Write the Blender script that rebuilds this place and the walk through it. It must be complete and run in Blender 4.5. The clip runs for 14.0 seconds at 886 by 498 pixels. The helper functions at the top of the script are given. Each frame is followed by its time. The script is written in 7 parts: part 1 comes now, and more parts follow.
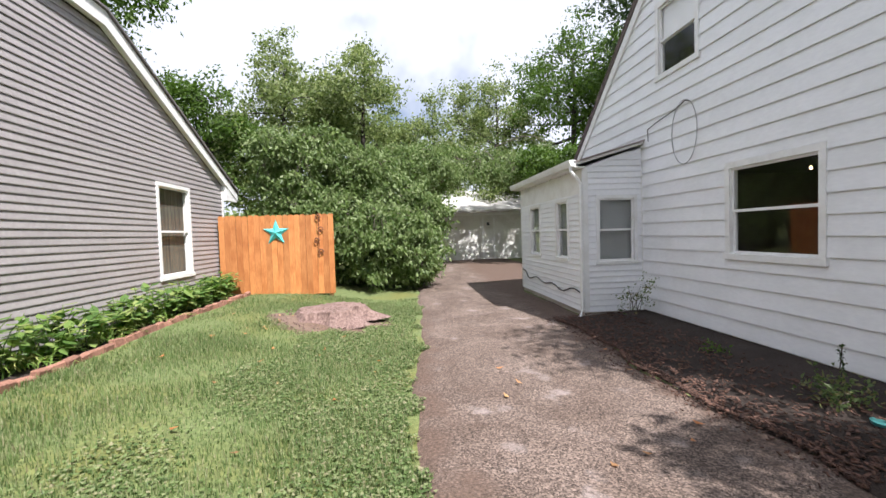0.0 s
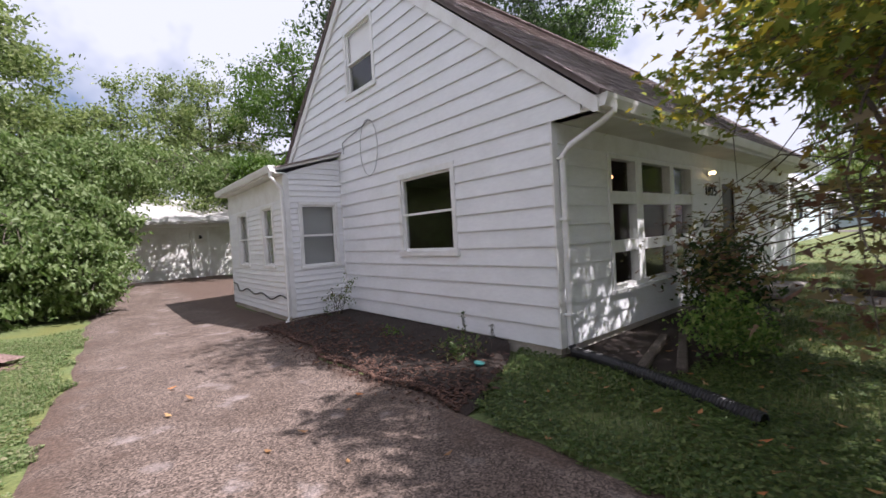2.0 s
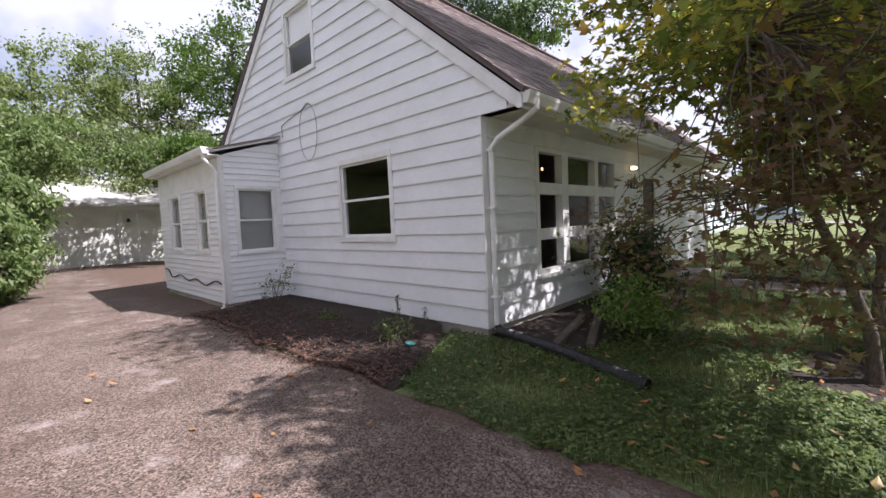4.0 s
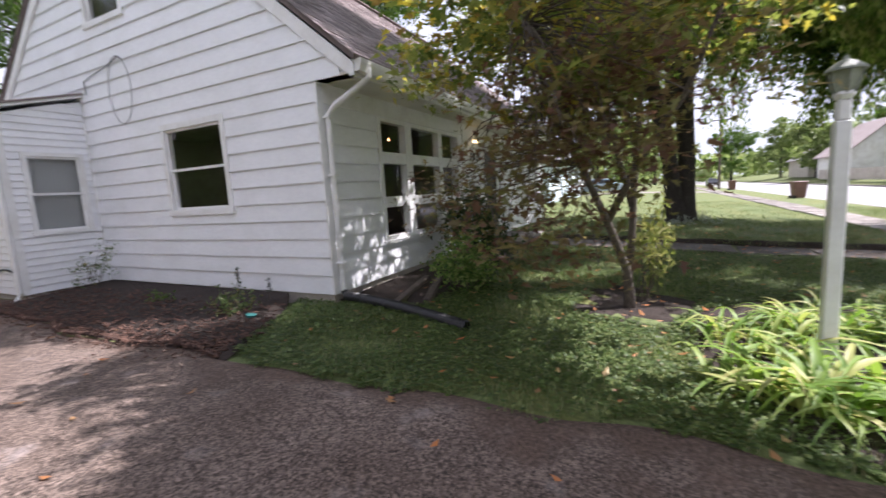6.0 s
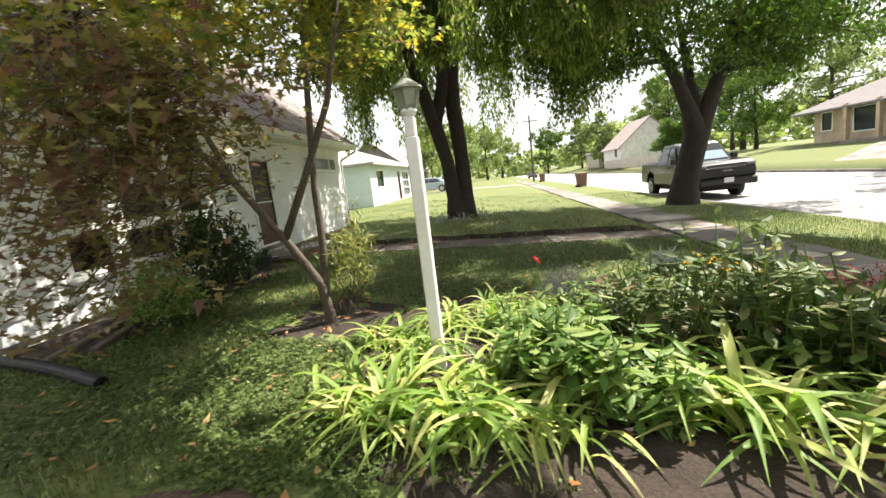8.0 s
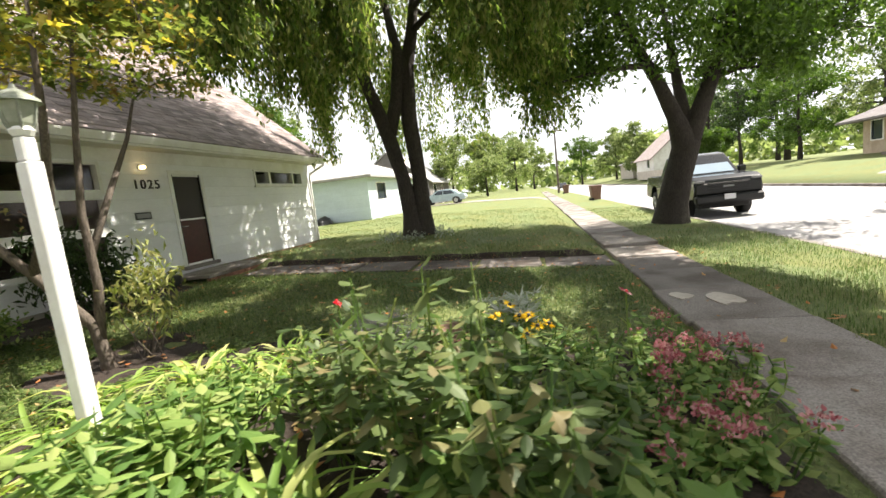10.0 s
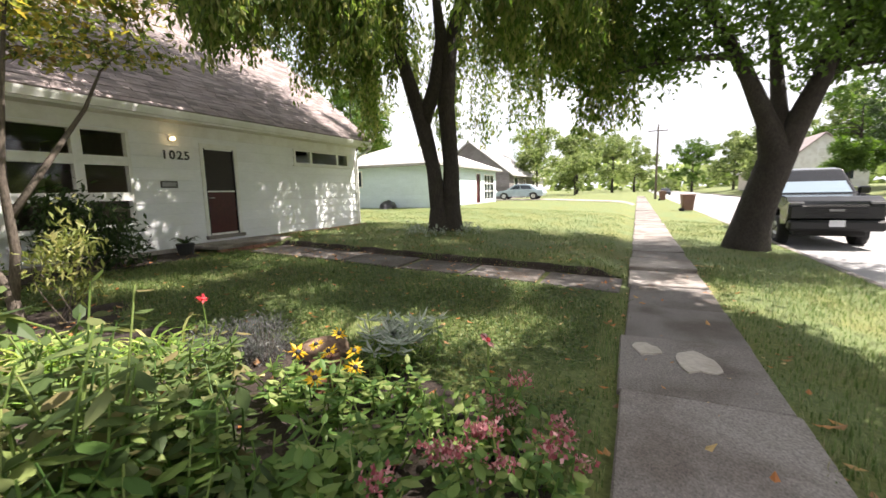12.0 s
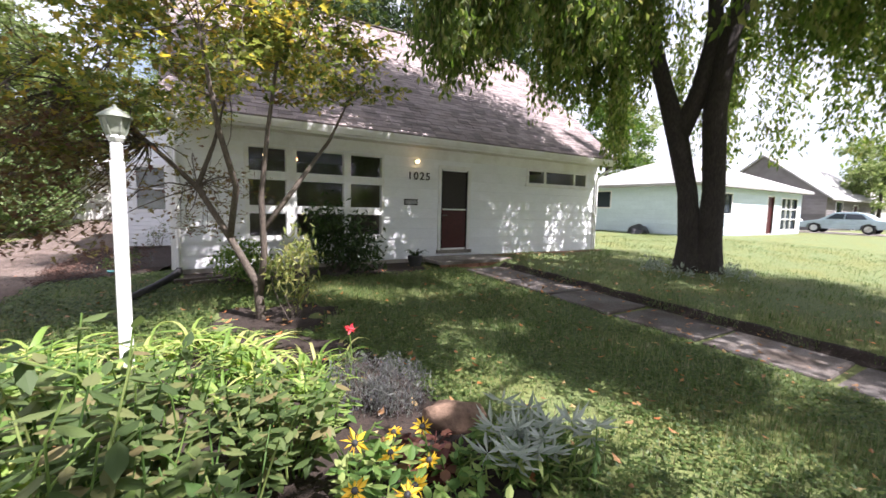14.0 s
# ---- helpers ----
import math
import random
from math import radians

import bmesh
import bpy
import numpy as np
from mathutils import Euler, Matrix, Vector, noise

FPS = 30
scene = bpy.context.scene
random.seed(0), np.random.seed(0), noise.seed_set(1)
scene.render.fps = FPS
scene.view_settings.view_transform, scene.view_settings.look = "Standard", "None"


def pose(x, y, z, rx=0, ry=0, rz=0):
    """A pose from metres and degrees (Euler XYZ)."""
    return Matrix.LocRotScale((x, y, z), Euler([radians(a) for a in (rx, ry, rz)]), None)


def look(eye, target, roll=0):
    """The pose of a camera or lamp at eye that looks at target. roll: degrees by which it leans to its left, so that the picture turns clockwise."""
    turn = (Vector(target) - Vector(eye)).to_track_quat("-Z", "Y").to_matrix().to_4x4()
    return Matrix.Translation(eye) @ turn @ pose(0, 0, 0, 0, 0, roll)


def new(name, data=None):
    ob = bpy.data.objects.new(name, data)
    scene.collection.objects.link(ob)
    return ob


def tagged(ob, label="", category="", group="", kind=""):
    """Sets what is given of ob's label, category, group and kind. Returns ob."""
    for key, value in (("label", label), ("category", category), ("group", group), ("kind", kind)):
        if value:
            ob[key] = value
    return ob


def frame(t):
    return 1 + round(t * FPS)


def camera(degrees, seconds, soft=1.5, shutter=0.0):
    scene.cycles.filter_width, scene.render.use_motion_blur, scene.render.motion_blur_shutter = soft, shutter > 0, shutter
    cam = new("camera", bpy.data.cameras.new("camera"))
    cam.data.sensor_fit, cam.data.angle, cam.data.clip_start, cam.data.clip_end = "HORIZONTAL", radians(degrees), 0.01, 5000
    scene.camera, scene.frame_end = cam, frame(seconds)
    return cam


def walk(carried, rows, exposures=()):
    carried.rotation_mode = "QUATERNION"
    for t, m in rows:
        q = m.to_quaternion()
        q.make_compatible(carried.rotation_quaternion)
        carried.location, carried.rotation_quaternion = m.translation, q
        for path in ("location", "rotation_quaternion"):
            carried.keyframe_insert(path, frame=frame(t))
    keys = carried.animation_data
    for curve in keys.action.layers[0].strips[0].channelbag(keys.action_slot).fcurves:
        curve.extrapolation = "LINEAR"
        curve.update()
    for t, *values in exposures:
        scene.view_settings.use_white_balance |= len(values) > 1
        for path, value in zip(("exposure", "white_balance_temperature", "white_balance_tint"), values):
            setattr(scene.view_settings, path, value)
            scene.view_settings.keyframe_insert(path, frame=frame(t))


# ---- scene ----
cam = camera(92.9, 14.0, shutter=0.25)
PATH = [
    (0, (-4.657, -2.539, 1.701), (-4.468, -0.549, 1.629), -1.8),
    (0.5, (-4.589, -2.541, 1.659), (-4.228, -0.574, 1.592), -1.7),
    (1, (-4.376, -2.595, 1.531), (-3.524, -0.787, 1.462), -0.9),
    (1.5, (-4.22, -2.71, 1.475), (-3.029, -1.108, 1.354), -2.9),
    (2, (-4.11, -2.883, 1.488), (-2.828, -1.349, 1.433), -3.3),
    (2.5, (-4.025, -3.048, 1.498), (-2.596, -1.649, 1.48), -1.5),
    (3, (-4.034, -3.168, 1.485), (-2.561, -1.816, 1.421), -1.7),
    (3.2, (-4.039, -3.178, 1.48), (-2.579, -1.814, 1.395), -2.2),
    (5.3, (-4.192, -3.209, 1.347), (-2.698, -1.899, 1.118), -3.7),
    (5.5, (-4.164, -3.257, 1.321), (-2.599, -2.034, 1.081), -3.6),
    (5.6, (-4.161, -3.302, 1.322), (-2.556, -2.135, 1.077), -4.3),
    (6, (-4.065, -3.625, 1.337), (-2.294, -2.734, 1.068), -3.4),
    (6.2, (-4.005, -3.744, 1.345), (-2.152, -3.048, 1.058), -2.5),
    (6.5, (-3.959, -3.994, 1.283), (-2.006, -3.681, 0.982), -3.4),
    (7, (-3.68, -4.352, 1.278), (-1.709, -4.281, 0.943), -4.4),
    (7.5, (-3.482, -4.788, 1.26), (-1.507, -4.636, 0.985), -4.6),
    (8, (-3.285, -5.304, 1.321), (-1.329, -5.035, 1.001), -6.8),
    (8.5, (-3.015, -5.83, 1.258), (-1.067, -5.494, 0.958), -6.6),
    (9, (-2.743, -6.389, 1.195), (-0.819, -5.962, 0.856), -5.3),
    (9.2, (-2.583, -6.614, 1.202), (-0.644, -6.222, 0.907), -5.6),
    (11.5, (-1.382, -8.677, 1.219), (0.494, -8.027, 0.98), -3.7),
    (12, (-0.954, -8.906, 1.19), (0.845, -8.075, 0.919), -1.3),
    (12.5, (-0.538, -9.025, 1.187), (1.108, -7.917, 0.935), -1.8),
    (13, (-0.181, -8.967, 1.262), (1.321, -7.662, 1.066), 1.2),
    (13.5, (0.035, -8.871, 1.349), (1.299, -7.327, 1.203), 1.2),
    (14, (0.159, -8.881, 1.351), (1.209, -7.191, 1.155), 1.4),
]
walk(cam, [(t, look(eye, target, roll)) for t, eye, target, roll in PATH], [(0, 1.03, 6100, 15), (2.0, 0.84, 6030, 22), (3.2, 0.84, 6080, 22), (5.3, 1.19, 5950, 24), (6.0, 1.17, 5970, 22), (6.6, 1.21, 6300, 17), (7.5, 1.46, 6880, 10), (9.0, 1.56, 6880, 10), (11.5, 1.56, 6720, 14), (13.0, 1.66, 6420, 18), (13.5, 1.71, 6220, 20), (14, 1.57, 6070, 22)])

# ---- world, sun ----
SUN = Vector((0.37, -0.56, 1.0)).normalized()
world = bpy.data.worlds.new("sky")
scene.world = world
world.use_nodes = True
wn = world.node_tree
wn.nodes.clear()
w_out = wn.nodes.new("ShaderNodeOutputWorld")
w_bg = wn.nodes.new("ShaderNodeBackground")
w_sky = wn.nodes.new("ShaderNodeTexSky")
w_sky.sky_type = "NISHITA"
w_sky.sun_disc = False
w_sky.sun_elevation = math.asin(SUN.z)
w_sky.sun_rotation = math.atan2(SUN.x, SUN.y)
w_sky.dust_density, w_sky.ozone_density = 1.5, 1.0
w_co = wn.nodes.new("ShaderNodeTexCoord")
w_cl = wn.nodes.new("ShaderNodeTexNoise")
w_cl.inputs["Scale"].default_value, w_cl.inputs["Detail"].default_value = 2.6, 5
w_ra = wn.nodes.new("ShaderNodeValToRGB")
w_ra.color_ramp.elements[0].position, w_ra.color_ramp.elements[1].position = 0.32, 0.47
w_mx = wn.nodes.new("ShaderNodeMixRGB")
w_mx.inputs["Color2"].default_value = (7.9, 8.2, 8.7, 1)
wn.links.new(w_co.outputs["Generated"], w_cl.inputs["Vector"])
wn.links.new(w_cl.outputs["Fac"], w_ra.inputs["Fac"])
wn.links.new(w_ra.outputs["Color"], w_mx.inputs["Fac"])
wn.links.new(w_sky.outputs["Color"], w_mx.inputs["Color1"])
wn.links.new(w_mx.outputs["Color"], w_bg.inputs["Color"])
w_bg.inputs["Strength"].default_value = 0.064
wn.links.new(w_bg.outputs["Background"], w_out.inputs["Surface"])
sun = new("sun", bpy.data.lights.new("sun", "SUN"))
sun.data.energy, sun.data.angle, sun.data.color = 5.0, radians(0.55), (1.0, 0.95, 0.87)
sun.matrix_world = look(tuple(SUN * 40), (0, 0, 0))


# ---- materials ----
def base_nodes(name):
    m = bpy.data.materials.new(name)
    m.use_nodes = True
    t = m.node_tree
    return m, t, t.nodes["Principled BSDF"]


def rgb(c, k=1.0):
    return (c[0] * k, c[1] * k, c[2] * k, 1)


def surface(name, c1, c2, fine=40.0, coarse=3.0, rough=0.7, bump=0.2, metal=0.0, spread=0.0, stain=None, stretch=(1, 1, 1), gap=0.02):
    """Two-scale mottled surface: grain between c1 and c2, broad stains, relief, and a shift of value from piece to piece."""
    m, t, p = base_nodes(name)
    N, L = t.nodes.new, t.links.new
    co = N("ShaderNodeTexCoord")
    mp = N("ShaderNodeMapping")
    mp.inputs["Scale"].default_value = stretch
    at = co.outputs["Object"]
    if spread:
        # each piece takes its own stretch of the grain
        ob = N("ShaderNodeObjectInfo")
        mv = N("ShaderNodeVectorMath")
        mv.operation = "MULTIPLY_ADD"
        L(ob.outputs["Random"], mv.inputs[0])
        mv.inputs[1].default_value = (31.0, 17.0, 23.0)
        L(at, mv.inputs[2])
        at = mv.outputs[0]
    L(at, mp.inputs["Vector"])
    a = N("ShaderNodeTexNoise")
    a.inputs["Scale"].default_value, a.inputs["Detail"].default_value, a.inputs["Roughness"].default_value = fine, 4, 0.65
    b = N("ShaderNodeTexNoise")
    b.inputs["Scale"].default_value, b.inputs["Detail"].default_value = coarse, 3
    L(mp.outputs["Vector"], a.inputs["Vector"])
    L(at, b.inputs["Vector"])
    r = N("ShaderNodeValToRGB")
    r.color_ramp.elements[0].color, r.color_ramp.elements[1].color = rgb(c1), rgb(c2)
    r.color_ramp.elements[0].position, r.color_ramp.elements[1].position = 0.32, 0.68
    L(a.outputs["Fac"], r.inputs["Fac"])
    s = N("ShaderNodeValToRGB")
    s.color_ramp.elements[0].position, s.color_ramp.elements[1].position = 0.42, 0.66
    L(b.outputs["Fac"], s.inputs["Fac"])
    mx = N("ShaderNodeMixRGB")
    L(s.outputs["Color"], mx.inputs["Fac"])
    L(r.outputs["Color"], mx.inputs["Color1"])
    m2 = N("ShaderNodeMixRGB")
    m2.blend_type = "MULTIPLY"
    m2.inputs["Fac"].default_value = 1
    L(r.outputs["Color"], m2.inputs["Color1"])
    m2.inputs["Color2"].default_value = rgb(stain if stain else (0.82, 0.8, 0.78))
    L(m2.outputs["Color"], mx.inputs["Color2"])
    last = mx.outputs["Color"]
    if spread:
        o = N("ShaderNodeObjectInfo")
        g = N("ShaderNodeNewGeometry")
        ad = N("ShaderNodeMath")
        ad.operation = "ADD"
        L(o.outputs["Random"], ad.inputs[0])
        L(g.outputs["Random Per Island"], ad.inputs[1])
        fr = N("ShaderNodeMath")
        fr.operation = "FRACT"
        L(ad.outputs[0], fr.inputs[0])
        mr = N("ShaderNodeMapRange")
        mr.inputs["To Min"].default_value, mr.inputs["To Max"].default_value = 1 - spread, 1 + spread
        L(fr.outputs[0], mr.inputs["Value"])
        hs = N("ShaderNodeHueSaturation")
        L(mr.outputs["Result"], hs.inputs["Value"])
        L(last, hs.inputs["Color"])
        last = hs.outputs["Color"]
    L(last, p.inputs["Base Color"])
    p.inputs["Roughness"].default_value, p.inputs["Metallic"].default_value = rough, metal
    if bump:
        bp = N("ShaderNodeBump")
        bp.inputs["Strength"].default_value, bp.inputs["Distance"].default_value = bump, gap
        L(a.outputs["Fac"], bp.inputs["Height"])
        L(bp.outputs["Normal"], p.inputs["Normal"])
    return m


def leafy(name, tones, through_light=0.35, rough=0.5):
    """Leaves: a tone for each leaf out of the given ones, with light coming through."""
    m, t, p = base_nodes(name)
    N, L = t.nodes.new, t.links.new
    g = N("ShaderNodeNewGeometry")
    r = N("ShaderNodeValToRGB")
    e = r.color_ramp.elements
    while len(e) < len(tones):
        e.new(0.5)
    for k, c in enumerate(tones):
        e[k].position, e[k].color = k / max(1, len(tones) - 1), rgb(c)
    o = N("ShaderNodeObjectInfo")
    ad = N("ShaderNodeMath")
    ad.operation = "ADD"
    L(g.outputs["Random Per Island"], ad.inputs[0])
    L(o.outputs["Random"], ad.inputs[1])
    fr = N("ShaderNodeMath")
    fr.operation = "FRACT"
    L(ad.outputs[0], fr.inputs[0])
    L(fr.outputs[0], r.inputs["Fac"])
    L(r.outputs["Color"], p.inputs["Base Color"])
    p.inputs["Roughness"].default_value = rough
    p.inputs["Specular IOR Level"].default_value = 0.35
    tr = N("ShaderNodeBsdfTranslucent")
    hs = N("ShaderNodeHueSaturation")
    hs.inputs["Saturation"].default_value, hs.inputs["Value"].default_value = 1.15, 1.5
    L(r.outputs["Color"], hs.inputs["Color"])
    L(hs.outputs["Color"], tr.inputs["Color"])
    mx = N("ShaderNodeMixShader")
    mx.inputs["Fac"].default_value = through_light
    L(p.outputs["BSDF"], mx.inputs[1])
    L(tr.outputs["BSDF"], mx.inputs[2])
    L(mx.outputs["Shader"], t.nodes["Material Output"].inputs["Surface"])
    return m


def plain(name, c, rough=0.5, metal=0.0, glow=0.0):
    m, t, p = base_nodes(name)
    p.inputs["Base Color"].default_value = rgb(c)
    p.inputs["Roughness"].default_value, p.inputs["Metallic"].default_value = rough, metal
    if glow:
        p.inputs["Emission Color"].default_value = rgb(c)
        p.inputs["Emission Strength"].default_value = glow
    return m


def glazing(name, tint=(1, 1, 1), gloss=0.04, edge=0.9):
    """A thin pane: clear, with the gloss of glass, stronger at a slant."""
    m, t, p = base_nodes(name)
    N, L = t.nodes.new, t.links.new
    tr = N("ShaderNodeBsdfTransparent")
    tr.inputs["Color"].default_value = rgb(tint)
    gl = N("ShaderNodeBsdfGlossy")
    gl.inputs["Roughness"].default_value = 0.01
    lw = N("ShaderNodeLayerWeight")
    lw.inputs["Blend"].default_value = 0.5
    po = N("ShaderNodeMath")
    po.operation = "POWER"
    L(lw.outputs["Facing"], po.inputs[0])
    po.inputs[1].default_value = 5.0
    ma = N("ShaderNodeMath")
    ma.operation = "MULTIPLY_ADD"
    L(po.outputs[0], ma.inputs[0])
    ma.inputs[1].default_value, ma.inputs[2].default_value = edge, gloss
    mx = N("ShaderNodeMixShader")
    L(ma.outputs[0], mx.inputs["Fac"])
    L(tr.outputs["BSDF"], mx.inputs[1])
    L(gl.outputs["BSDF"], mx.inputs[2])
    L(mx.outputs["Shader"], t.nodes["Material Output"].inputs["Surface"])
    return m


WHITE = surface("white_siding_paint", (0.79, 0.80, 0.82), (0.85, 0.86, 0.875), 9, 1.3, 0.5, 0.05, spread=0.02, stain=(0.93, 0.93, 0.92), stretch=(1, 1, 3))
VINYL = surface("white_vinyl", (0.79, 0.80, 0.82), (0.85, 0.85, 0.86), 14, 1.1, 0.42, 0.04, spread=0.02, stain=(0.93, 0.93, 0.93))
TRIM = surface("white_trim_paint", (0.78, 0.78, 0.77), (0.84, 0.84, 0.83), 22, 3, 0.45, 0.05, stain=(0.9, 0.89, 0.87))
SOFFIT = surface("cream_soffit_paint", (0.72, 0.70, 0.64), (0.78, 0.76, 0.70), 12, 1.5, 0.6, 0.05)
GREYVINYL = surface("warm_grey_vinyl", (0.30, 0.275, 0.275), (0.36, 0.335, 0.335), 16, 1.4, 0.5, 0.06, spread=0.05, stain=(0.9, 0.9, 0.9))
BLUESIDE = surface("pale_blue_siding", (0.56, 0.66, 0.71), (0.63, 0.73, 0.78), 10, 1.0, 0.55, 0.05, spread=0.02, stain=(0.92, 0.93, 0.93))
SHINGLE = surface("brown_asphalt_shingle", (0.165, 0.132, 0.128), (0.36, 0.30, 0.29), 90, 2.0, 0.9, 0.5, spread=0.35, gap=0.006)
SHINGLEFAR = surface("grey_asphalt_shingle", (0.14, 0.127, 0.13), (0.24, 0.22, 0.222), 50, 1.5, 0.9, 0.4, spread=0.2)
SHINGLEPALE = surface("pale_asphalt_shingle", (0.35, 0.34, 0.335), (0.47, 0.46, 0.455), 50, 1.5, 0.9, 0.4, spread=0.12)
def asphalt(name):
    """Worn driveway: stone speckle in a brown-grey binder, pale scuffs and a web of fine cracks."""
    m, t, p = base_nodes(name)
    N, L = t.nodes.new, t.links.new
    co = N("ShaderNodeTexCoord")

    def tex(kind, scale, detail=3.0):
        n = N(kind)
        n.inputs["Scale"].default_value = scale
        if kind == "ShaderNodeTexNoise":
            n.inputs["Detail"].default_value = detail
        L(co.outputs["Object"], n.inputs["Vector"])
        return n

    def ramp(src, a, b, c0, c1):
        r = N("ShaderNodeValToRGB")
        r.color_ramp.elements[0].position, r.color_ramp.elements[1].position = a, b
        r.color_ramp.elements[0].color, r.color_ramp.elements[1].color = rgb(c0), rgb(c1)
        L(src, r.inputs["Fac"])
        return r.outputs["Color"]

    def mix(kind, fac, a, b):
        x = N("ShaderNodeMixRGB")
        x.blend_type = kind
        x.inputs["Fac"].default_value = 1.0
        if not isinstance(fac, float):
            L(fac, x.inputs["Fac"])
        else:
            x.inputs["Fac"].default_value = fac
        for v, s in ((a, "Color1"), (b, "Color2")):
            if isinstance(v, tuple):
                x.inputs[s].default_value = rgb(v)
            else:
                L(v, x.inputs[s])
        return x.outputs["Color"]

    stones = tex("ShaderNodeTexVoronoi", 84)
    grit = tex("ShaderNodeTexNoise", 38, 5)
    broad = tex("ShaderNodeTexNoise", 1.3, 4)
    scuff = tex("ShaderNodeTexNoise", 2.7, 6)
    warp = tex("ShaderNodeTexNoise", 3.0, 4)
    wv = N("ShaderNodeVectorMath")
    wv.operation = "MULTIPLY_ADD"
    L(warp.outputs["Color"], wv.inputs[0])
    wv.inputs[1].default_value = (0.35, 0.35, 0.35)
    L(co.outputs["Object"], wv.inputs[2])
    crack = N("ShaderNodeTexVoronoi")
    crack.feature = "DISTANCE_TO_EDGE"
    crack.inputs["Scale"].default_value = 2.6
    L(wv.outputs[0], crack.inputs["Vector"])
    base = ramp(stones.outputs["Color"], 0.2, 0.9, (0.052, 0.038, 0.030), (0.285, 0.228, 0.193))
    base = mix("MULTIPLY", 1.0, base, ramp(grit.outputs["Fac"], 0.3, 0.7, (0.62, 0.60, 0.58), (1.25, 1.22, 1.2)))
    base = mix("MULTIPLY", 1.0, base, ramp(broad.outputs["Fac"], 0.35, 0.68, (0.72, 0.66, 0.62), (1.12, 1.1, 1.1)))
    base = mix("MIX", ramp(scuff.outputs["Fac"], 0.60, 0.74, (0, 0, 0), (0.55, 0.55, 0.55)), base, (0.35, 0.30, 0.285))
    base = mix("MULTIPLY", 1.0, base, ramp(crack.outputs["Distance"], 0.0, 0.022, (0.6, 0.56, 0.54), (1, 1, 1)))
    # soil trodden and washed over both edges
    xyz = N("ShaderNodeSeparateXYZ")
    L(co.outputs["Object"], xyz.inputs["Vector"])
    off = N("ShaderNodeMath")
    off.operation = "ADD"
    L(xyz.outputs["X"], off.inputs[0])
    off.inputs[1].default_value = 3.12
    side = N("ShaderNodeMath")
    side.operation = "ABSOLUTE"
    L(off.outputs[0], side.inputs[0])
    rag = N("ShaderNodeMath")
    rag.operation = "MULTIPLY_ADD"
    L(tex("ShaderNodeTexNoise", 2.2, 6).outputs["Fac"], rag.inputs[0])
    rag.inputs[1].default_value = 1.5
    L(side.outputs[0], rag.inputs[2])
    dirt = N("ShaderNodeMapRange")
    dirt.inputs["From Min"].default_value, dirt.inputs["From Max"].default_value = 1.78, 2.1
    L(rag.outputs[0], dirt.inputs["Value"])
    soil = ramp(grit.outputs["Fac"], 0.3, 0.7, (0.045, 0.029, 0.021), (0.165, 0.108, 0.08))
    base = mix("MIX", dirt.outputs["Result"], base, soil)
    L(base, p.inputs["Base Color"])
    p.inputs["Roughness"].default_value = 0.9
    bp = N("ShaderNodeBump")
    bp.inputs["Strength"].default_value, bp.inputs["Distance"].default_value = 0.7, 0.01
    L(stones.outputs["Distance"], bp.inputs["Height"])
    L(bp.outputs["Normal"], p.inputs["Normal"])
    return m


ASPHALT = asphalt("worn_driveway_asphalt")
ROADMAT = surface("sun_bleached_road", (0.26, 0.25, 0.255), (0.37, 0.36, 0.36), 70, 0.5, 0.88, 0.4, stain=(0.82, 0.82, 0.82), gap=0.01)
CONCRETE = surface("weathered_concrete", (0.14, 0.125, 0.115), (0.34, 0.305, 0.28), 75, 1.7, 0.88, 0.35, spread=0.22, stain=(0.55, 0.50, 0.46), gap=0.006)
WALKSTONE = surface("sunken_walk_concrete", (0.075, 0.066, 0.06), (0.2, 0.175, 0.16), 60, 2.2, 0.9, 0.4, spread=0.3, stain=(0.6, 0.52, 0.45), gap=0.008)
LAWN = surface("lawn_soil_and_thatch", (0.066, 0.09, 0.028), (0.155, 0.195, 0.066), 26, 0.9, 0.95, 0.6, stain=(1.18, 0.97, 0.76))
SOIL = surface("dark_garden_soil", (0.015, 0.0105, 0.008), (0.052, 0.035, 0.026), 45, 3, 0.95, 0.8, stain=(0.7, 0.65, 0.6))
BROWNDIRT = surface("dry_brown_dirt", (0.085, 0.055, 0.04), (0.24, 0.165, 0.12), 34, 3, 0.95, 0.7, stain=(0.75, 0.7, 0.65))
MULCH = surface("brown_wood_mulch", (0.026, 0.014, 0.010), (0.15, 0.078, 0.054), 30, 4, 0.95, 0.6, spread=0.5)
CEDAR = surface("orange_cedar_board", (0.42, 0.155, 0.045), (0.60, 0.26, 0.085), 7, 2.0, 0.62, 0.25, spread=0.16, stain=(0.78, 0.68, 0.6), stretch=(9, 9, 0.8))
BARK = surface("dark_furrowed_bark", (0.020, 0.016, 0.014), (0.075, 0.062, 0.052), 22, 2.5, 0.95, 1.0, stretch=(3, 3, 0.5), gap=0.03)
THINBARK = surface("grey_brown_bark", (0.055, 0.043, 0.034), (0.16, 0.13, 0.105), 30, 3, 0.9, 0.5, stretch=(2, 2, 0.6))
STUMPWOOD = surface("weathered_stump_wood", (0.09, 0.055, 0.046), (0.27, 0.185, 0.16), 26, 4, 0.92, 0.8, stretch=(1, 1, 0.3), spread=0.15)
ROCK = surface("brown_field_stone", (0.12, 0.075, 0.05), (0.27, 0.175, 0.12), 18, 3, 0.9, 0.6)
BRICK = surface("old_red_brick", (0.20, 0.09, 0.06), (0.34, 0.18, 0.13), 40, 5, 0.9, 0.5, spread=0.25)
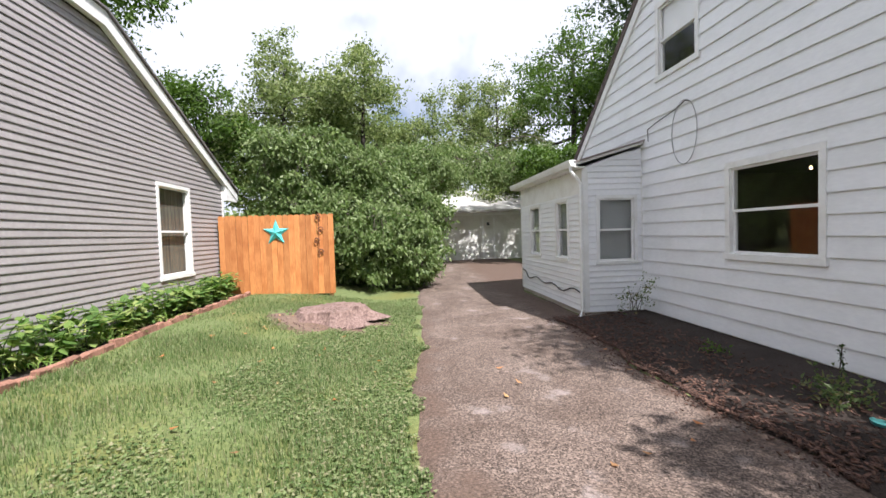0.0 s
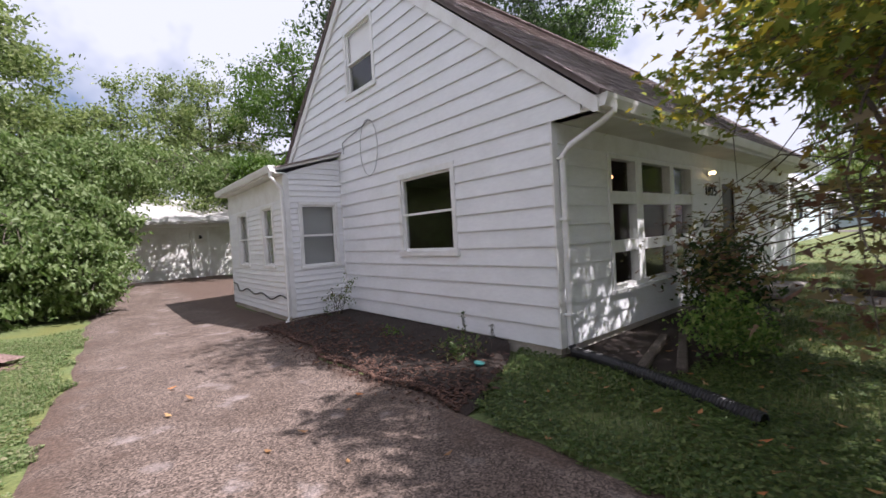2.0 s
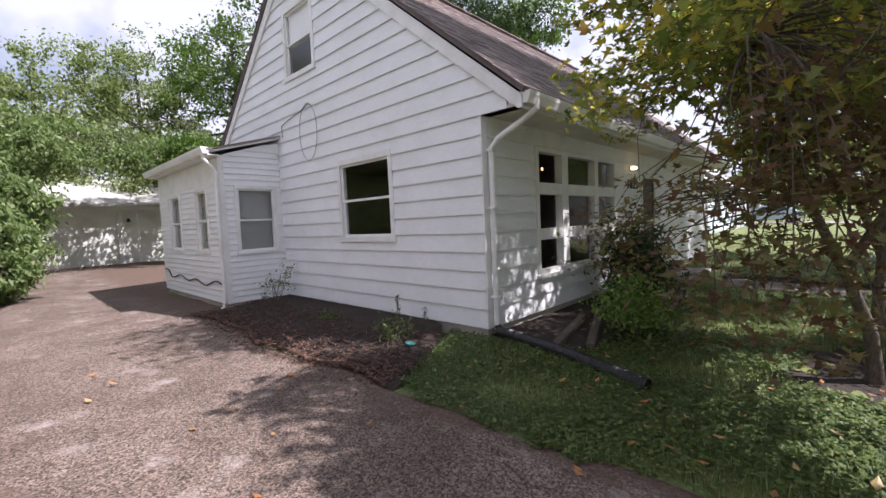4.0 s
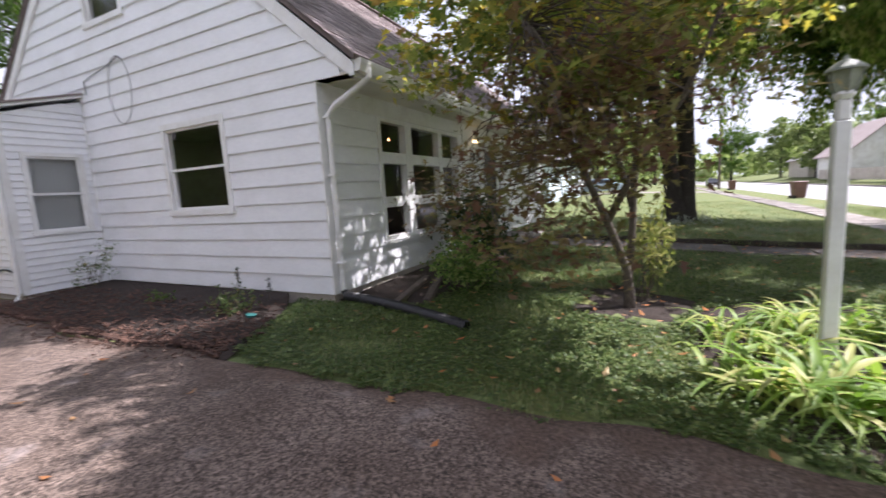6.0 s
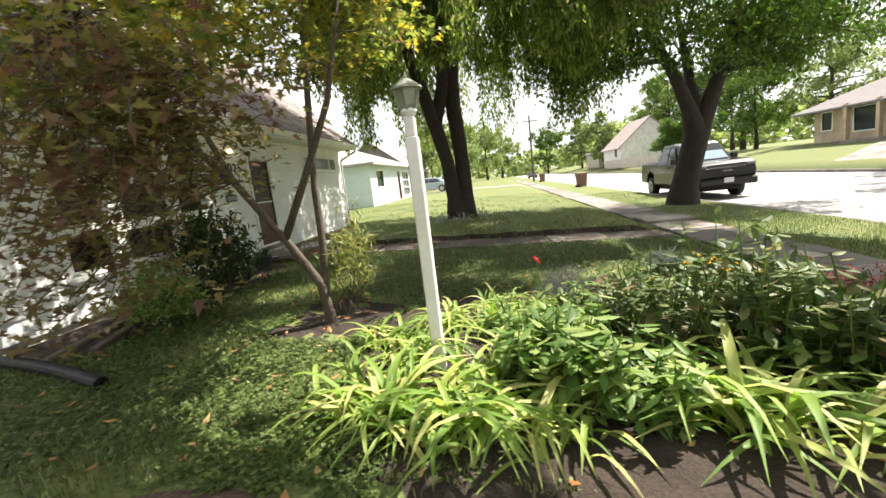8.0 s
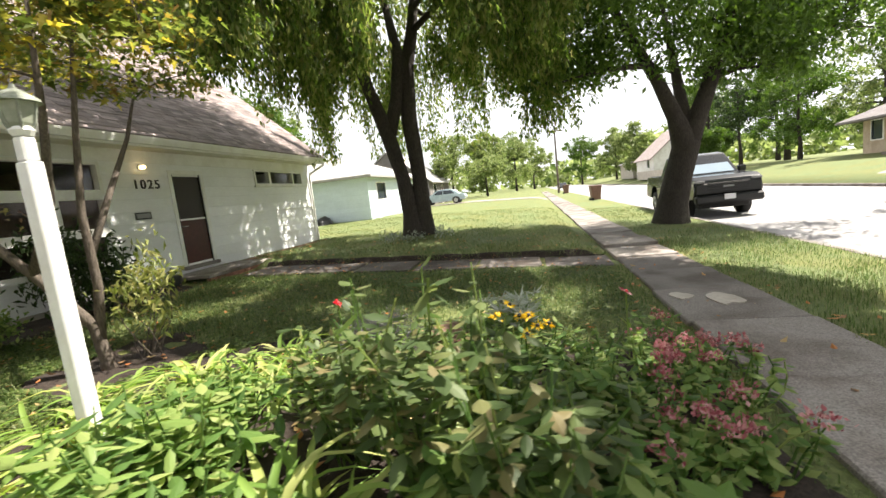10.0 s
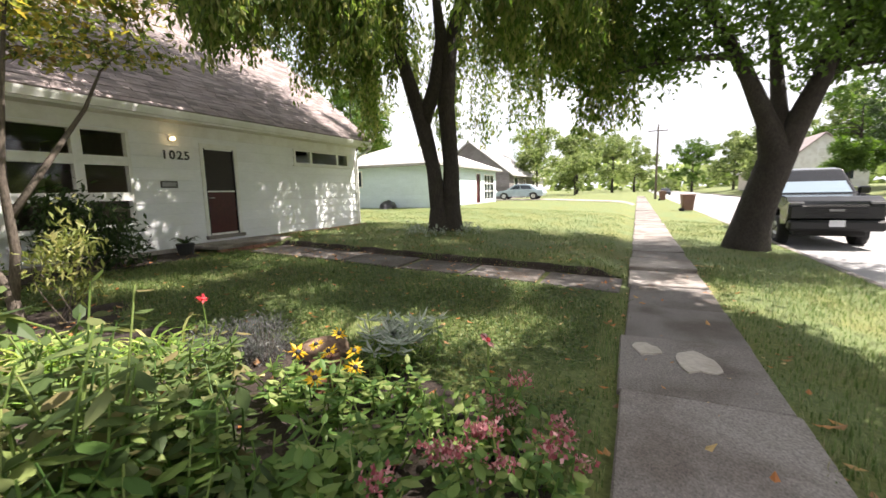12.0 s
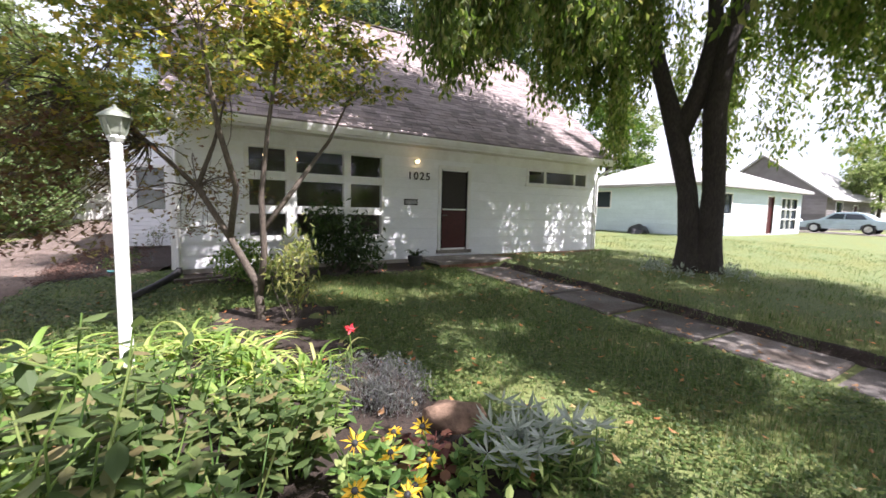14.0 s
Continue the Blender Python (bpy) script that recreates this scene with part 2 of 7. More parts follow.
PALEBRICK = surface("buff_brick", (0.40, 0.31, 0.22), (0.55, 0.45, 0.34), 30, 2, 0.9, 0.4, spread=0.1)
FOUNDATION = surface("painted_block_foundation", (0.42, 0.38, 0.33), (0.55, 0.50, 0.44), 20, 2, 0.9, 0.3)
PAINTBLOCK = surface("white_painted_garage", (0.70, 0.69, 0.66), (0.78, 0.77, 0.74), 14, 1.6, 0.6, 0.1)
BLACKPLASTIC = surface("black_corrugated_plastic", (0.012, 0.012, 0.013), (0.03, 0.03, 0.032), 20, 3, 0.45, 0.1)
BINPLASTIC = surface("brown_bin_plastic", (0.12, 0.06, 0.045), (0.17, 0.085, 0.06), 20, 3, 0.55, 0.1)
STEEL = surface("brushed_metal", (0.42, 0.42, 0.43), (0.6, 0.6, 0.6), 60, 4, 0.35, 0.05, metal=1.0)
# dark wall colour stands in for the lack of light indoors
DARKROOM = surface("dark_toned_room_wall", (0.10, 0.085, 0.075), (0.15, 0.13, 0.115), 4, 1, 0.9, 0.0)
BLIND = surface("pale_window_blind", (0.24, 0.255, 0.25), (0.32, 0.335, 0.33), 4, 2, 0.8, 0.1)
# dark streaks in the cloth colour stand for the unlit room between curtains
CURTAIN = surface("curtain_with_dark_room_gaps", (0.035, 0.032, 0.026), (0.17, 0.155, 0.115), 3, 3, 0.9, 0.2, stretch=(9, 9, 0.3))
REDDOOR = surface("dark_red_door_paint", (0.045, 0.006, 0.008), (0.075, 0.011, 0.012), 12, 2, 0.4, 0.05)
DARKGLASSDOOR = surface("dark_screen_mesh", (0.014, 0.009, 0.009), (0.026, 0.016, 0.015), 60, 2, 0.5, 0.1)
SAUCER = plain("dull_teal_glaze", (0.05, 0.22, 0.21), 0.4)
TEAL = surface("turquoise_tin", (0.06, 0.50, 0.50), (0.13, 0.62, 0.60), 10, 3, 0.4, 0.1)
VINERED = surface("rust_red_vine", (0.11, 0.04, 0.02), (0.24, 0.10, 0.05), 40, 6, 0.85, 0.3)
BLACKPAINT = plain("black_gloss_paint", (0.012, 0.012, 0.014), 0.25)
CARBLACK = surface("dark_truck_paint", (0.016, 0.018, 0.021), (0.022, 0.024, 0.028), 3, 1, 0.12, 0.0)
TRIMBLACK = plain("satin_black_plastic", (0.007, 0.007, 0.008), 0.55)
CARBLUE = surface("silver_blue_car_paint", (0.34, 0.43, 0.47), (0.40, 0.49, 0.53), 3, 1, 0.22, 0.0)
CARWHITE = surface("white_car_paint", (0.76, 0.76, 0.77), (0.82, 0.82, 0.83), 3, 1, 0.22, 0.0)
CARGLASS = plain("tinted_car_glass", (0.035, 0.045, 0.055), 0.05)
# pale blue base colour stands in for sky mirrored in the windscreen
SKYGLASS = plain("sky_toned_windscreen", (0.30, 0.38, 0.46), 0.06)
RUBBER = surface("tyre_rubber", (0.015, 0.015, 0.015), (0.03, 0.03, 0.03), 40, 4, 0.85, 0.2)
LENS = plain("headlamp_lens", (0.22, 0.22, 0.23), 0.1)
PLATE = plain("licence_plate", (0.62, 0.62, 0.66), 0.5)
GLASS = glazing("window_glass")
# gloss cut so these panes mirror less of the fence, trees and sky
DULLGLASS = glazing("faint_gloss_window_glass", gloss=0.01, edge=0.3)
CALMGLASS = glazing("low_gloss_window_glass", gloss=0.03, edge=0.7)
LANTERN = surface("cloudy_lantern_glass", (0.24, 0.27, 0.21), (0.36, 0.39, 0.32), 15, 4, 0.25, 0.1)
VERDIGRIS = surface("weathered_grey_green_metal", (0.20, 0.23, 0.18), (0.34, 0.36, 0.31), 25, 4, 0.6, 0.15)
BULB = plain("warm_bulb", (1.0, 0.70, 0.32), 0.4, glow=3.0)
AMBER = plain("amber_bulb", (1.0, 0.42, 0.16), 0.4, glow=3.0)
DARKCABLE = plain("dark_cable", (0.03, 0.03, 0.033), 0.6)
GREYCABLE = plain("grey_cable", (0.30, 0.30, 0.31), 0.6)
POT = plain("dark_plant_pot", (0.03, 0.03, 0.03), 0.6)
BLACKNUM = plain("black_numerals", (0.015, 0.015, 0.015), 0.5)

GRASSLEAF = leafy("grass_blades", [(0.06, 0.10, 0.030), (0.10, 0.155, 0.048), (0.15, 0.21, 0.075), (0.22, 0.265, 0.12), (0.29, 0.265, 0.16)], 0.32)
GREEN = leafy("mid_green_leaves", [(0.045, 0.085, 0.016), (0.075, 0.135, 0.024), (0.115, 0.18, 0.04)], 0.38)
BACKGREEN = leafy("pale_green_leaves", [(0.08, 0.12, 0.036), (0.17, 0.22, 0.078), (0.30, 0.34, 0.15)], 0.45)
VINEGREEN = leafy("shrub_leaves", [(0.075, 0.125, 0.036), (0.145, 0.205, 0.066), (0.26, 0.315, 0.15)], 0.42)
DARKGREEN = leafy("dark_green_leaves", [(0.018, 0.036, 0.012), (0.035, 0.062, 0.018), (0.06, 0.095, 0.03)], 0.3)
WEEPGREEN = leafy("weeping_leaves", [(0.055, 0.095, 0.02), (0.10, 0.155, 0.035), (0.18, 0.235, 0.065), (0.24, 0.24, 0.09)], 0.6)
MAPLEGOLD = leafy("maple_green_gold_leaves", [(0.07, 0.10, 0.026), (0.12, 0.16, 0.042), (0.18, 0.21, 0.06), (0.23, 0.25, 0.075), (0.42, 0.35, 0.08), (0.17, 0.11, 0.05)], 0.55)
MAPLERED = leafy("maple_red_leaves", [(0.11, 0.06, 0.044), (0.17, 0.105, 0.068), (0.15, 0.15, 0.055), (0.24, 0.19, 0.09)], 0.55)
PALEGOLD = leafy("pale_yellow_leaves", [(0.15, 0.19, 0.05), (0.25, 0.28, 0.09), (0.38, 0.36, 0.15)], 0.4)
LILY = leafy("daylily_blades", [(0.12, 0.21, 0.045), (0.20, 0.31, 0.07), (0.30, 0.39, 0.10), (0.50, 0.48, 0.20)], 0.4)
BROAD = leafy("broad_garden_leaves", [(0.07, 0.135, 0.036), (0.115, 0.205, 0.05), (0.20, 0.29, 0.08), (0.31, 0.36, 0.13)], 0.42)
BLUELEAF = leafy("dull_green_leaves", [(0.055, 0.09, 0.032), (0.09, 0.135, 0.045), (0.145, 0.195, 0.07), (0.22, 0.18, 0.085)], 0.42)
SILVER = leafy("silver_grey_leaves", [(0.24, 0.28, 0.22), (0.34, 0.38, 0.31), (0.44, 0.47, 0.40)], 0.25)
GREYHERB = leafy("grey_herb_leaves", [(0.10, 0.11, 0.10), (0.16, 0.17, 0.15), (0.13, 0.12, 0.14)], 0.25)
BURGUNDY = leafy("burgundy_leaves", [(0.075, 0.025, 0.022), (0.13, 0.05, 0.04), (0.20, 0.10, 0.06)], 0.3)
DRYLEAF = leafy("fallen_leaves", [(0.20, 0.10, 0.045), (0.36, 0.20, 0.09), (0.45, 0.16, 0.05), (0.50, 0.38, 0.18)], 0.2)
# leaf tones darker than the grass, to deepen the shade on the front lawn
SHADEIVY = leafy("shade_toned_ivy_leaves", [(0.035, 0.062, 0.016), (0.06, 0.10, 0.024), (0.10, 0.15, 0.04), (0.17, 0.20, 0.065)], 0.3)
PINKPETAL = leafy("pink_petals", [(0.26, 0.07, 0.085), (0.45, 0.17, 0.19), (0.62, 0.38, 0.37)], 0.3)
REDPETAL = leafy("red_petals", [(0.65, 0.04, 0.06), (0.75, 0.10, 0.12)], 0.3)
YELLOWPETAL = leafy("yellow_petals", [(0.75, 0.45, 0.03), (0.85, 0.60, 0.05)], 0.3)


# ---- mesh helpers ----
class Geo:
    """Collects vertices and faces for one mesh."""

    def __init__(self):
        self.v, self.f, self.n = [], [], 0

    def add(self, verts, faces):
        verts = np.asarray(verts, float)
        k = self.n
        self.v.append(verts)
        self.f.extend([tuple(i + k for i in q) for q in faces])
        self.n += len(verts)
        return self

    def box(self, x0, x1, y0, y1, z0, z1, c=0.0):
        """A box, its edges chamfered by c."""
        if c <= 0:
            v = [(x, y, z) for z in (z0, z1) for y in (y0, y1) for x in (x0, x1)]
            return self.add(v, [(0, 2, 3, 1), (4, 5, 7, 6), (0, 1, 5, 4), (2, 6, 7, 3), (0, 4, 6, 2), (1, 3, 7, 5)])
        bm = bmesh.new()
        bmesh.ops.create_cube(bm, size=1.0)
        for q in bm.verts:
            q.co = Vector(((x0 + x1) / 2 + q.co.x * (x1 - x0), (y0 + y1) / 2 + q.co.y * (y1 - y0), (z0 + z1) / 2 + q.co.z * (z1 - z0)))
        bmesh.ops.bevel(bm, geom=list(bm.edges), offset=c, segments=1, affect="EDGES", profile=0.5)
        return self.bm(bm)

    def bm(self, bm):
        bm.verts.index_update()
        self.add([tuple(q.co) for q in bm.verts], [tuple(w.index for w in p.verts) for p in bm.faces])
        bm.free()
        return self

    def tube(self, pts, radii, sides=8, cap=True):
        pts = [Vector(p) for p in pts]
        rings, ref = [], Vector((0.31, 0.2, 0.93)).normalized()
        for i, p in enumerate(pts):
            d = (pts[min(i + 1, len(pts) - 1)] - pts[max(i - 1, 0)]).normalized()
            a = d.cross(ref)
            a = a.normalized() if a.length > 0.05 else d.orthogonal().normalized()
            b = d.cross(a)
            r = radii[i] if hasattr(radii, "__len__") else radii
            rings += [p + (a * math.cos(6.2832 * k / sides) + b * math.sin(6.2832 * k / sides)) * r for k in range(sides)]
        fs = [(i * sides + k, i * sides + (k + 1) % sides, (i + 1) * sides + (k + 1) % sides, (i + 1) * sides + k) for i in range(len(pts) - 1) for k in range(sides)]
        if cap:
            fs += [tuple(range(sides))[::-1], tuple((len(pts) - 1) * sides + k for k in range(sides))]
        return self.add([tuple(q) for q in rings], fs)

    def prism(self, outline, o, u, w, n, depth):
        """An outline in the plane through o along u and w, given depth along n."""
        o, u, w, n = Vector(o), Vector(u), Vector(w), Vector(n)
        k = len(outline)
        v = [o + u * a + w * b for a, b in outline] + [o + u * a + w * b + n * depth for a, b in outline]
        return self.add([tuple(q) for q in v], [tuple(range(k))[::-1], tuple(range(k, 2 * k))] + [(i, (i + 1) % k, k + (i + 1) % k, k + i) for i in range(k)])

    def mesh(self, name, mat, smooth=False):
        me = bpy.data.meshes.new(name)
        v = np.concatenate(self.v) if self.v else np.zeros((0, 3))
        me.from_pydata(v.tolist(), [], self.f)
        me.materials.append(mat)
        if smooth:
            me.polygons.foreach_set("use_smooth", [True] * len(me.polygons))
        me.update()
        return me


def part(name, geo, mat, parent, label="", smooth=False):
    ob = new(name, geo.mesh(name, mat, smooth) if isinstance(geo, Geo) else geo)
    ob.parent = parent
    if label:
        ob["label"] = label
    return ob


def thing(name, x, y, z, label, category, group="", kind="", turn=0.0):
    e = new(name)
    e.empty_display_size = 0.1
    e.matrix_world = pose(x, y, z, 0, 0, turn)
    return tagged(e, label, category, group, kind)


def solid(name, geo, mat, label, category, kind="", smooth=False, group=""):
    return tagged(new(name, geo.mesh(name, mat, smooth)), label, category, group, kind)


rnd = np.random.default_rng(7)


def ease(a, b, x):
    t = np.clip((np.asarray(x, float) - a) / (b - a), 0, 1)
    return t * t * (3 - 2 * t)


def ground(x, y):
    """Height of the ground: falls to the street, rises to the neighbour, to the garage and over the road."""
    x, y = np.asarray(x, float), np.asarray(y, float)
    z = -0.30 * np.clip((-1.6 - y) / 7.2, 0, 1) - 0.10 * ease(-10, -12.3, y)
    z = z + 0.30 * ease(-4.8, -8.0, x) * ease(-6, 0, y) + 0.27 * ease(8, 20, y)
    z = z + 0.14 * ease(6.35, 6.6, x) * ease(-8.7, -8.2, y) + 0.10 * ease(14, 20, x) * ease(-8.7, -7, y)
    z = z + 0.16 * np.exp(-((x - 9.3) ** 2 + (y + 4.3) ** 2) / 1.2)
    z = z + 1.1 * ease(-22, -31, y)
    return z


def gz(x, y):
    return float(ground(x, y))


# ---- ground, road, driveway, walks ----
def sheet(xs, ys, height):
    X, Y = np.meshgrid(xs, ys)
    v = np.stack([X, Y, height(X, Y)], -1).reshape(-1, 3)
    nx = len(xs)
    return v, [(j * nx + i, j * nx + i + 1, (j + 1) * nx + i + 1, (j + 1) * nx + i) for j in range(len(ys) - 1) for i in range(nx - 1)]


KERB, FAR_KERB = -12.3, -22.0


def drive_edge(y):
    """Left and right edge of the driveway at y."""
    left = -4.72 + 0.045 * np.clip(y, 0, 14) + 0.05 * np.sin(y * 2.1) + 0.03 * np.sin(y * 5.3)
    right = -1.62 - 0.10 * np.exp(-((y - 1.5) ** 2) / 8) + 0.06 * np.sin(y * 1.9 + 1) + 0.04 * np.sin(y * 4.7)
    right = np.where(y > 5.2, right + 0.52 + 2.1 * ease(9.5, 12, y), np.where(y < -3, right + 0.18 * ease(-3, -4, y), right))
    return left, right


def lawn_height(X, Y):
    z = ground(X, Y) + 0.012 * np.sin(X * 1.7 + 0.6 * Y) * np.cos(Y * 1.3)
    under = (Y < KERB + 0.01) & (Y > FAR_KERB - 0.01)
    l, r = drive_edge(Y)
    z = z - 0.10 * ease(0.05, 0.6, np.minimum(X - l, r - X)) * (Y < 20) * (Y > KERB)
    z = z - 0.05 * ((X > -1.6) & (X < 0.4) & (Y > 0.3) & (Y < 5.3))
    return np.where(under, z - 0.3, z)


gx = np.concatenate([[-2500, -600, -200, -90, -50, -30, -20], np.arange(-14, 24.01, 0.4), [26, 30, 36, 44, 60, 90, 200, 600, 2500]])
gy = np.concatenate([[-2500, -600, -200, -90, -50, -36, -31, -28, -25, -22.02, -21.98, -17, -12.33, -12.29], np.arange(-12, 22.01, 0.4), [24, 30, 45, 90, 200, 600, 2500]])
gx = np.unique(np.concatenate([gx, [-4.62, -4.58, -1.57, -1.53, -1.62, 0.38, 0.42]]))
solid("ground", Geo().add(*sheet(gx, gy, lawn_height)), LAWN, "mown lawn over soil reaching the horizon", "ground", "structure", True)
rx = np.array([-900, -300, -100, -40, -15, -5, 0, 5, 10, 15, 20, 30, 40, 60, 100, 300, 900.0])
solid("road", Geo().add(*sheet(rx, np.array([FAR_KERB, -17.1, KERB]), lambda X, Y: np.where(Y == -17.1, -0.47, -0.53))), ROADMAT, "sun-bleached pale residential road", "road", "structure", True)
for nm, y0, y1 in (("kerb_near", KERB - 0.14, KERB + 0.01), ("kerb_far", FAR_KERB - 0.01, FAR_KERB + 0.14)):
    g = Geo()
    for k in range(-20, 40):
        if nm == "kerb_near" and -2 <= k <= -1:
            continue
        g.box(k * 2.4, k * 2.4 + 2.39, y0, y1, -0.75, -0.395, 0.02)
    solid(nm, g, CONCRETE, "worn concrete kerb along the road", "kerb", "structure")


dy = np.arange(KERB - 0.05, 20.3, 0.2)
dl, dr = drive_edge(dy)
V, F = [], []
W = 17
for j, y in enumerate(dy):
    for i in range(W):
        x = dl[j] + (dr[j] - dl[j]) * i / (W - 1)
        e = min(i, W - 1 - i)
        V.append((x, y, gz(min(max(x, -4.7), 6.0), y) + (0.02 if e else -0.03) + 0.01 * math.sin(x * 1.3 + y * 0.7)))
F = [(j * W + i, j * W + i + 1, (j + 1) * W + i + 1, (j + 1) * W + i) for j in range(len(dy) - 1) for i in range(W - 1)]
driveway = solid("driveway", Geo().add(V, F), ASPHALT, "worn cracked brown-grey asphalt driveway beside the house", "driveway", "structure", True)

# mulch bed between driveway and house
V, F = [], []
my = np.arange(-0.3, 5.26, 0.12)
W = 15
for j, y in enumerate(my):
    l = float(drive_edge(y)[1]) - 0.12
    r = l + 0.25 + (0.0 - l - 0.25) * float(ease(-0.4, 0.9, y))
    for i in range(W):
        x = l + (r - l) * i / (W - 1)
        # soil banked at the wall draws the dark shadow line under the siding
        V.append((x, y, gz(x, y) + 0.012 + 0.05 * math.sin(math.pi * i / (W - 1)) + 0.014 * noise.noise((x * 5, y * 5, 0)) + (0.09 * (i / (W - 1)) ** 3 if y > 0.6 else 0) - (0.04 if i == 0 or j == 0 or i == W - 1 and y < 0 else 0)))
F = [(j * W + i, j * W + i + 1, (j + 1) * W + i + 1, (j + 1) * W + i) for j in range(len(my) - 1) for i in range(W - 1)]
solid("mulch_bed", Geo().add(V, F), SOIL, "dark soil and mulch bed along the gable wall", "garden bed", "structure", True)


V, F = sheet(np.arange(0.05, 5.0, 0.15), np.concatenate([np.arange(-1.5, -0.05, 0.12), [0.0]]), lambda X, Y: ground(X, Y) + 0.035 + 0.02 * np.sin(X * 8) * np.sin(Y * 9) - 0.09 * ease(0.75, 1.0, ((X - 2.2) / 2.7) ** 4 + (Y / 1.45) ** 4))
solid("front_bed", Geo().add(V, F), SOIL, "dark bare planting bed below the picture window", "garden bed", "structure", True)
V, F = sheet(np.arange(-0.3, 2.4, 0.12), np.arange(-4.5, -2.4, 0.12), lambda X, Y: ground(X, Y) + 0.012 + 0.012 * np.sin(X * 8) * np.sin(Y * 9) - 0.09 * ease(0.5, 1.0, ((X - 1.05) / 1.05) ** 2 + ((Y + 3.45) / 0.85) ** 2 + 0.3 * np.sin(X * 6 + Y * 4) + 0.2 * np.sin(X * 13 - Y * 9)))
solid("bare_soil", Geo().add(V, F), SOIL, "bare dark soil in the shade round the maple", "soil", "structure", True)


def slab_mesh(w, d, h, seed, mat=None):
    r = random.Random(seed)
    bm = bmesh.new()
    bmesh.ops.create_cube(bm, size=1.0)
    for q in bm.verts:
        q.co = Vector((q.co.x * w + r.uniform(-0.012, 0.012), q.co.y * d + r.uniform(-0.012, 0.012), (q.co.z - 0.5) * h))
    bmesh.ops.bevel(bm, geom=list(bm.edges), offset=0.014, segments=1, affect="EDGES")
    return Geo().bm(bm).mesh("slab", mat or CONCRETE)


SLABS = [slab_mesh(1.2, 1.04, 0.12, s) for s in range(4)]
sidewalk = thing("sidewalk", 0, -9.35, -0.3, "weathered grey concrete sidewalk of uneven slabs", "sidewalk", kind="structure")
for k in range(-12, 60):
    x = 0.35 + k * 1.22
    if -5.2 < x < -1.6:
        continue
    s = new("slab", SLABS[k % 4])
    s.parent = sidewalk
    r = random.Random(k)
    s.matrix_basis = pose(x, 0.0 + r.uniform(-0.02, 0.02), 0.045 + r.uniform(-0.016, 0.016) + (0.04 if k == 6 else 0), r.uniform(-0.9, 0.9), r.uniform(-1.0, 1.0) + (1.6 if k == 6 else 0), r.uniform(-0.6, 0.6))
front_walk = thing("front_walk", 5.85, -4.9, -0.1, "sunken concrete path of leaf-strewn slabs to the front door", "path", kind="structure")
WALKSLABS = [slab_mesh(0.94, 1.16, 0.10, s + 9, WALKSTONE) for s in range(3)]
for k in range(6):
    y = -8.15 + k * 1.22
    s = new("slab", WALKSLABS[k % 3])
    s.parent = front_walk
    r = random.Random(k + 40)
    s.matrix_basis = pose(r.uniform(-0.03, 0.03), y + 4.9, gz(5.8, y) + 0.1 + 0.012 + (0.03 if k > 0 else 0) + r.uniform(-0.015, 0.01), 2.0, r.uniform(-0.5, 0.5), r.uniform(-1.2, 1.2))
V, F = sheet(np.arange(6.3, 6.66, 0.06), np.arange(-8.7, -1.2, 0.15), lambda X, Y: ground(X, Y) + 0.025 + 0.03 * np.sin(Y * 7) * np.cos(X * 17) - 0.10 * ease(6.5, 6.64, X))
solid("soil_edge", Geo().add(V, F), SOIL, "crumbling bare soil edge along the sunken path", "soil edge", "structure", True)


# ---- walls with openings and lapped boards ----
class Face:
    """A wall face: u runs along it, v is height, d stands off it outwards."""

    def __init__(self, o, u, n):
        self.o, self.u, self.n = Vector(o), Vector(u), Vector(n)

    def at(self, u, v, d=0.0):
        return tuple(self.o + self.u * u + self.n * d + Vector((0, 0, v)))

    def slab(self, geo, u0, u1, v0, v1, d0, d1):
        q = [self.at(u, v, d) for d in (d0, d1) for v in (v0, v1) for u in (u0, u1)]
        return geo.add(q, [(0, 1, 3, 2), (4, 6, 7, 5), (0, 4, 5, 1), (2, 3, 7, 6), (0, 2, 6, 4), (1, 5, 7, 3)])


def wall_core(face, u0, u1, v0, v1, holes, depth, geo):
    """The body of a wall, cut around its holes (u0, u1, v0, v1)."""
    us = sorted({u0, u1, *[h[0] for h in holes], *[h[1] for h in holes]})
    for a, b in zip(us, us[1:]):
        m, cuts, at = (a + b) / 2, [], v0
        for h in sorted([h for h in holes if h[0] < m < h[1]], key=lambda h: h[2]):
            if h[2] > at:
                cuts.append((at, h[2]))
            at = h[3]
        if v1 > at:
            cuts.append((at, v1))
        for c, d in cuts:
            face.slab(geo, a, b, c, d, -depth, -0.002)


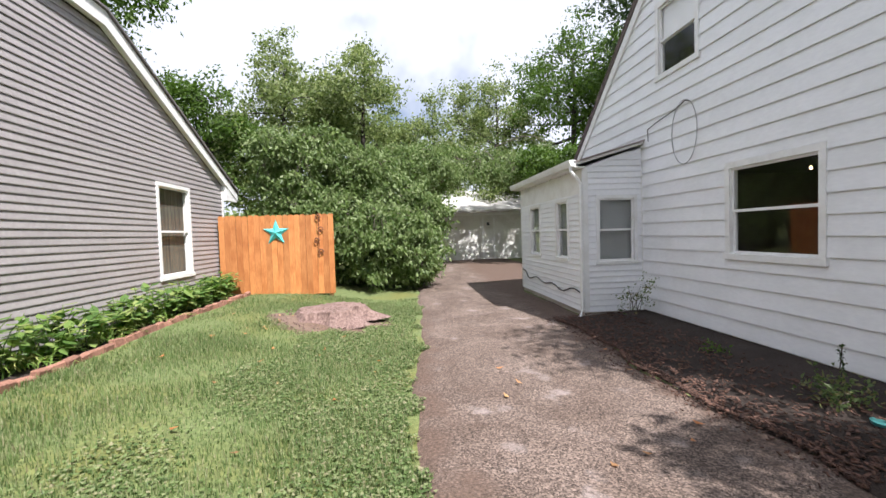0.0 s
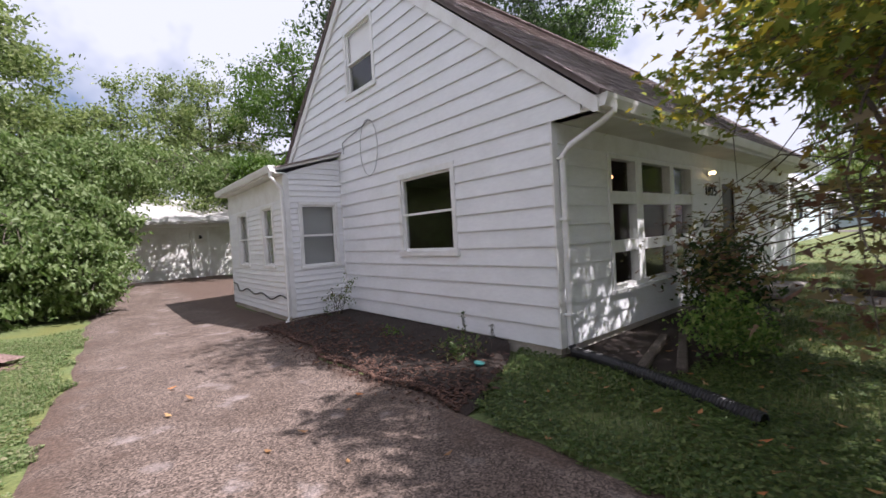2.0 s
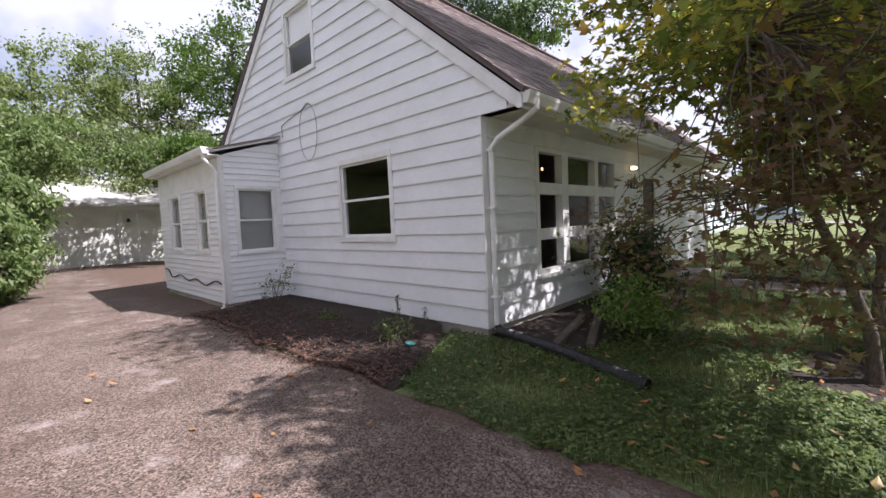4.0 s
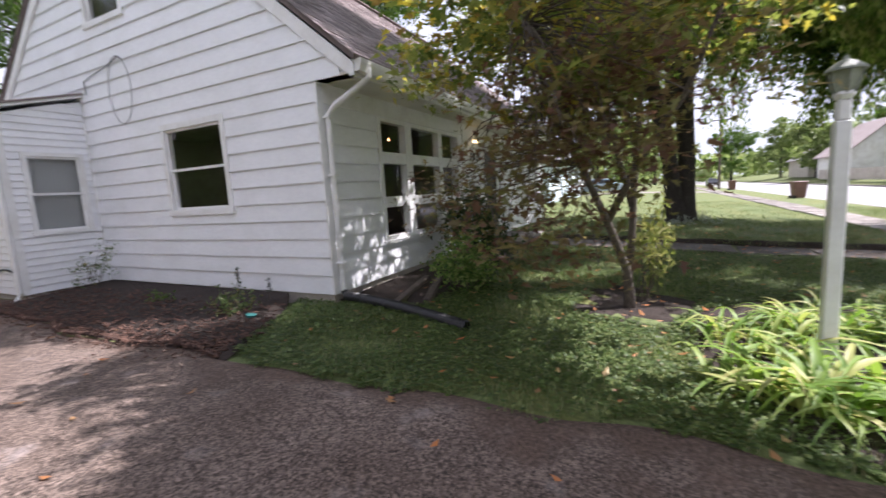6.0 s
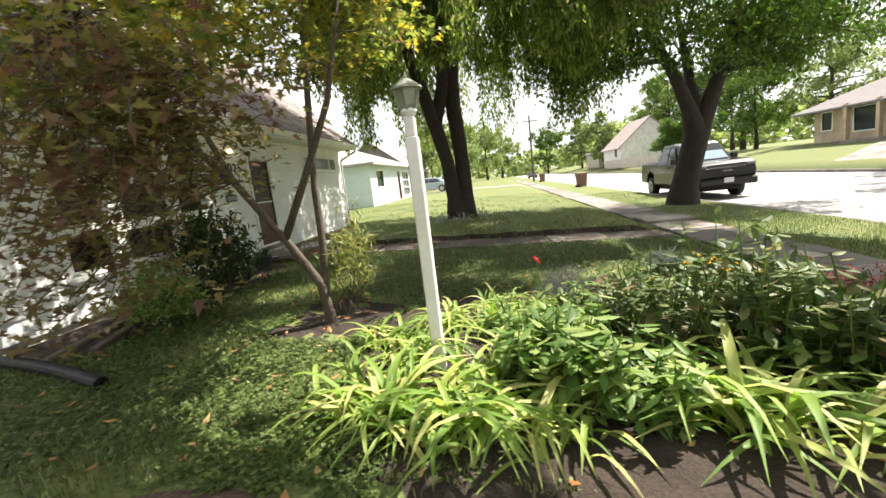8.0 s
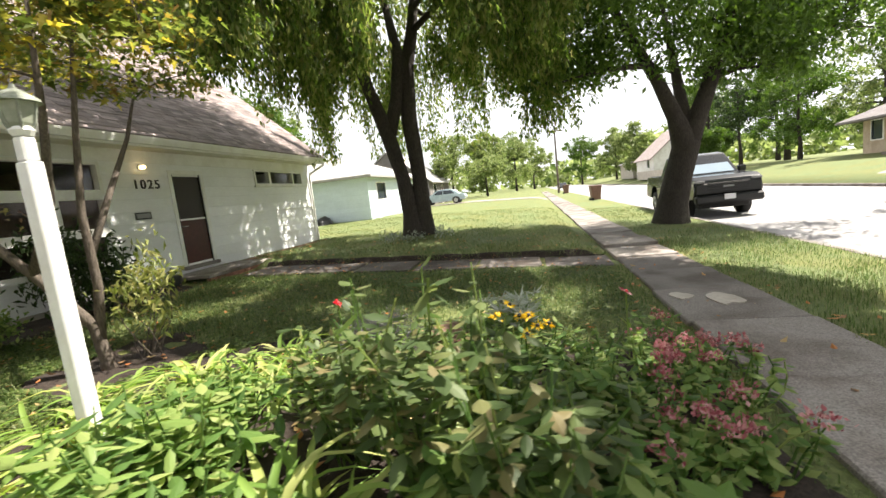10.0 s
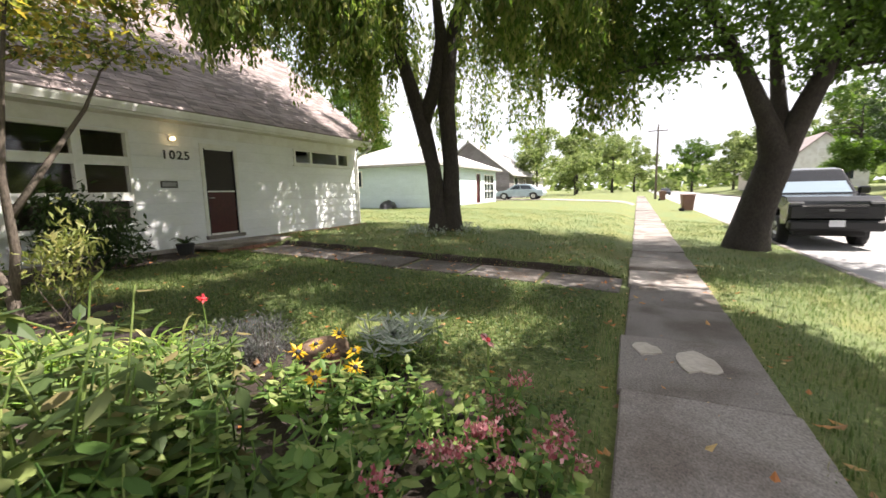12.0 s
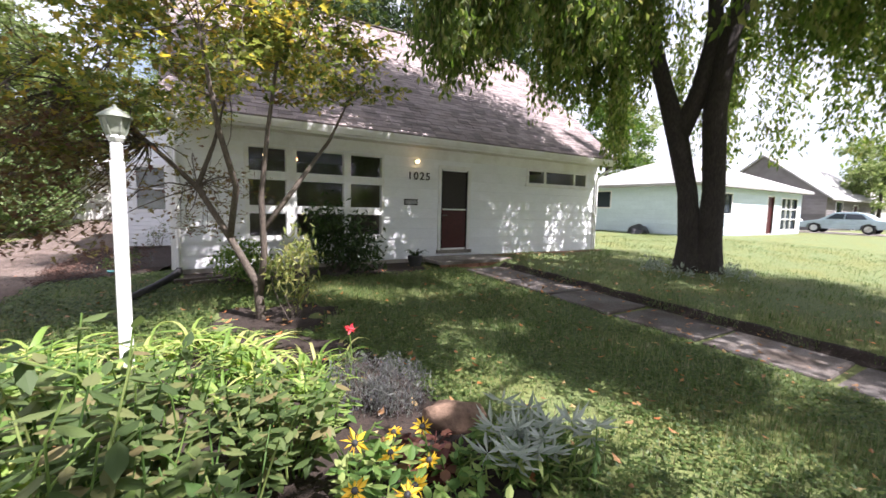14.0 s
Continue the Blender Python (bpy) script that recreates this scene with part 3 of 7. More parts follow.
def boards(face, u0, u1, v0, v1, step, holes, mat, parent, clip=None, lip=0.016, name="siding_board", extra=0.012):
    """Lapped siding courses, each board an object, fitted round the holes; clip(v) gives the ends of a course at height v.
    A board is a bent sheet with a folded butt edge, open below, so that the lap casts its dark line."""
    v = v0
    while v < v1 - 0.02:
        top = min(v + step, v1)
        spans = [(u0, u1, v, top)]
        for h in holes:
            cut = []
            for a, b, lo, hi in spans:
                if h[2] >= hi - 0.01 or h[3] <= lo + 0.01 or h[1] <= a or h[0] >= b:
                    cut.append((a, b, lo, hi))
                    continue
                cut += [q for q in ((a, h[0], lo, hi), (h[1], b, lo, hi), (max(a, h[0]), min(b, h[1]), lo, h[2] - 0.002), (max(a, h[0]), min(b, h[1]), h[3] + 0.002, hi)) if q[1] - q[0] > 0.02 and q[3] - q[2] > 0.015]
            spans = cut
        for a, b, lo, hi in spans:
            if clip:
                (a0, b0), (a1, b1) = clip(lo), clip(hi)
                a0, b0, a1, b1 = max(a, a0), min(b, b0), max(a, a1), min(b, b1)
                if b0 - a0 < 0.05:
                    continue
                if b1 < a1:
                    a1 = b1 = (a1 + b1) / 2
            else:
                a0, b0, a1, b1 = a, b, a, b
            over = extra if hi == top else 0.0
            d0 = 0.003 + (lip - 0.003) * (top - lo) / step
            d1 = 0.003 + (lip - 0.003) * (top - hi) / step
            f = 0.3 * lip
            g = Geo()
            g.add([face.at(a0, lo, d0), face.at(b0, lo, d0), face.at(b1, hi + over, d1), face.at(a1, hi + over, d1),
                   face.at(a0, lo, d0 - f), face.at(b0, lo, d0 - f), face.at(a0, lo + 0.012, d0 + 0.001), face.at(b0, lo + 0.012, d0 + 0.001),
                   face.at(a0, lo, 0.0), face.at(b0, lo, 0.0)],
                  [(6, 7, 2, 3), (0, 1, 7, 6), (4, 5, 1, 0), (4, 3, 2, 5), (8, 0, 6, 3), (1, 9, 2, 7)])
            part(name, g, mat, parent)
        v = top


def bar(face, u0, u1, v0, v1, d0, d1, name, mat, parent, label=""):
    return part(name, face.slab(Geo(), u0, u1, v0, v1, d0, d1), mat, parent, label)


def sash_window(name, face, u0, u1, v0, v1, label, trim=0.085, backing=None, depth=0.10, glass=None, shade=None):
    """A double-hung window with casing, sill, two sashes and panes, set into its opening."""
    w = thing(name, *face.at((u0 + u1) / 2, v0), label, "window", kind="structure")
    inv = w.matrix_world.inverted()
    f = Face(inv @ face.o, face.u, face.n)
    t = trim
    for nm, a, b, c, d in (("casing", u0, u0 + t, v0 + t, v1), ("casing", u1 - t, u1, v0 + t, v1), ("casing", u0 + t, u1 - t, v1 - t, v1)):
        bar(f, a, b, c, d, -depth, 0.032, nm, TRIM, w)
    bar(f, u0 - 0.02, u1 + 0.02, v0, v0 + t, -depth, 0.05, "sill", TRIM, w)
    a, b, c, d = u0 + t, u1 - t, v0 + t, v1 - t
    mid = (c + d) / 2
    for lo, hi, dd in ((c, mid + 0.02, -0.03), (mid - 0.02, d, -0.005)):
        s = 0.035
        up = Geo()
        f.slab(up, a, a + s, lo, hi, dd - 0.03, dd)
        f.slab(up, b - s, b, lo, hi, dd - 0.03, dd)
        f.slab(up, a + s, b - s, lo, lo + s, dd - 0.03, dd)
        f.slab(up, a + s, b - s, hi - s, hi, dd - 0.03, dd)
        sash = part("sash", up, TRIM, w)
        pane = part("pane", f.slab(Geo(), a + s, b - s, lo + s, hi - s, dd - 0.018, dd - 0.014), glass or GLASS, sash)
        pane.visible_shadow = False
    if shade:
        bar(f, a, b, mid - 0.03, d, -0.075, -0.07, "roller_shade", shade, w, "drawn white roller shade")
    if backing:
        bar(f, a, b, c, d, -depth - 0.03, -depth, "blind", backing, w)
    return w


def fixed_pane_grid(name, face, cols, rows, outer, label, bars=0.02):
    """A fixed window of panes: cols and rows are the glass intervals, outer the casing's edge."""
    w = thing(name, *face.at((outer[0] + outer[1]) / 2, outer[2]), label, "window", kind="structure")
    inv = w.matrix_world.inverted()
    f = Face(inv @ face.o, face.u, face.n)
    us = [outer[0]] + [x for c in cols for x in c] + [outer[1]]
    vs = [outer[2]] + [x for c in rows for x in c] + [outer[3]]
    for i in range(0, len(us), 2):
        bar(f, us[i], us[i + 1], outer[2], outer[3], -0.09, 0.034, "mullion", TRIM, w)
    for j in range(0, len(vs), 2):
        for c in cols:
            bar(f, c[0], c[1], vs[j], vs[j + 1], -0.085, 0.030 if 0 < j < len(vs) - 2 else 0.034, "rail", TRIM, w)
    bar(f, outer[0] - 0.04, outer[1] + 0.04, outer[2] - 0.05, outer[2], -0.02, 0.07, "sill", TRIM, w)
    for c in cols:
        for r in rows:
            p = bar(f, c[0], c[1], r[0], r[1], -0.05, -0.045, "pane", CALMGLASS, w)
            p.visible_shadow = False
    return w


# ---- the white house ----
HW, HD = 11.3, 8.36            # front length, depth
EAVE, PEAK, PY = 2.73, 6.80, 4.18
SL = 0.843
GAB = Face((0, 0, 0), (0, 1, 0), (-1, 0, 0))
FRONT = Face((0, 0, 0), (1, 0, 0), (0, -1, 0))
BACK = Face((0, HD, 0), (1, 0, 0), (0, 1, 0))
EAST = Face((HW, 0, 0), (0, 1, 0), (1, 0, 0))
house = thing("house", HW / 2, HD / 2, 0, "white cape style house with lapped siding and brown shingle roof", "house")
HI = house.matrix_world.inverted()


def local(face, inv):
    return Face(inv @ face.o, face.u, face.n)


gab, fro, bak, eas = (local(f, HI) for f in (GAB, FRONT, BACK, EAST))
B0 = 0.12
GW = (1.665, 3.12, 1.21, 2.58)
AW = (3.63, 4.74, 4.30, 5.65)
FW = (1.19, 4.06, 0.65, 2.47)
DR = (5.49, 6.45, 0.27, 2.37)
SW = (8.34, 10.82, 2.05, 2.48)


def rake(v):
    """Ends of the gable at height v."""
    if v < EAVE - 0.001:
        return (0.0, HD)
    a = max(-0.58, (v - EAVE) / SL - 0.70)
    return (a, 2 * PY - a)


g = Geo()
wall_core(gab, 0.0, HD, B0, EAVE, [GW], 0.15, g)
part("wall", g, WHITE, house)
g = Geo()
steps = np.array(sorted([*np.linspace(EAVE, PEAK - 0.1, 15), AW[2], AW[3]]))
for a, b in zip(steps, steps[1:]):
    (p, q), (p1, q1) = rake(a), rake(b)
    for s, e, s1, e1 in ([(p, q, p1, q1)] if b <= AW[2] + 0.001 or a >= AW[3] - 0.001 else [(p, AW[0], p1, AW[0]), (AW[1], q, AW[1], q1)]):
        if e1 - s1 > 0.01:
            v = [gab.at(s, a, -0.002), gab.at(e, a, -0.002), gab.at(e1, b, -0.002), gab.at(s1, b, -0.002), gab.at(s, a, -0.15), gab.at(e, a, -0.15), gab.at(e1, b, -0.15), gab.at(s1, b, -0.15)]
            g.add(v, [(0, 1, 2, 3), (7, 6, 5, 4), (0, 4, 5, 1), (3, 2, 6, 7), (0, 3, 7, 4), (1, 5, 6, 2)])
part("gable", g, WHITE, house)
g = Geo()
wall_core(fro, 0.15, HW - 0.15, B0, EAVE, [FW, DR, SW], 0.15, g)
part("wall", g, WHITE, house)
g = Geo()
wall_core(bak, 0.15, HW - 0.15, B0, EAVE, [], 0.15, g)
part("wall", g, WHITE, house)
g = Geo()
wall_core(eas, 0.0, HD, B0, EAVE, [], 0.15, g)
for a, b in zip(steps, steps[1:]):
    (p, q), (p1, q1) = rake(a), rake(b)
    v = [eas.at(p, a, -0.002), eas.at(q, a, -0.002), eas.at(q1, b, -0.002), eas.at(p1, b, -0.002), eas.at(p, a, -0.15), eas.at(q, a, -0.15), eas.at(q1, b, -0.15), eas.at(p1, b, -0.15)]
    g.add(v, [(0, 1, 2, 3), (7, 6, 5, 4), (0, 4, 5, 1), (3, 2, 6, 7), (0, 3, 7, 4), (1, 5, 6, 2)])
part("wall", g, WHITE, house)
g = Geo()
for f, a, b in ((gab, 0.02, HD - 0.02), (fro, 0.14, HW - 0.14), (bak, 0.14, HW - 0.14), (eas, 0.02, HD - 0.02)):
    f.slab(g, a, b, -0.5, B0, -0.12, -0.02)
part("foundation", g, FOUNDATION, house, "painted block foundation")
# inside, unseen: floors, attic floor, partition, coloured dark as unlit rooms
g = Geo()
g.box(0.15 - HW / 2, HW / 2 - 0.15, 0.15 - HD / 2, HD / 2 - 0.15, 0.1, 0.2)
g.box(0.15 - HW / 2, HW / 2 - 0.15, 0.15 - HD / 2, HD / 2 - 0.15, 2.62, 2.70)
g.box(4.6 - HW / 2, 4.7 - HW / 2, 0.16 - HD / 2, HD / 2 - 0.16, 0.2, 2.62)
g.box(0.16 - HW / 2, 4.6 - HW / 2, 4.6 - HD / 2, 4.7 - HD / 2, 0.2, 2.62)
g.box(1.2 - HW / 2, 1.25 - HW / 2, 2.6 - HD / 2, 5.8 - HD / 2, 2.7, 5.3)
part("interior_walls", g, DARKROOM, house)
boards(gab, 0.0, HD, B0, EAVE - 0.005, 0.2375, [GW, (5.25, 9.0, 0, 3.1)], WHITE, house, lip=0.024)
boards(gab, -0.4, HD + 0.4, EAVE, PEAK - 0.12, 0.2375, [AW], WHITE, house, clip=rake, lip=0.024)
boards(fro, 0.09, HW - 0.09, B0, EAVE - 0.24, 0.2375, [FW, DR, SW], WHITE, house, lip=0.022)
bar(fro, 0.09, HW - 0.09, EAVE - 0.235, EAVE, -0.002, 0.022, "frieze_board", TRIM, house)
for f, u in ((fro, 0.0), (fro, HW - 0.085)):
    bar(f, u - 0.018, u + 0.088, B0, EAVE, -0.01, 0.022, "corner_board", TRIM, house)
# rake boards with their lower returns
for s in (1, -1):
    g = Geo()
    y0, y1 = (-0.62, PY) if s > 0 else (2 * PY + 0.62, PY)
    z0 = EAVE + 0.1
    zt = z0 + SL * (PY + 0.62)
    q = [(y0, z0), (y1, zt), (y1, zt - 0.24), (y0 + s * 0.05, z0 - 0.14), (y0, z0 - 0.14)]
    g.prism([(a, b) for a, b in q], HI @ Vector((-0.024, 0, 0)), (0, 1, 0), (0, 0, 1), (-1, 0, 0), 0.03)
    part("rake_board", g, TRIM, house)
# soffit, fascia and gutter
for s, yy in ((-1, 0.0), (1, HD)):
    g = Geo()
    a, b = sorted((yy + s * 0.0, yy + s * 0.56))
    g.box(-0.02 - HW / 2, HW / 2 + 0.02, a - HD / 2, b - HD / 2, EAVE, EAVE + 0.03)
    part("soffit", g, SOFFIT, house)
    g = Geo()
    a, b = sorted((yy + s * 0.56, yy + s * 0.59))
    g.box(-0.03 - HW / 2, HW / 2 + 0.03, a - HD / 2, b - HD / 2, EAVE - 0.03, EAVE + 0.14)
    part("fascia", g, TRIM, house)
gut = Geo()
prof = [(0, 0.13), (-0.13, 0.13), (-0.125, 0.09), (-0.09, 0.0), (0, 0.0), (0, 0.008), (-0.085, 0.008), (-0.118, 0.09), (-0.12, 0.122), (0, 0.122)]
gut.prism(prof[:5], HI @ Vector((-0.03, -0.592, EAVE + 0.005)), (0, 1, 0), (0, 0, 1), (1, 0, 0), HW + 0.06)
part("gutter", gut, TRIM, house, "white metal gutter")
# roof decks
RT = 0.05


def roof_pt(u, t, lift, s):
    """u along the ridge, t up the slope from the eave edge (0..1), lift off the deck; s: front 1 or rear -1."""
    y0 = -0.64 if s > 0 else 2 * PY + 0.64
    z0 = EAVE + 0.12
    run = PY + 0.64
    y, z = y0 + s * run * t, z0 + SL * run * t
    nrm = Vector((0, -SL * s, 1)).normalized()
    return Vector((u, y, z)) + nrm * lift


for s in (1, -1):
    g = Geo()
    v = [HI @ roof_pt(u, t, l, s) for l in (0.0, RT) for t in (0, 1) for u in (-0.075, HW + 0.075)]
    g.add([tuple(q) for q in v], [(0, 1, 3, 2), (4, 6, 7, 5), (0, 4, 5, 1), (2, 3, 7, 6), (0, 2, 6, 4), (1, 5, 7, 3)])
    part("roof_deck", g, SHINGLE, house)
run_len = (PY + 0.64) * math.sqrt(1 + SL * SL)
rows_n = int(run_len / 0.135)
pieces, rest = [], {1: Geo(), -1: Geo()}
for s in (1, -1):
    for r in range(rows_n):
        t0, t1 = r * 0.135 / run_len, min(1, (r * 0.135 + 0.30) / run_len)
        u = -0.10 + (r % 2) * -0.16
        while u < HW + 0.09:
            w = 0.22 + 0.16 * random.random()
            a, b = max(u, -0.10), min(u + w - 0.006, HW + 0.10)
            if b - a > 0.03:
                h = 0.012 + 0.008 * random.random()
                e = 0.006 * (random.random() - 0.5) / run_len
                q = [roof_pt(a, t0 + e, RT + h, s), roof_pt(b, t0 + e, RT + h, s), roof_pt(b, t1, RT + 0.003, s), roof_pt(a, t1, RT + 0.003, s), roof_pt(a, t0 + e, RT, s), roof_pt(b, t0 + e, RT, s)]
                q = [tuple(HI @ p) for p in q]
                f = [(0, 1, 2, 3), (4, 5, 1, 0), (4, 0, 3), (1, 5, 2)]
                if s > 0 and u < 3.6 and r < 27 and len(pieces) < 300:
                    pieces.append((q, f))
                else:
                    rest[s].add(q, f)
            u += w
for s in (1, -1):
    p = part("shingle_field", rest[s], SHINGLE, house, "overlapping brown asphalt shingles")
    p["kind"] = "stuff"
g = Geo()
for k in range(38):
    g.box(-0.1 - HW / 2 + k * 0.302, 0.21 - HW / 2 + k * 0.302, PY - HD / 2 - 0.12, PY - HD / 2 + 0.12, PEAK + 0.165 + 0.008 * (k % 2), PEAK + 0.185 + 0.008 * (k % 2))
part("ridge_cap", g, SHINGLE, house)


# windows and door
sash_window("window_1", GAB, *GW, "white double-hung window in the gable wall", backing=None, glass=CALMGLASS)
sash_window("window_2", GAB, *AW, "white double-hung attic window with a half-drawn white shade", glass=CALMGLASS, shade=TRIM)
fixed_pane_grid("window_3", FRONT, [(1.27, 1.95), (2.15, 3.13), (3.28, 4.0)], [(0.71, 1.15), (1.31, 1.81), (1.98, 2.42)], FW, "large white picture window of nine panes")
fixed_pane_grid("window_4", FRONT, [(8.42, 9.0), (9.09, 10.22), (10.3, 10.76)], [(2.10, 2.43)], SW, "long narrow white window of three panes")
door = thing("door_1", 5.97, 0, DR[2], "dark red front door behind a white storm door", "door", kind="structure")
DI = door.matrix_world.inverted()
fd = local(FRONT, DI)
for a, b, c, d, nm in ((DR[0], DR[0] + 0.085, DR[2], DR[3], "jamb"), (DR[1] - 0.085, DR[1], DR[2], DR[3], "jamb"), (DR[0] + 0.085, DR[1] - 0.085, DR[3] - 0.085, DR[3], "lintel")):
    bar(fd, a, b, c, d, -0.12, 0.036, nm, TRIM, door)
bar(fd, DR[0] - 0.02, DR[1] + 0.02, DR[2] - 0.05, DR[2] + 0.03, -0.15, 0.10, "threshold", CONCRETE, door)
a, b, c, d = DR[0] + 0.09, DR[1] - 0.09, DR[2] + 0.03, DR[3] - 0.09
for p in ((a, a + 0.035, c, d), (b - 0.035, b, c, d), (a + 0.035, b - 0.035, c, c + 0.045), (a + 0.035, b - 0.035, d - 0.035, d), (a + 0.035, b - 0.035, 1.29, 1.325)):
    bar(fd, *p, -0.02, 0.012, "storm_frame", BLACKPAINT if p[2] == c and p[1] - p[0] < 0.05 else TRIM, door)
bar(fd, a + 0.036, b - 0.036, 1.326, d - 0.036, -0.012, -0.006, "screen", DARKGLASSDOOR, door)
bar(fd, a + 0.036, b - 0.036, c + 0.046, 1.289, -0.012, 0.0, "kick_panel", REDDOOR, door)
hd = Geo()
hd.tube([fd.at(a + 0.07, 1.16, 0.0), fd.at(a + 0.07, 1.16, 0.05), fd.at(a + 0.16, 1.16, 0.055)], 0.011, 8)
part("handle", hd, STEEL, door, "metal lever handle")

# step and ledge along the front
step = thing("front_step", 6.2, -0.5, 0, "weathered brick front step", "step", kind="structure")
k0 = 0
for lay, (zz, y0, x0, x1) in enumerate([(-0.12, -1.0, 5.0, 7.0), (-0.05, -1.0, 5.0, 7.0), (0.02, -1.0, 5.0, 7.0)]):
    x = x0 + (0.1 if lay % 2 else 0)
    while x < x1:
        part("brick", Geo().box(x - 6.2, x + 0.2 - 6.2, -0.55, -0.45, zz, zz + 0.062, 0.006), BRICK, step)
        x += 0.21
part("slab", Geo().box(-1.25, 0.85, -0.56, 0.46, 0.085, 0.16, 0.012), CONCRETE, step, "worn concrete top slab")
ledge = thing("planting_ledge", 9.1, -0.3, 0, "low brick planting ledge below the siding", "ledge", kind="structure")
for lay in range(3):
    x = 7.06 + (0.1 if lay % 2 else 0)
    while x < 11.1:
        part("brick", Geo().box(x - 9.1, x + 0.2 - 9.1, -0.1, 0.02, -0.04 + lay * 0.07, 0.022 + lay * 0.07, 0.006), BRICK, ledge)
        x += 0.21


# ---- enclosed porch on the side ----
PX, P0, P1, PT = -1.2, 5.25, 9.4, 2.86
porch = thing("side_porch", -0.6, 7.5, 0, "white vinyl-clad enclosed side porch with a shed roof", "porch")
PI = porch.matrix_world.inverted()
PF = Face((PX, P0, 0), (1, 0, 0), (0, -1, 0))
PS = Face((PX, P0, 0), (0, 1, 0), (-1, 0, 0))
PB = Face((PX, P1, 0), (1, 0, 0), (0, 1, 0))
pf, ps, pb = (local(f, PI) for f in (PF, PS, PB))
W1 = (0.25, 1.07, 1.02, 2.34)
W2 = (0.68, 1.42, 1.05, 2.36)
W3 = (2.48, 3.34, 1.05, 2.36)
g = Geo()
wall_core(pf, 0.0, 1.19, 0.1, PT, [W1], 0.1, g)
top = [pf.at(0, PT, -0.002), pf.at(1.19, PT, -0.002), pf.at(1.19, 3.24, -0.002), pf.at(0, PT + 0.02, -0.002), pf.at(0, PT, -0.1), pf.at(1.19, PT, -0.1), pf.at(1.19, 3.24, -0.1), pf.at(0, PT + 0.02, -0.1)]
g.add(top, [(0, 1, 2, 3), (7, 6, 5, 4), (0, 4, 5, 1), (3, 2, 6, 7), (0, 3, 7, 4), (1, 5, 6, 2)])
part("wall", g, VINYL, porch)
g = Geo()
wall_core(ps, 0.1, P1 - P0 - 0.1, 0.1, PT, [W2, W3], 0.1, g)
part("wall", g, VINYL, porch)
g = Geo()
wall_core(pb, 0.0, 2.6, 0.1, PT, [], 0.1, g)
g.box(0.6 + 1.3, 0.6 + 1.4, HD - 7.5, P1 - 7.5 - 0.1, 0.1, PT)
part("wall", g, VINYL, porch)
part("footing", Geo().box(-0.58, 0.58, P0 - 7.5 + 0.02, P1 - 7.5 - 0.02, -0.3, 0.1), FOUNDATION, porch)
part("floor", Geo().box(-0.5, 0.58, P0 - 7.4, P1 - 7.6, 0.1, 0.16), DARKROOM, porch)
boards(pf, 0.09, 1.16, 0.1, PT + 0.3, 0.112, [W1], VINYL, porch, clip=lambda v: ((max(0.09, (v - PT - 0.02) / 0.315) if v > PT else 0.09), 1.16), lip=0.022)
boards(ps, 0.09, P1 - P0 - 0.06, 0.1, 2.40, 0.112, [W2, W3], VINYL, porch, lip=0.022)
bar(ps, 0.09, P1 - P0 - 0.06, 2.40, PT, -0.002, 0.012, "frieze_board", TRIM, porch)
for f, u0, u1 in ((pf, -0.016, 0.09), (ps, 0.0, 0.085), (ps, P1 - P0 - 0.06, P1 - P0 + 0.02), (pf, 1.16, 1.2)):
    bar(f, u0, u1, 0.1, PT, -0.01, 0.02, "corner_board", TRIM, porch)
g = Geo()
sl = (3.34 - 2.93) / 1.45
for z0, th, mat_, nm, y0, y1, ex in ((2.95, 0.03, SHINGLE, "roof", P0 - 0.12, P1 + 0.15, 0.0), (2.905, 0.04, TRIM, "roof_board", P0 - 0.09, P1 + 0.12, 0.03)):
    g = Geo()
    xs = (PX - 0.22 + ex, 0.0 - 0.002)
    v = [(x + 0.6, y - 7.5, z0 + sl * (x - PX + 0.22) + k) for k in (0, th) for y in (y0, y1) for x in xs]
    g.add(v, [(0, 2, 3, 1), (4, 5, 7, 6), (0, 1, 5, 4), (2, 6, 7, 3), (0, 4, 6, 2), (1, 3, 7, 5)])
    if nm == "roof":
        v = [(x + 0.6, y - 7.5, z0 + sl * (x - PX + 0.22) + k) for k in (0, th) for y in (HD + 0.02, y1) for x in (-0.002, 1.5)]
        g.add(v, [(0, 2, 3, 1), (4, 5, 7, 6), (0, 1, 5, 4), (2, 6, 7, 3), (0, 4, 6, 2), (1, 3, 7, 5)])
    part(nm, g, mat_, porch)
part("soffit", Geo().box(-0.8, -0.59, P0 - 7.58, P1 - 7.4, PT + 0.01, PT + 0.035), TRIM, porch)
gut = Geo()
gut.prism([(0.02, 0.12), (-0.11, 0.12), (-0.105, 0.08), (-0.075, 0.0), (0.02, 0.0)], (-0.8, P0 - 7.62, PT + 0.03), (1, 0, 0), (0, 0, 1), (0, 1, 0), P1 - P0 + 0.26)
part("gutter", gut, TRIM, porch, "white metal gutter")
g = Geo()
g.tube([(-0.85, P0 - 7.54, PT + 0.05), (-0.85, P0 - 7.54, PT - 0.06), (-0.72, P0 - 7.53, PT - 0.2), (-0.66, P0 - 7.53, PT - 0.3), (-0.655, P0 - 7.52, 1.5), (-0.655, P0 - 7.52, 0.16), (-0.72, P0 - 7.58, 0.06), (-0.80, P0 - 7.66, 0.03)], 0.036, 10)
part("downspout", g, TRIM, porch, "white metal downspout")
sash_window("window_5", PF, *W1, "white porch window with pale blinds", 0.055, BLIND)
sash_window("window_6", PS, *W2, "narrow white porch window", 0.06, BLIND)
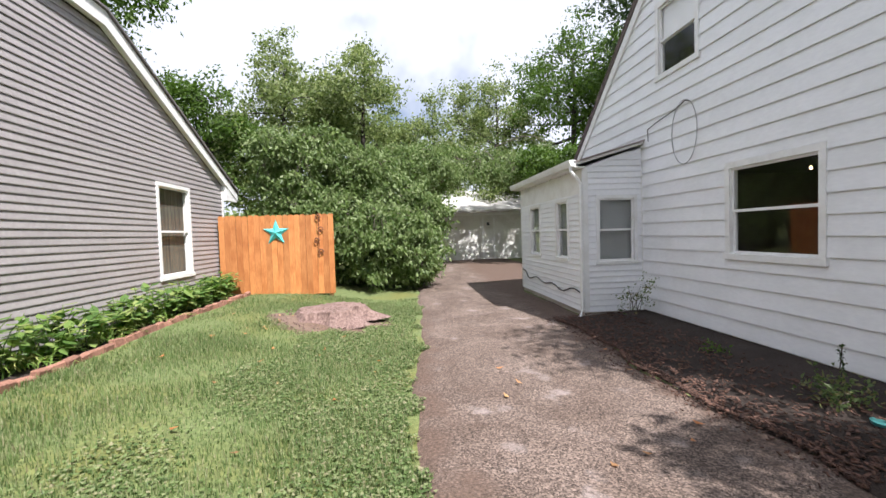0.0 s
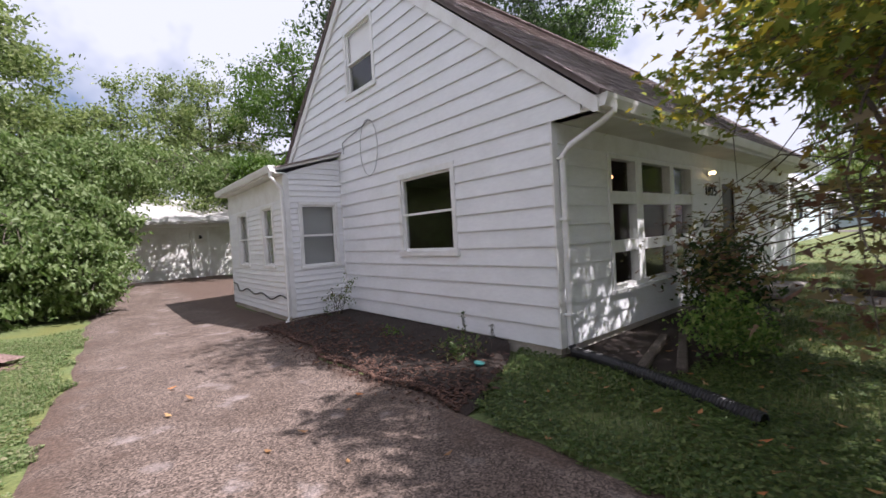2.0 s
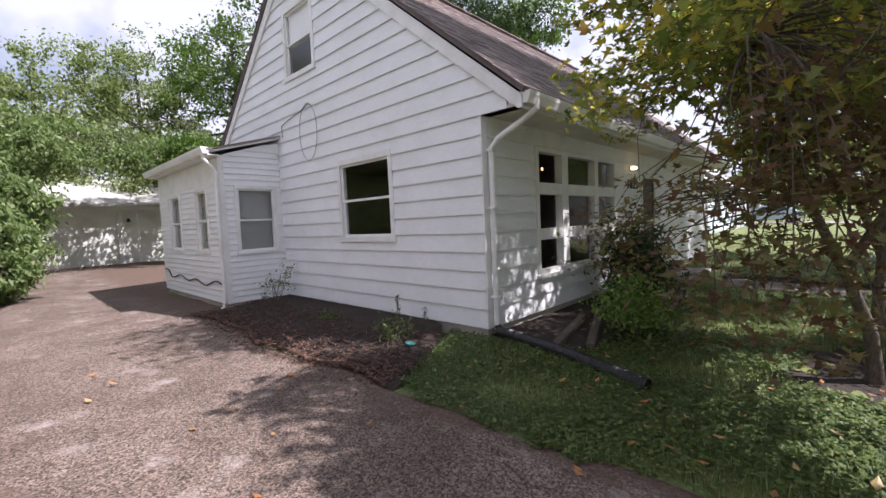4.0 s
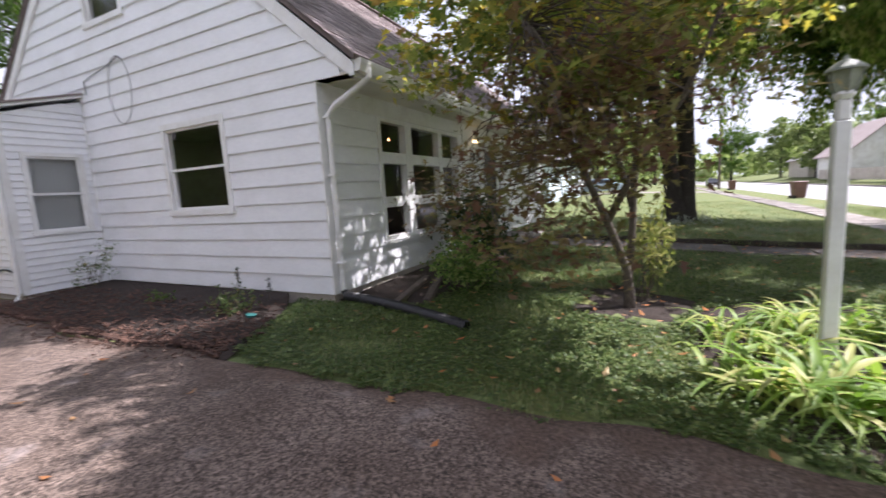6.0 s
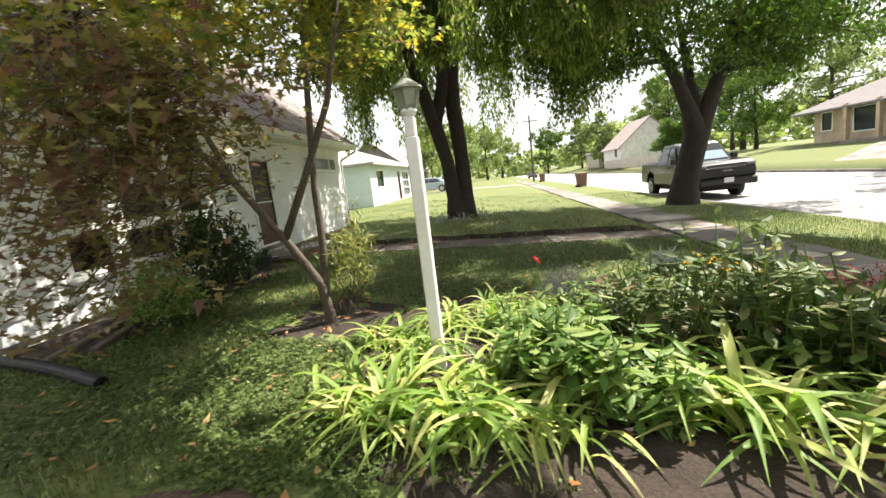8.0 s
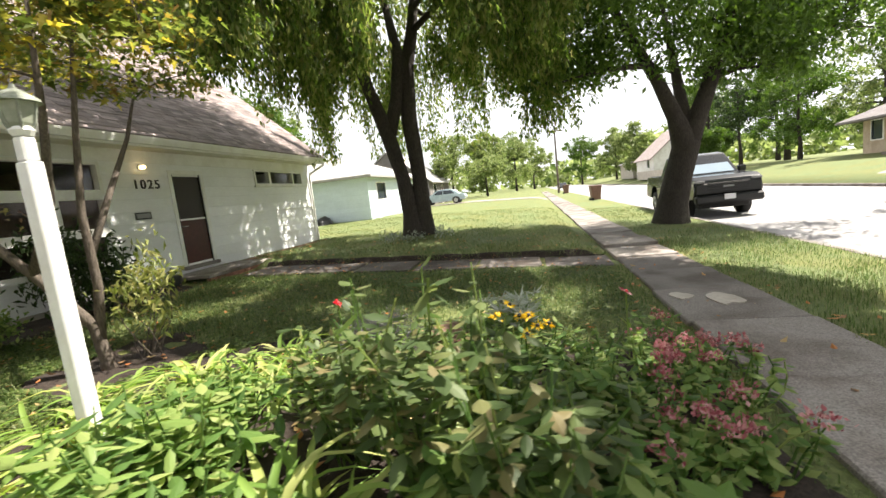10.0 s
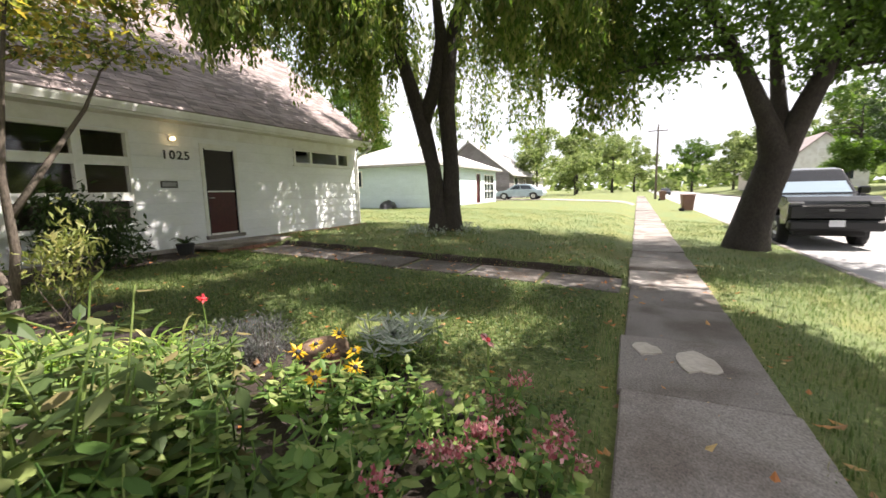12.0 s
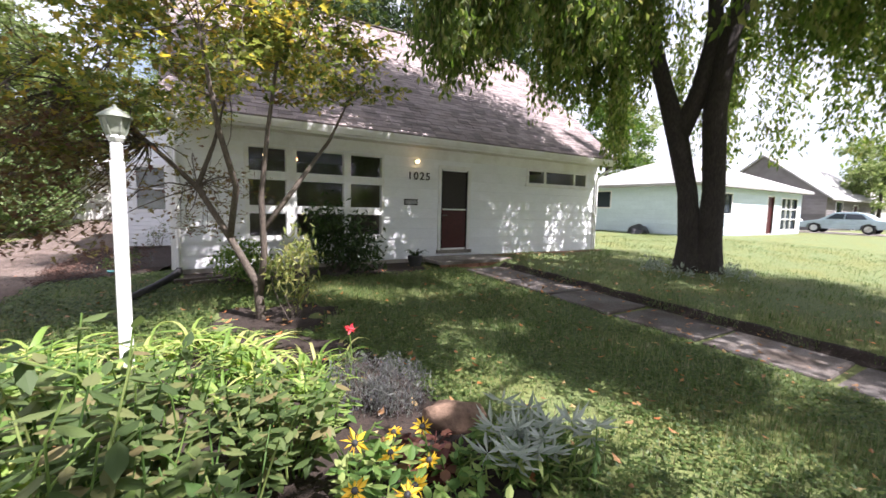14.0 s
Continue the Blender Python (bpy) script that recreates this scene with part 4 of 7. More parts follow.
sash_window("window_7", PS, *W3, "narrow white porch window", 0.06, BLIND)


# ---- the garage at the end of the drive ----
GY = 19.5
GF = Face((-4.6, GY, 0), (1, 0, 0), (0, -1, 0))
gar = thing("garage", -0.6, GY + 3, 0.2, "white detached two-door garage under overhanging branches", "garage")
GI = gar.matrix_world.inverted()
gf = local(GF, GI)
D1, D2 = (1.5, 4.05, 0.0, 2.33), (4.85, 7.6, 0.0, 2.33)
g = Geo()
wall_core(gf, 0.0, 8.2, 0.0, 2.85, [D1, D2], 0.15, g)
part("wall", g, PAINTBLOCK, gar)
g = Geo()
g.box(-4.0, -3.85, -3.0, 3.0, -0.2, 2.65)
g.box(4.05, 4.2, -3.0, 3.0, -0.2, 2.65)
g.box(-4.0, 4.2, 2.85, 3.0, -0.2, 2.65)
part("wall", g, PAINTBLOCK, gar)
g = Geo()
g.prism([(-3.4, 2.55), (0, 3.9), (3.4, 2.55), (3.4, 2.68), (0, 4.03), (-3.4, 2.68)], (-4.2, 0, 0), (0, 1, 0), (0, 0, 1), (1, 0, 0), 8.6)
part("roof", g, SHINGLEPALE, gar)
bar(gf, -0.2, 8.4, 2.62, 2.85, 0.0, 0.03, "fascia", TRIM, gar)
for dd in (D1, D2):
    o = part("garage_door", gf.slab(Geo(), dd[0], dd[1], 0.05, dd[3], -0.12, -0.10), PAINTBLOCK, gar)
    for k in range(4):
        for c in range(4):
            w = (dd[1] - dd[0]) / 4
            bar(gf, dd[0] + c * w + 0.05, dd[0] + (c + 1) * w - 0.05, 0.1 + k * 0.56, 0.1 + k * 0.56 + 0.46, -0.10, -0.088, "panel", PAINTBLOCK, o)
for u in (4.15, 4.75):
    bar(gf, u, u + 0.09, 0.0, 2.45, 0.0, 0.025, "door_casing", TRIM, gar)
g = Geo()
g.tube([gf.at(4.45, 2.2, 0.0), gf.at(4.45, 2.2, 0.1), gf.at(4.45, 2.1, 0.14)], [0.05, 0.05, 0.08], 10)
part("wall_lamp", g, BLACKPAINT, gar, "small black wall lamp")


# ---- the grey neighbour, fence ----
NX = -9.36
NF = Face((NX, 0, 0), (0, 1, 0), (1, 0, 0))
nb = thing("neighbour_house", NX - 4, 4, 0.2, "neighbouring house with warm grey vinyl siding and white trim", "house")
NI = nb.matrix_world.inverted()
nf = local(NF, NI)
NW = (6.08, 7.36, 0.95, 2.89)
NE, NPY, NPZ = 3.12, 4.75, 5.16
ny1 = 9.1


def nrake(v):
    t = np.clip((v - NE) / (NPZ - NE), 0, 1)
    return (-9.0, ny1 - (ny1 - NPY) * t)


g = Geo()
wall_core(nf, -9.0, ny1, -0.1, NE, [NW], 0.15, g)
g.prism([(-9.0, NE), (ny1, NE), (NPY, NPZ), (-6.0, NPZ + 0.4), (-9.0, NE)][:4], nf.at(0, 0, -0.15), (0, 1, 0), (0, 0, 1), (1, 0, 0), 0.148)
part("wall", g, GREYVINYL, nb)
g = Geo()
g.box(-4.0, 3.85, 4.95, 5.1, -0.4, 3.0)
g.box(-4.0, 3.85, -13, -12.85, -0.4, 3.0)
part("wall", g, GREYVINYL, nb)
boards(nf, -4.0, ny1 - 0.05, 0.2, NPZ - 0.02, 0.108, [NW], GREYVINYL, nb, clip=nrake, lip=0.02)
bar(nf, ny1 - 0.06, ny1 + 0.02, 0.0, NE, -0.01, 0.03, "corner_board", TRIM, nb)
g = Geo()
a = [(ny1 + 0.75, NE - 0.32), (NPY, NPZ + 0.02), (-9.0, NPZ + 0.45), (-9.0, NPZ + 0.67), (NPY + 0.02, NPZ + 0.26), (ny1 + 0.75, NE - 0.12)]
g.prism(a, nf.at(0, 0, 0.02), (0, 1, 0), (0, 0, 1), (1, 0, 0), 0.1)
part("rake_board", g, TRIM, nb)
part("eave_return", Geo().prism([(ny1 + 0.02, NE - 0.36), (ny1 + 0.74, NE - 0.36), (ny1 + 0.74, NE - 0.30), (ny1 + 0.02, NE + 0.02)], nf.at(0, 0, 0.015), (0, 1, 0), (0, 0, 1), (1, 0, 0), 0.09), TRIM, nb)
g = Geo()
g.prism([(ny1 + 0.78, NE - 0.10), (NPY + 0.02, NPZ + 0.27), (-9.0, NPZ + 0.68), (-9.0, NPZ + 0.72), (NPY + 0.03, NPZ + 0.31), (ny1 + 0.80, NE - 0.06)], nf.at(0, 0, 0.16), (0, 1, 0), (0, 0, 1), (-1, 0, 0), 8.0)
part("roof", g, SHINGLEFAR, nb)
sash_window("window_8", NF, *NW, "white window with patterned curtains in grey siding", 0.075, CURTAIN, glass=DULLGLASS)

fence = thing("fence", -7.9, 8.62, 0.25, "orange cedar privacy fence panel with upright boards", "fence")
x = -9.28
k = 0
BOARD = []
for q in range(3):
    g = Geo()
    w, h = 0.138, 2.06
    g.prism([(0, 0), (w, 0), (w, h - 0.03), (w - 0.03, h), (0.03, h), (0, h - 0.03)], (-w / 2, 0.0, 0), (1, 0, 0), (0, 0, 1), (0, -1, 0), 0.018 + 0.003 * q)
    BOARD.append(g.mesh("board", CEDAR))
while x < -6.5:
    b = new("board", BOARD[k % 3])
    b.parent = fence
    r = random.Random(k)
    b.matrix_basis = pose(x + 0.07 + 7.9, r.uniform(-0.003, 0.003), 0.0 + r.uniform(-0.012, 0.012), 0, r.uniform(-0.25, 0.25), 0)
    x += 0.1425
    k += 1
for z in (0.3, 1.0, 1.75):
    part("rail", Geo().box(-1.4, 1.4, 0.004, 0.045, z, z + 0.09, 0.004), CEDAR, fence)
for xx in (-1.35, 0.0, 1.35):
    part("post", Geo().box(xx - 0.045, xx + 0.045, 0.046, 0.136, -0.3, 2.0, 0.005), CEDAR, fence)


# ---- plants ----
def unit(a):
    return a / np.maximum(np.linalg.norm(a, axis=-1, keepdims=True), 1e-6)


def leaf_cloud(geo, P, size, droop=0.3, aspect=0.5, spin=None, flat=0.0, rng=rnd, ovate=False):
    """A folded, pointed leaf at every point of P; ovate ones are rounded and arch over."""
    n = len(P)
    d = rng.normal(size=(n, 3))
    d[:, 2] -= droop * 1.5
    if spin is not None:
        d = d * 0.45 + spin
    d = unit(d)
    side = rng.normal(size=(n, 3)) * (1 - flat) + np.stack([-d[:, 1], d[:, 0], np.zeros(n)], -1) * (flat * 3)
    side = unit(side - (side * d).sum(-1, keepdims=True) * d)
    up = np.cross(side, d)
    s = (size * rng.uniform(0.6, 1.25, n))[:, None]
    w = s * aspect * 0.5
    if ovate:
        drop = np.array([0, 0, -1.0])
        c = P + d * s + drop * s * 0.22
        rim = [P + d * s * q + e * side * w * k + up * s * 0.09 * k + drop * s * 0.2 * q * q for q, k, e in ((0.24, 0.85, 1), (0.60, 0.9, 1), (0.60, 0.9, -1), (0.24, 0.85, -1))]
        v = np.stack([P, rim[0], rim[1], c, rim[2], rim[3]], 1).reshape(-1, 3)
        k = np.arange(n)[:, None] * 6 + geo.n
        geo.f.extend(np.concatenate([k, k + 1, k + 2, k + 3], 1).tolist())
        geo.f.extend(np.concatenate([k, k + 3, k + 4, k + 5], 1).tolist())
        geo.v.append(v)
        geo.n += len(v)
        return geo
    a = P
    b = P + d * s * 0.45 + side * w + up * s * 0.10
    c = P + d * s
    e = P + d * s * 0.45 - side * w + up * s * 0.10
    v = np.stack([a, b, c, e], 1).reshape(-1, 3)
    k = np.arange(n)[:, None] * 4 + geo.n
    geo.f.extend(np.concatenate([k, k + 1, k + 2], 1).tolist())
    geo.f.extend(np.concatenate([k, k + 2, k + 3], 1).tolist())
    geo.v.append(v)
    geo.n += len(v)
    return geo


LOBES = np.array([(0, 0), (0.30, 0.05), (0.16, 0.30), (0.48, 0.46), (0.17, 0.48), (0.0, 1.0), (-0.17, 0.48), (-0.48, 0.46), (-0.16, 0.30), (-0.30, 0.05)])


def lobed_cloud(geo, P, size, droop=0.5, rng=rnd):
    """A lobed, maple-like leaf at every point of P."""
    n, m = len(P), len(LOBES)
    d = rng.normal(size=(n, 3))
    d[:, 2] = d[:, 2] * 0.4 - droop * 0.45
    d = unit(d)
    side = np.stack([-d[:, 1], d[:, 0], np.zeros(n)], -1) + rng.normal(size=(n, 3)) * 0.35
    side = unit(side - (side * d).sum(-1, keepdims=True) * d)
    up = np.cross(side, d)
    s = (size * rng.uniform(0.6, 1.2, n))[:, None, None]
    v = P[:, None, :] + (side[:, None, :] * LOBES[None, :, :1] + d[:, None, :] * LOBES[None, :, 1:] - up[:, None, :] * (np.abs(LOBES[None, :, :1]) * 0.35)) * s
    k = np.arange(n)[:, None] * m + geo.n
    for q in ((0, 1, 2), (2, 3, 4), (4, 5, 6), (6, 7, 8), (8, 9, 0), (0, 2, 4), (0, 4, 6), (0, 6, 8)):
        geo.f.extend((k + np.array(q)[None, :]).tolist())
    geo.v.append(v.reshape(-1, 3))
    geo.n += n * m
    return geo


def in_blobs(blobs, n, rng, shell=0.45):
    """Points spread over ellipsoids, thicker towards their outsides."""
    vol = np.array([b[3] * b[4] * b[5] for b in blobs]) ** 0.8
    pick = rng.choice(len(blobs), n, p=vol / vol.sum())
    B = np.array(blobs)[pick]
    d = unit(rng.normal(size=(n, 3)))
    r = (shell + (1 - shell) * rng.random(n) ** 0.6)[:, None]
    return B[:, :3] + d * r * B[:, 3:6]


def bend(a, b, k, sag, rng):
    a, b = np.array(a, float), np.array(b, float)
    t = np.linspace(0, 1, k)[:, None]
    off = rng.normal(size=3) * 0.10 * np.linalg.norm(b - a)
    p = a + (b - a) * t + np.sin(t * math.pi) * off
    p[:, 2] += np.sin(t[:, 0] * math.pi) * sag * np.linalg.norm(b - a)
    return p


def tree(name, base, stems, blobs, clusters, per, spread, leaf, leaf_mat, label, seed, bark=BARK, limbs=10, lobed=False, droop=0.35, category="tree", twig=0.012, aspect=0.5, group="", extra=()):
    """A tree: stems are (points, radii) rising from the base; limbs reach to some of the clusters of leaves, twigs to the rest."""
    rng = np.random.default_rng(seed)
    t = thing(name, *base, label, category, group)
    C = in_blobs(blobs, clusters, rng)
    wood = Geo()
    joints = []
    for pts, rad in stems:
        wood.tube(pts, rad, 12)
        for i in range(1, len(pts)):
            for q in np.linspace(0, 1, 4)[1:]:
                joints.append((np.array(pts[i - 1]) * (1 - q) + np.array(pts[i]) * q, rad[i - 1] * (1 - q) + rad[i] * q))
    part("trunk", wood, bark, t, smooth=True)
    high = [j for j in joints if j[0][2] > 0.35 * max(q[0][2] for q in joints)]
    ends = [(j[0], j[1]) for j in high]
    boughs = Geo()
    order = rng.permutation(len(C))
    for i in order[:limbs]:
        j = min(high, key=lambda q: np.linalg.norm(q[0] - C[i]) + 0.6 * max(0, q[0][2] - C[i][2]))
        p = bend(j[0], C[i], 6, 0.08, rng)
        r0 = min(j[1] * 0.6, 0.03 + 0.022 * np.linalg.norm(C[i] - j[0]))
        boughs.tube(p, np.linspace(r0, twig * 1.2, 6), 7)
        ends += [(p[k], r0 * (1 - k / 6)) for k in range(2, 6)]
    E = np.array([e[0] for e in ends])
    for i in order[limbs:]:
        j = int(np.argmin(np.linalg.norm(E - C[i], axis=1)))
        boughs.tube(bend(E[j], C[i], 4, 0.04, rng), np.linspace(max(twig, 0.4 * min(ends[j][1], twig * 3)), twig * 0.4, 4), 4, False)
    part("branchwork", boughs, bark, t, smooth=True)["kind"] = "stuff"
    n = clusters * per
    P = np.repeat(C, per, 0) + rng.normal(size=(n, 3)) * (spread * rng.uniform(0.5, 1.2, (clusters, 1)).repeat(per, 0)) * np.array([1, 1, 0.25 if lobed else 0.7])
    crown = Geo()
    (lobed_cloud if lobed else leaf_cloud)(crown, P, leaf, droop, rng=rng) if lobed else leaf_cloud(crown, P, leaf, droop, aspect, rng=rng)
    part("crown", crown, leaf_mat, t)
    return t


def rel(base, pts):
    return [tuple(np.array(p, float)) for p in pts]


def straight(h, r, lean=(0, 0), k=5, seed=0):
    rg = np.random.default_rng(seed)
    p = [(lean[0] * i / (k - 1) + rg.normal() * 0.05 * (i > 0), lean[1] * i / (k - 1) + rg.normal() * 0.05 * (i > 0), h * i / (k - 1) - (0.3 if i == 0 else 0)) for i in range(k)]
    return (p, [r * (1.25 if i == 0 else 1.0 - 0.75 * i / (k - 1)) for i in range(k)])


# the two-stemmed weeping tree in the lawn
bx, by = 9.25, -4.25
tb = gz(bx, by)
st1 = ([(0.0, 0.05, -0.3), (-0.03, 0.08, 0.05), (-0.06, 0.13, 0.6), (-0.12, 0.22, 1.6), (-0.25, 0.45, 2.75), (-0.42, 0.78, 4.0), (-0.53, 1.05, 5.1), (-0.8, 1.5, 6.8)], [0.50, 0.36, 0.23, 0.19, 0.205, 0.16, 0.14, 0.07])
st2 = ([(0.1, -0.08, -0.3), (0.1, -0.12, 0.05), (0.09, -0.17, 0.6), (0.09, -0.19, 1.6), (0.05, -0.10, 3.2), (0.1, -0.19, 4.5), (0.21, -0.41, 5.4), (0.5, -0.7, 7.4)], [0.50, 0.36, 0.25, 0.205, 0.22, 0.19, 0.16, 0.07])
st3 = ([(-0.25, 0.45, 2.65), (-0.07, 0.14, 3.7), (0.06, 0.0, 4.8), (0.25, 0.3, 6.6)], [0.19, 0.18, 0.16, 0.07])
# some western blobs lie out of view, put there to shade the roof
WB = [(-2.9, 2.6, 5.9, 1.8, 1.3, 0.8), (-4.7, 2.9, 6.0, 1.5, 1.1, 0.7), (-1.0, 3.3, 7.7, 2.2, 1.5, 1.1), (-2.6, 0.6, 6.8, 2.4, 2.0, 1.3), (1.0, -0.6, 7.4, 2.8, 2.4, 1.6), (-1.8, 2.0, 6.8, 1.6, 1.8, 1.4), (-1.6, -1.6, 6.8, 2.0, 1.6, 1.1), (-3.4, 3.2, 7.6, 2.3, 1.9, 1.2), (-5.6, 3.3, 7.8, 1.9, 1.5, 1.0), (0.2, -3.2, 6.6, 1.9, 1.4, 0.9), (-1.4, -4.2, 6.2, 1.5, 1.2, 0.7), (1.3, -2.2, 6.2, 1.6, 1.3, 1.0), (-3.6, 1.9, 7.5, 2.6, 1.2, 0.5), (-1.0, 2.4, 7.8, 1.6, 0.9, 0.5)]
weeping = tree("weeping_tree", (bx, by, tb), [st1, st2, st3], WB, 640, 50, 0.32, 0.18, WEEPGREEN, "large two-stemmed tree with dark bark and weeping foliage", 3, limbs=16, droop=0.8, aspect=0.42)
rg = np.random.default_rng(12)
# unseen high leaf mass, added to shade the lower roof and wall corner
UB = [(-6.0, 0.7, 8.4, 1.3, 0.9, 0.6), (-0.5, 1.0, 9.3, 2.6, 1.5, 0.8), (-2.8, 1.9, 9.2, 2.0, 1.5, 0.8), (-5.0, 2.3, 9.0, 2.0, 1.4, 0.7), (-7.0, 2.6, 9.0, 1.7, 1.3, 0.7)]
C = in_blobs(UB, 390, rg, 0.1)
tops_, wood = Geo(), Geo()
leaf_cloud(tops_, np.repeat(C, 74, 0) + rg.normal(size=(390 * 74, 3)) * np.array([0.34, 0.3, 0.2]), 0.19, 0.5, 0.5, rng=rg)
part("upper_crown", tops_, WEEPGREEN, weeping)
for b in UB:
    wood.tube(bend((-1.7, 0.9, 6.4), b[:3], 6, 0.1, rg), np.linspace(0.06, 0.02, 6), 7)
for c in C[::3]:
    b = min(UB, key=lambda q: (q[0] - c[0]) ** 2 + (q[1] - c[1]) ** 2)
    wood.tube(bend(b[:3], c, 4, 0.05, rg), np.linspace(0.018, 0.005, 4), 4, False)
part("unseen_shade_boughs", wood, BARK, weeping, smooth=True)["kind"] = "stuff"
rg = np.random.default_rng(11)
drops, cords = Geo(), Geo()
for k in range(1560):
    if k % 20 == 0:
        a, rr = rg.uniform(0, 6.2832), 5.2 * math.sqrt(rg.uniform(0.03, 1))
        hx_, hy_ = -0.5 + rr * math.cos(a) * 1.08, -0.55 + rr * math.sin(a) * 0.88
        hang = rg.uniform(1.0, 3.2) * (1.25 if rr > 2.6 else 0.65)
    x, y = hx_ + rg.normal() * 0.19, hy_ + rg.normal() * 0.19
    z0 = 6.3 - 0.16 * rr + rg.uniform(-0.6, 0.5)
    ln = min(hang * rg.uniform(0.6, 1.2), z0 - 2.3 - 0.4 * rg.random())
    if x < -0.7:
        ln = min(ln, z0 - 3.2 - 0.5 * rg.random())
    if x > 2.0 and k % 2 or ln < 0.5 or x < 0.2 and abs(y - 0.35 * x) < 0.75 or k % 3 and 0.0 < x < 2.6 and 0.3 < y < 2.6:
        continue
    m = int(ln / 0.030)
    s = np.linspace(0, 1, 5)
    ox, oy = rg.normal() * 0.15, rg.normal() * 0.15
    line = np.stack([x + ox * s ** 2 + 0.02 * np.sin(s * 9 + k), y + oy * s ** 2, z0 - ln * s], -1)
    cords.tube(line, np.linspace(0.006, 0.002, 5), 3, False)
    q = rg.random(m)
    P = np.stack([np.interp(q, s, line[:, i]) for i in range(3)], -1) + rg.normal(size=(m, 3)) * np.array([0.07, 0.07, 0.03])
    leaf_cloud(drops, P, 0.15, 1.6, 0.40, rng=rg)
part("hanging_foliage", drops, WEEPGREEN, weeping)
part("hanging_twig_mass", cords, BARK, weeping)["kind"] = "stuff"
g = Geo()
for k in range(60):
    a, rr = rg.uniform(0, 6.28), 0.55 + 0.5 * rg.random()
    leaf_cloud(g, np.array([[bx + rr * math.cos(a), by + rr * math.sin(a), gz(bx + rr * math.cos(a), by + rr * math.sin(a)) + 0.05]]) + rg.normal(size=(9, 3)) * 0.07, 0.11, -0.6, 0.3, rng=rg)
solid("tree_base_plants", g, SILVER, "pale variegated low plants ringing the tree base", "plants", "stuff")

# kerbside tree by the truck
kx, ky = 11.4, -11.35
kb = gz(kx, ky)
k1 = ([(0, 0, -0.3), (0, 0, 0.1), (0.02, -0.08, 0.6), (0.0, -0.26, 1.4), (0.05, -0.5, 2.2), (-0.1, -0.2, 3.0), (-0.25, 0.25, 4.0), (-0.4, 1.0, 5.4), (-0.5, 1.8, 7.0)], [0.62, 0.50, 0.41, 0.37, 0.38, 0.22, 0.17, 0.12, 0.06])
k2 = ([(0.05, -0.42, 1.9), (0.05, -0.8, 2.9), (0.1, -1.2, 3.9), (0.2, -1.6, 5.2), (0.3, -2.2, 7.0)], [0.34, 0.26, 0.2, 0.14, 0.07])
k3 = ([(0.0, -0.45, 2.1), (0.2, -0.5, 3.2), (0.5, -0.4, 4.6), (0.8, -0.2, 6.6)], [0.26, 0.18, 0.12, 0.05])
KB = [(-0.8, 2.6, 4.7, 1.5, 1.3, 0.7), (-0.2, -3.0, 4.7, 1.6, 1.5, 0.8), (-0.3, -2.0, 4.5, 1.5, 1.4, 0.7), (-0.2, -1.7, 4.9, 1.5, 1.6, 0.7), (0.2, -4.8, 5.2, 1.6, 1.3, 0.9), (-0.5, 2.4, 6.6, 3.0, 2.8, 2.3), (0.3, -2.4, 6.6, 3.2, 3.0, 2.2), (0.4, 0.0, 8.4, 3.6, 3.4, 2.2), (-1.8, -0.4, 5.6, 2.4, 2.6, 1.5), (-0.6, -3.4, 5.2, 2.2, 2.0, 1.4), (-0.2, 3.0, 5.0, 2.2, 1.8, 1.2)]
tree("street_tree", (kx, ky, kb), [k1, k2, k3], KB, 540, 80, 0.36, 0.17, GREEN, "broad street tree with a forked dark trunk on the verge", 5, limbs=26, droop=0.5, group="street trees")
# unseen street tree added to shade the driveway mouth, the sidewalk and the lawn
sx, sy = 0.6, -11.4
# each leaf blob is set to throw shade on one patch of ground
SB = [(-0.9, 3.2, 7.4, 1.2, 1.9, 0.9), (-0.5, 4.7, 7.4, 1.25, 1.7, 0.8), (0.35, 6.7, 7.3, 0.8, 0.8, 0.5), (3.3, 5.8, 7.9, 0.7, 0.6, 0.5), (2.4, 5.7, 7.9, 0.6, 0.5, 0.4), (0.0, 7.9, 7.2, 0.8, 0.35, 0.3), (0.55, 5.5, 7.4, 0.7, 0.55, 0.4), (2.3, -0.3, 7.5, 0.8, 0.5, 0.4), (1.25, -0.3, 7.4, 0.7, 0.5, 0.4), (6.1, 1.3, 7.7, 0.8, 0.7, 0.5), (6.4, 2.9, 7.8, 0.8, 0.7, 0.5), (4.2, 3.3, 7.8, 0.7, 0.7, 0.5), (6.6, 0.6, 7.7, 0.8, 0.7, 0.5), (-0.75, 2.0, 7.4, 0.7, 1.0, 0.6), (3.6, -2.2, 7.4, 0.85, 0.8, 0.6), (5.4, -2.3, 7.3, 1.2, 1.1, 0.8), (4.1, -1.3, 7.2, 1.1, 0.7, 0.7), (6.7, -1.5, 7.5, 1.0, 1.0, 0.7), (2.1, -1.6, 7.6, 0.8, 0.7, 0.5), (-2.2, 2.0, 7.0, 1.6, 1.8, 1.0), (-0.6, -1.4, 8.6, 1.7, 1.6, 1.2), (4.3, 2.1, 7.7, 0.55, 0.5, 0.4), (5.7, 3.3, 7.7, 0.7, 0.5, 0.4), (7.3, 2.6, 7.7, 0.8, 0.7, 0.5), (3.9, 0.2, 7.6, 0.6, 0.5, 0.4), (5.8, 0.2, 7.6, 0.5, 0.4, 0.3)]
tree("street_tree", (sx, sy, gz(sx, sy)), [straight(7.4, 0.34, (0, 0.3), 7, 4)], SB, 1150, 84, 0.26, 0.20, GREEN, "broad street tree on the verge by the driveway mouth", 8, limbs=16, group="street trees")

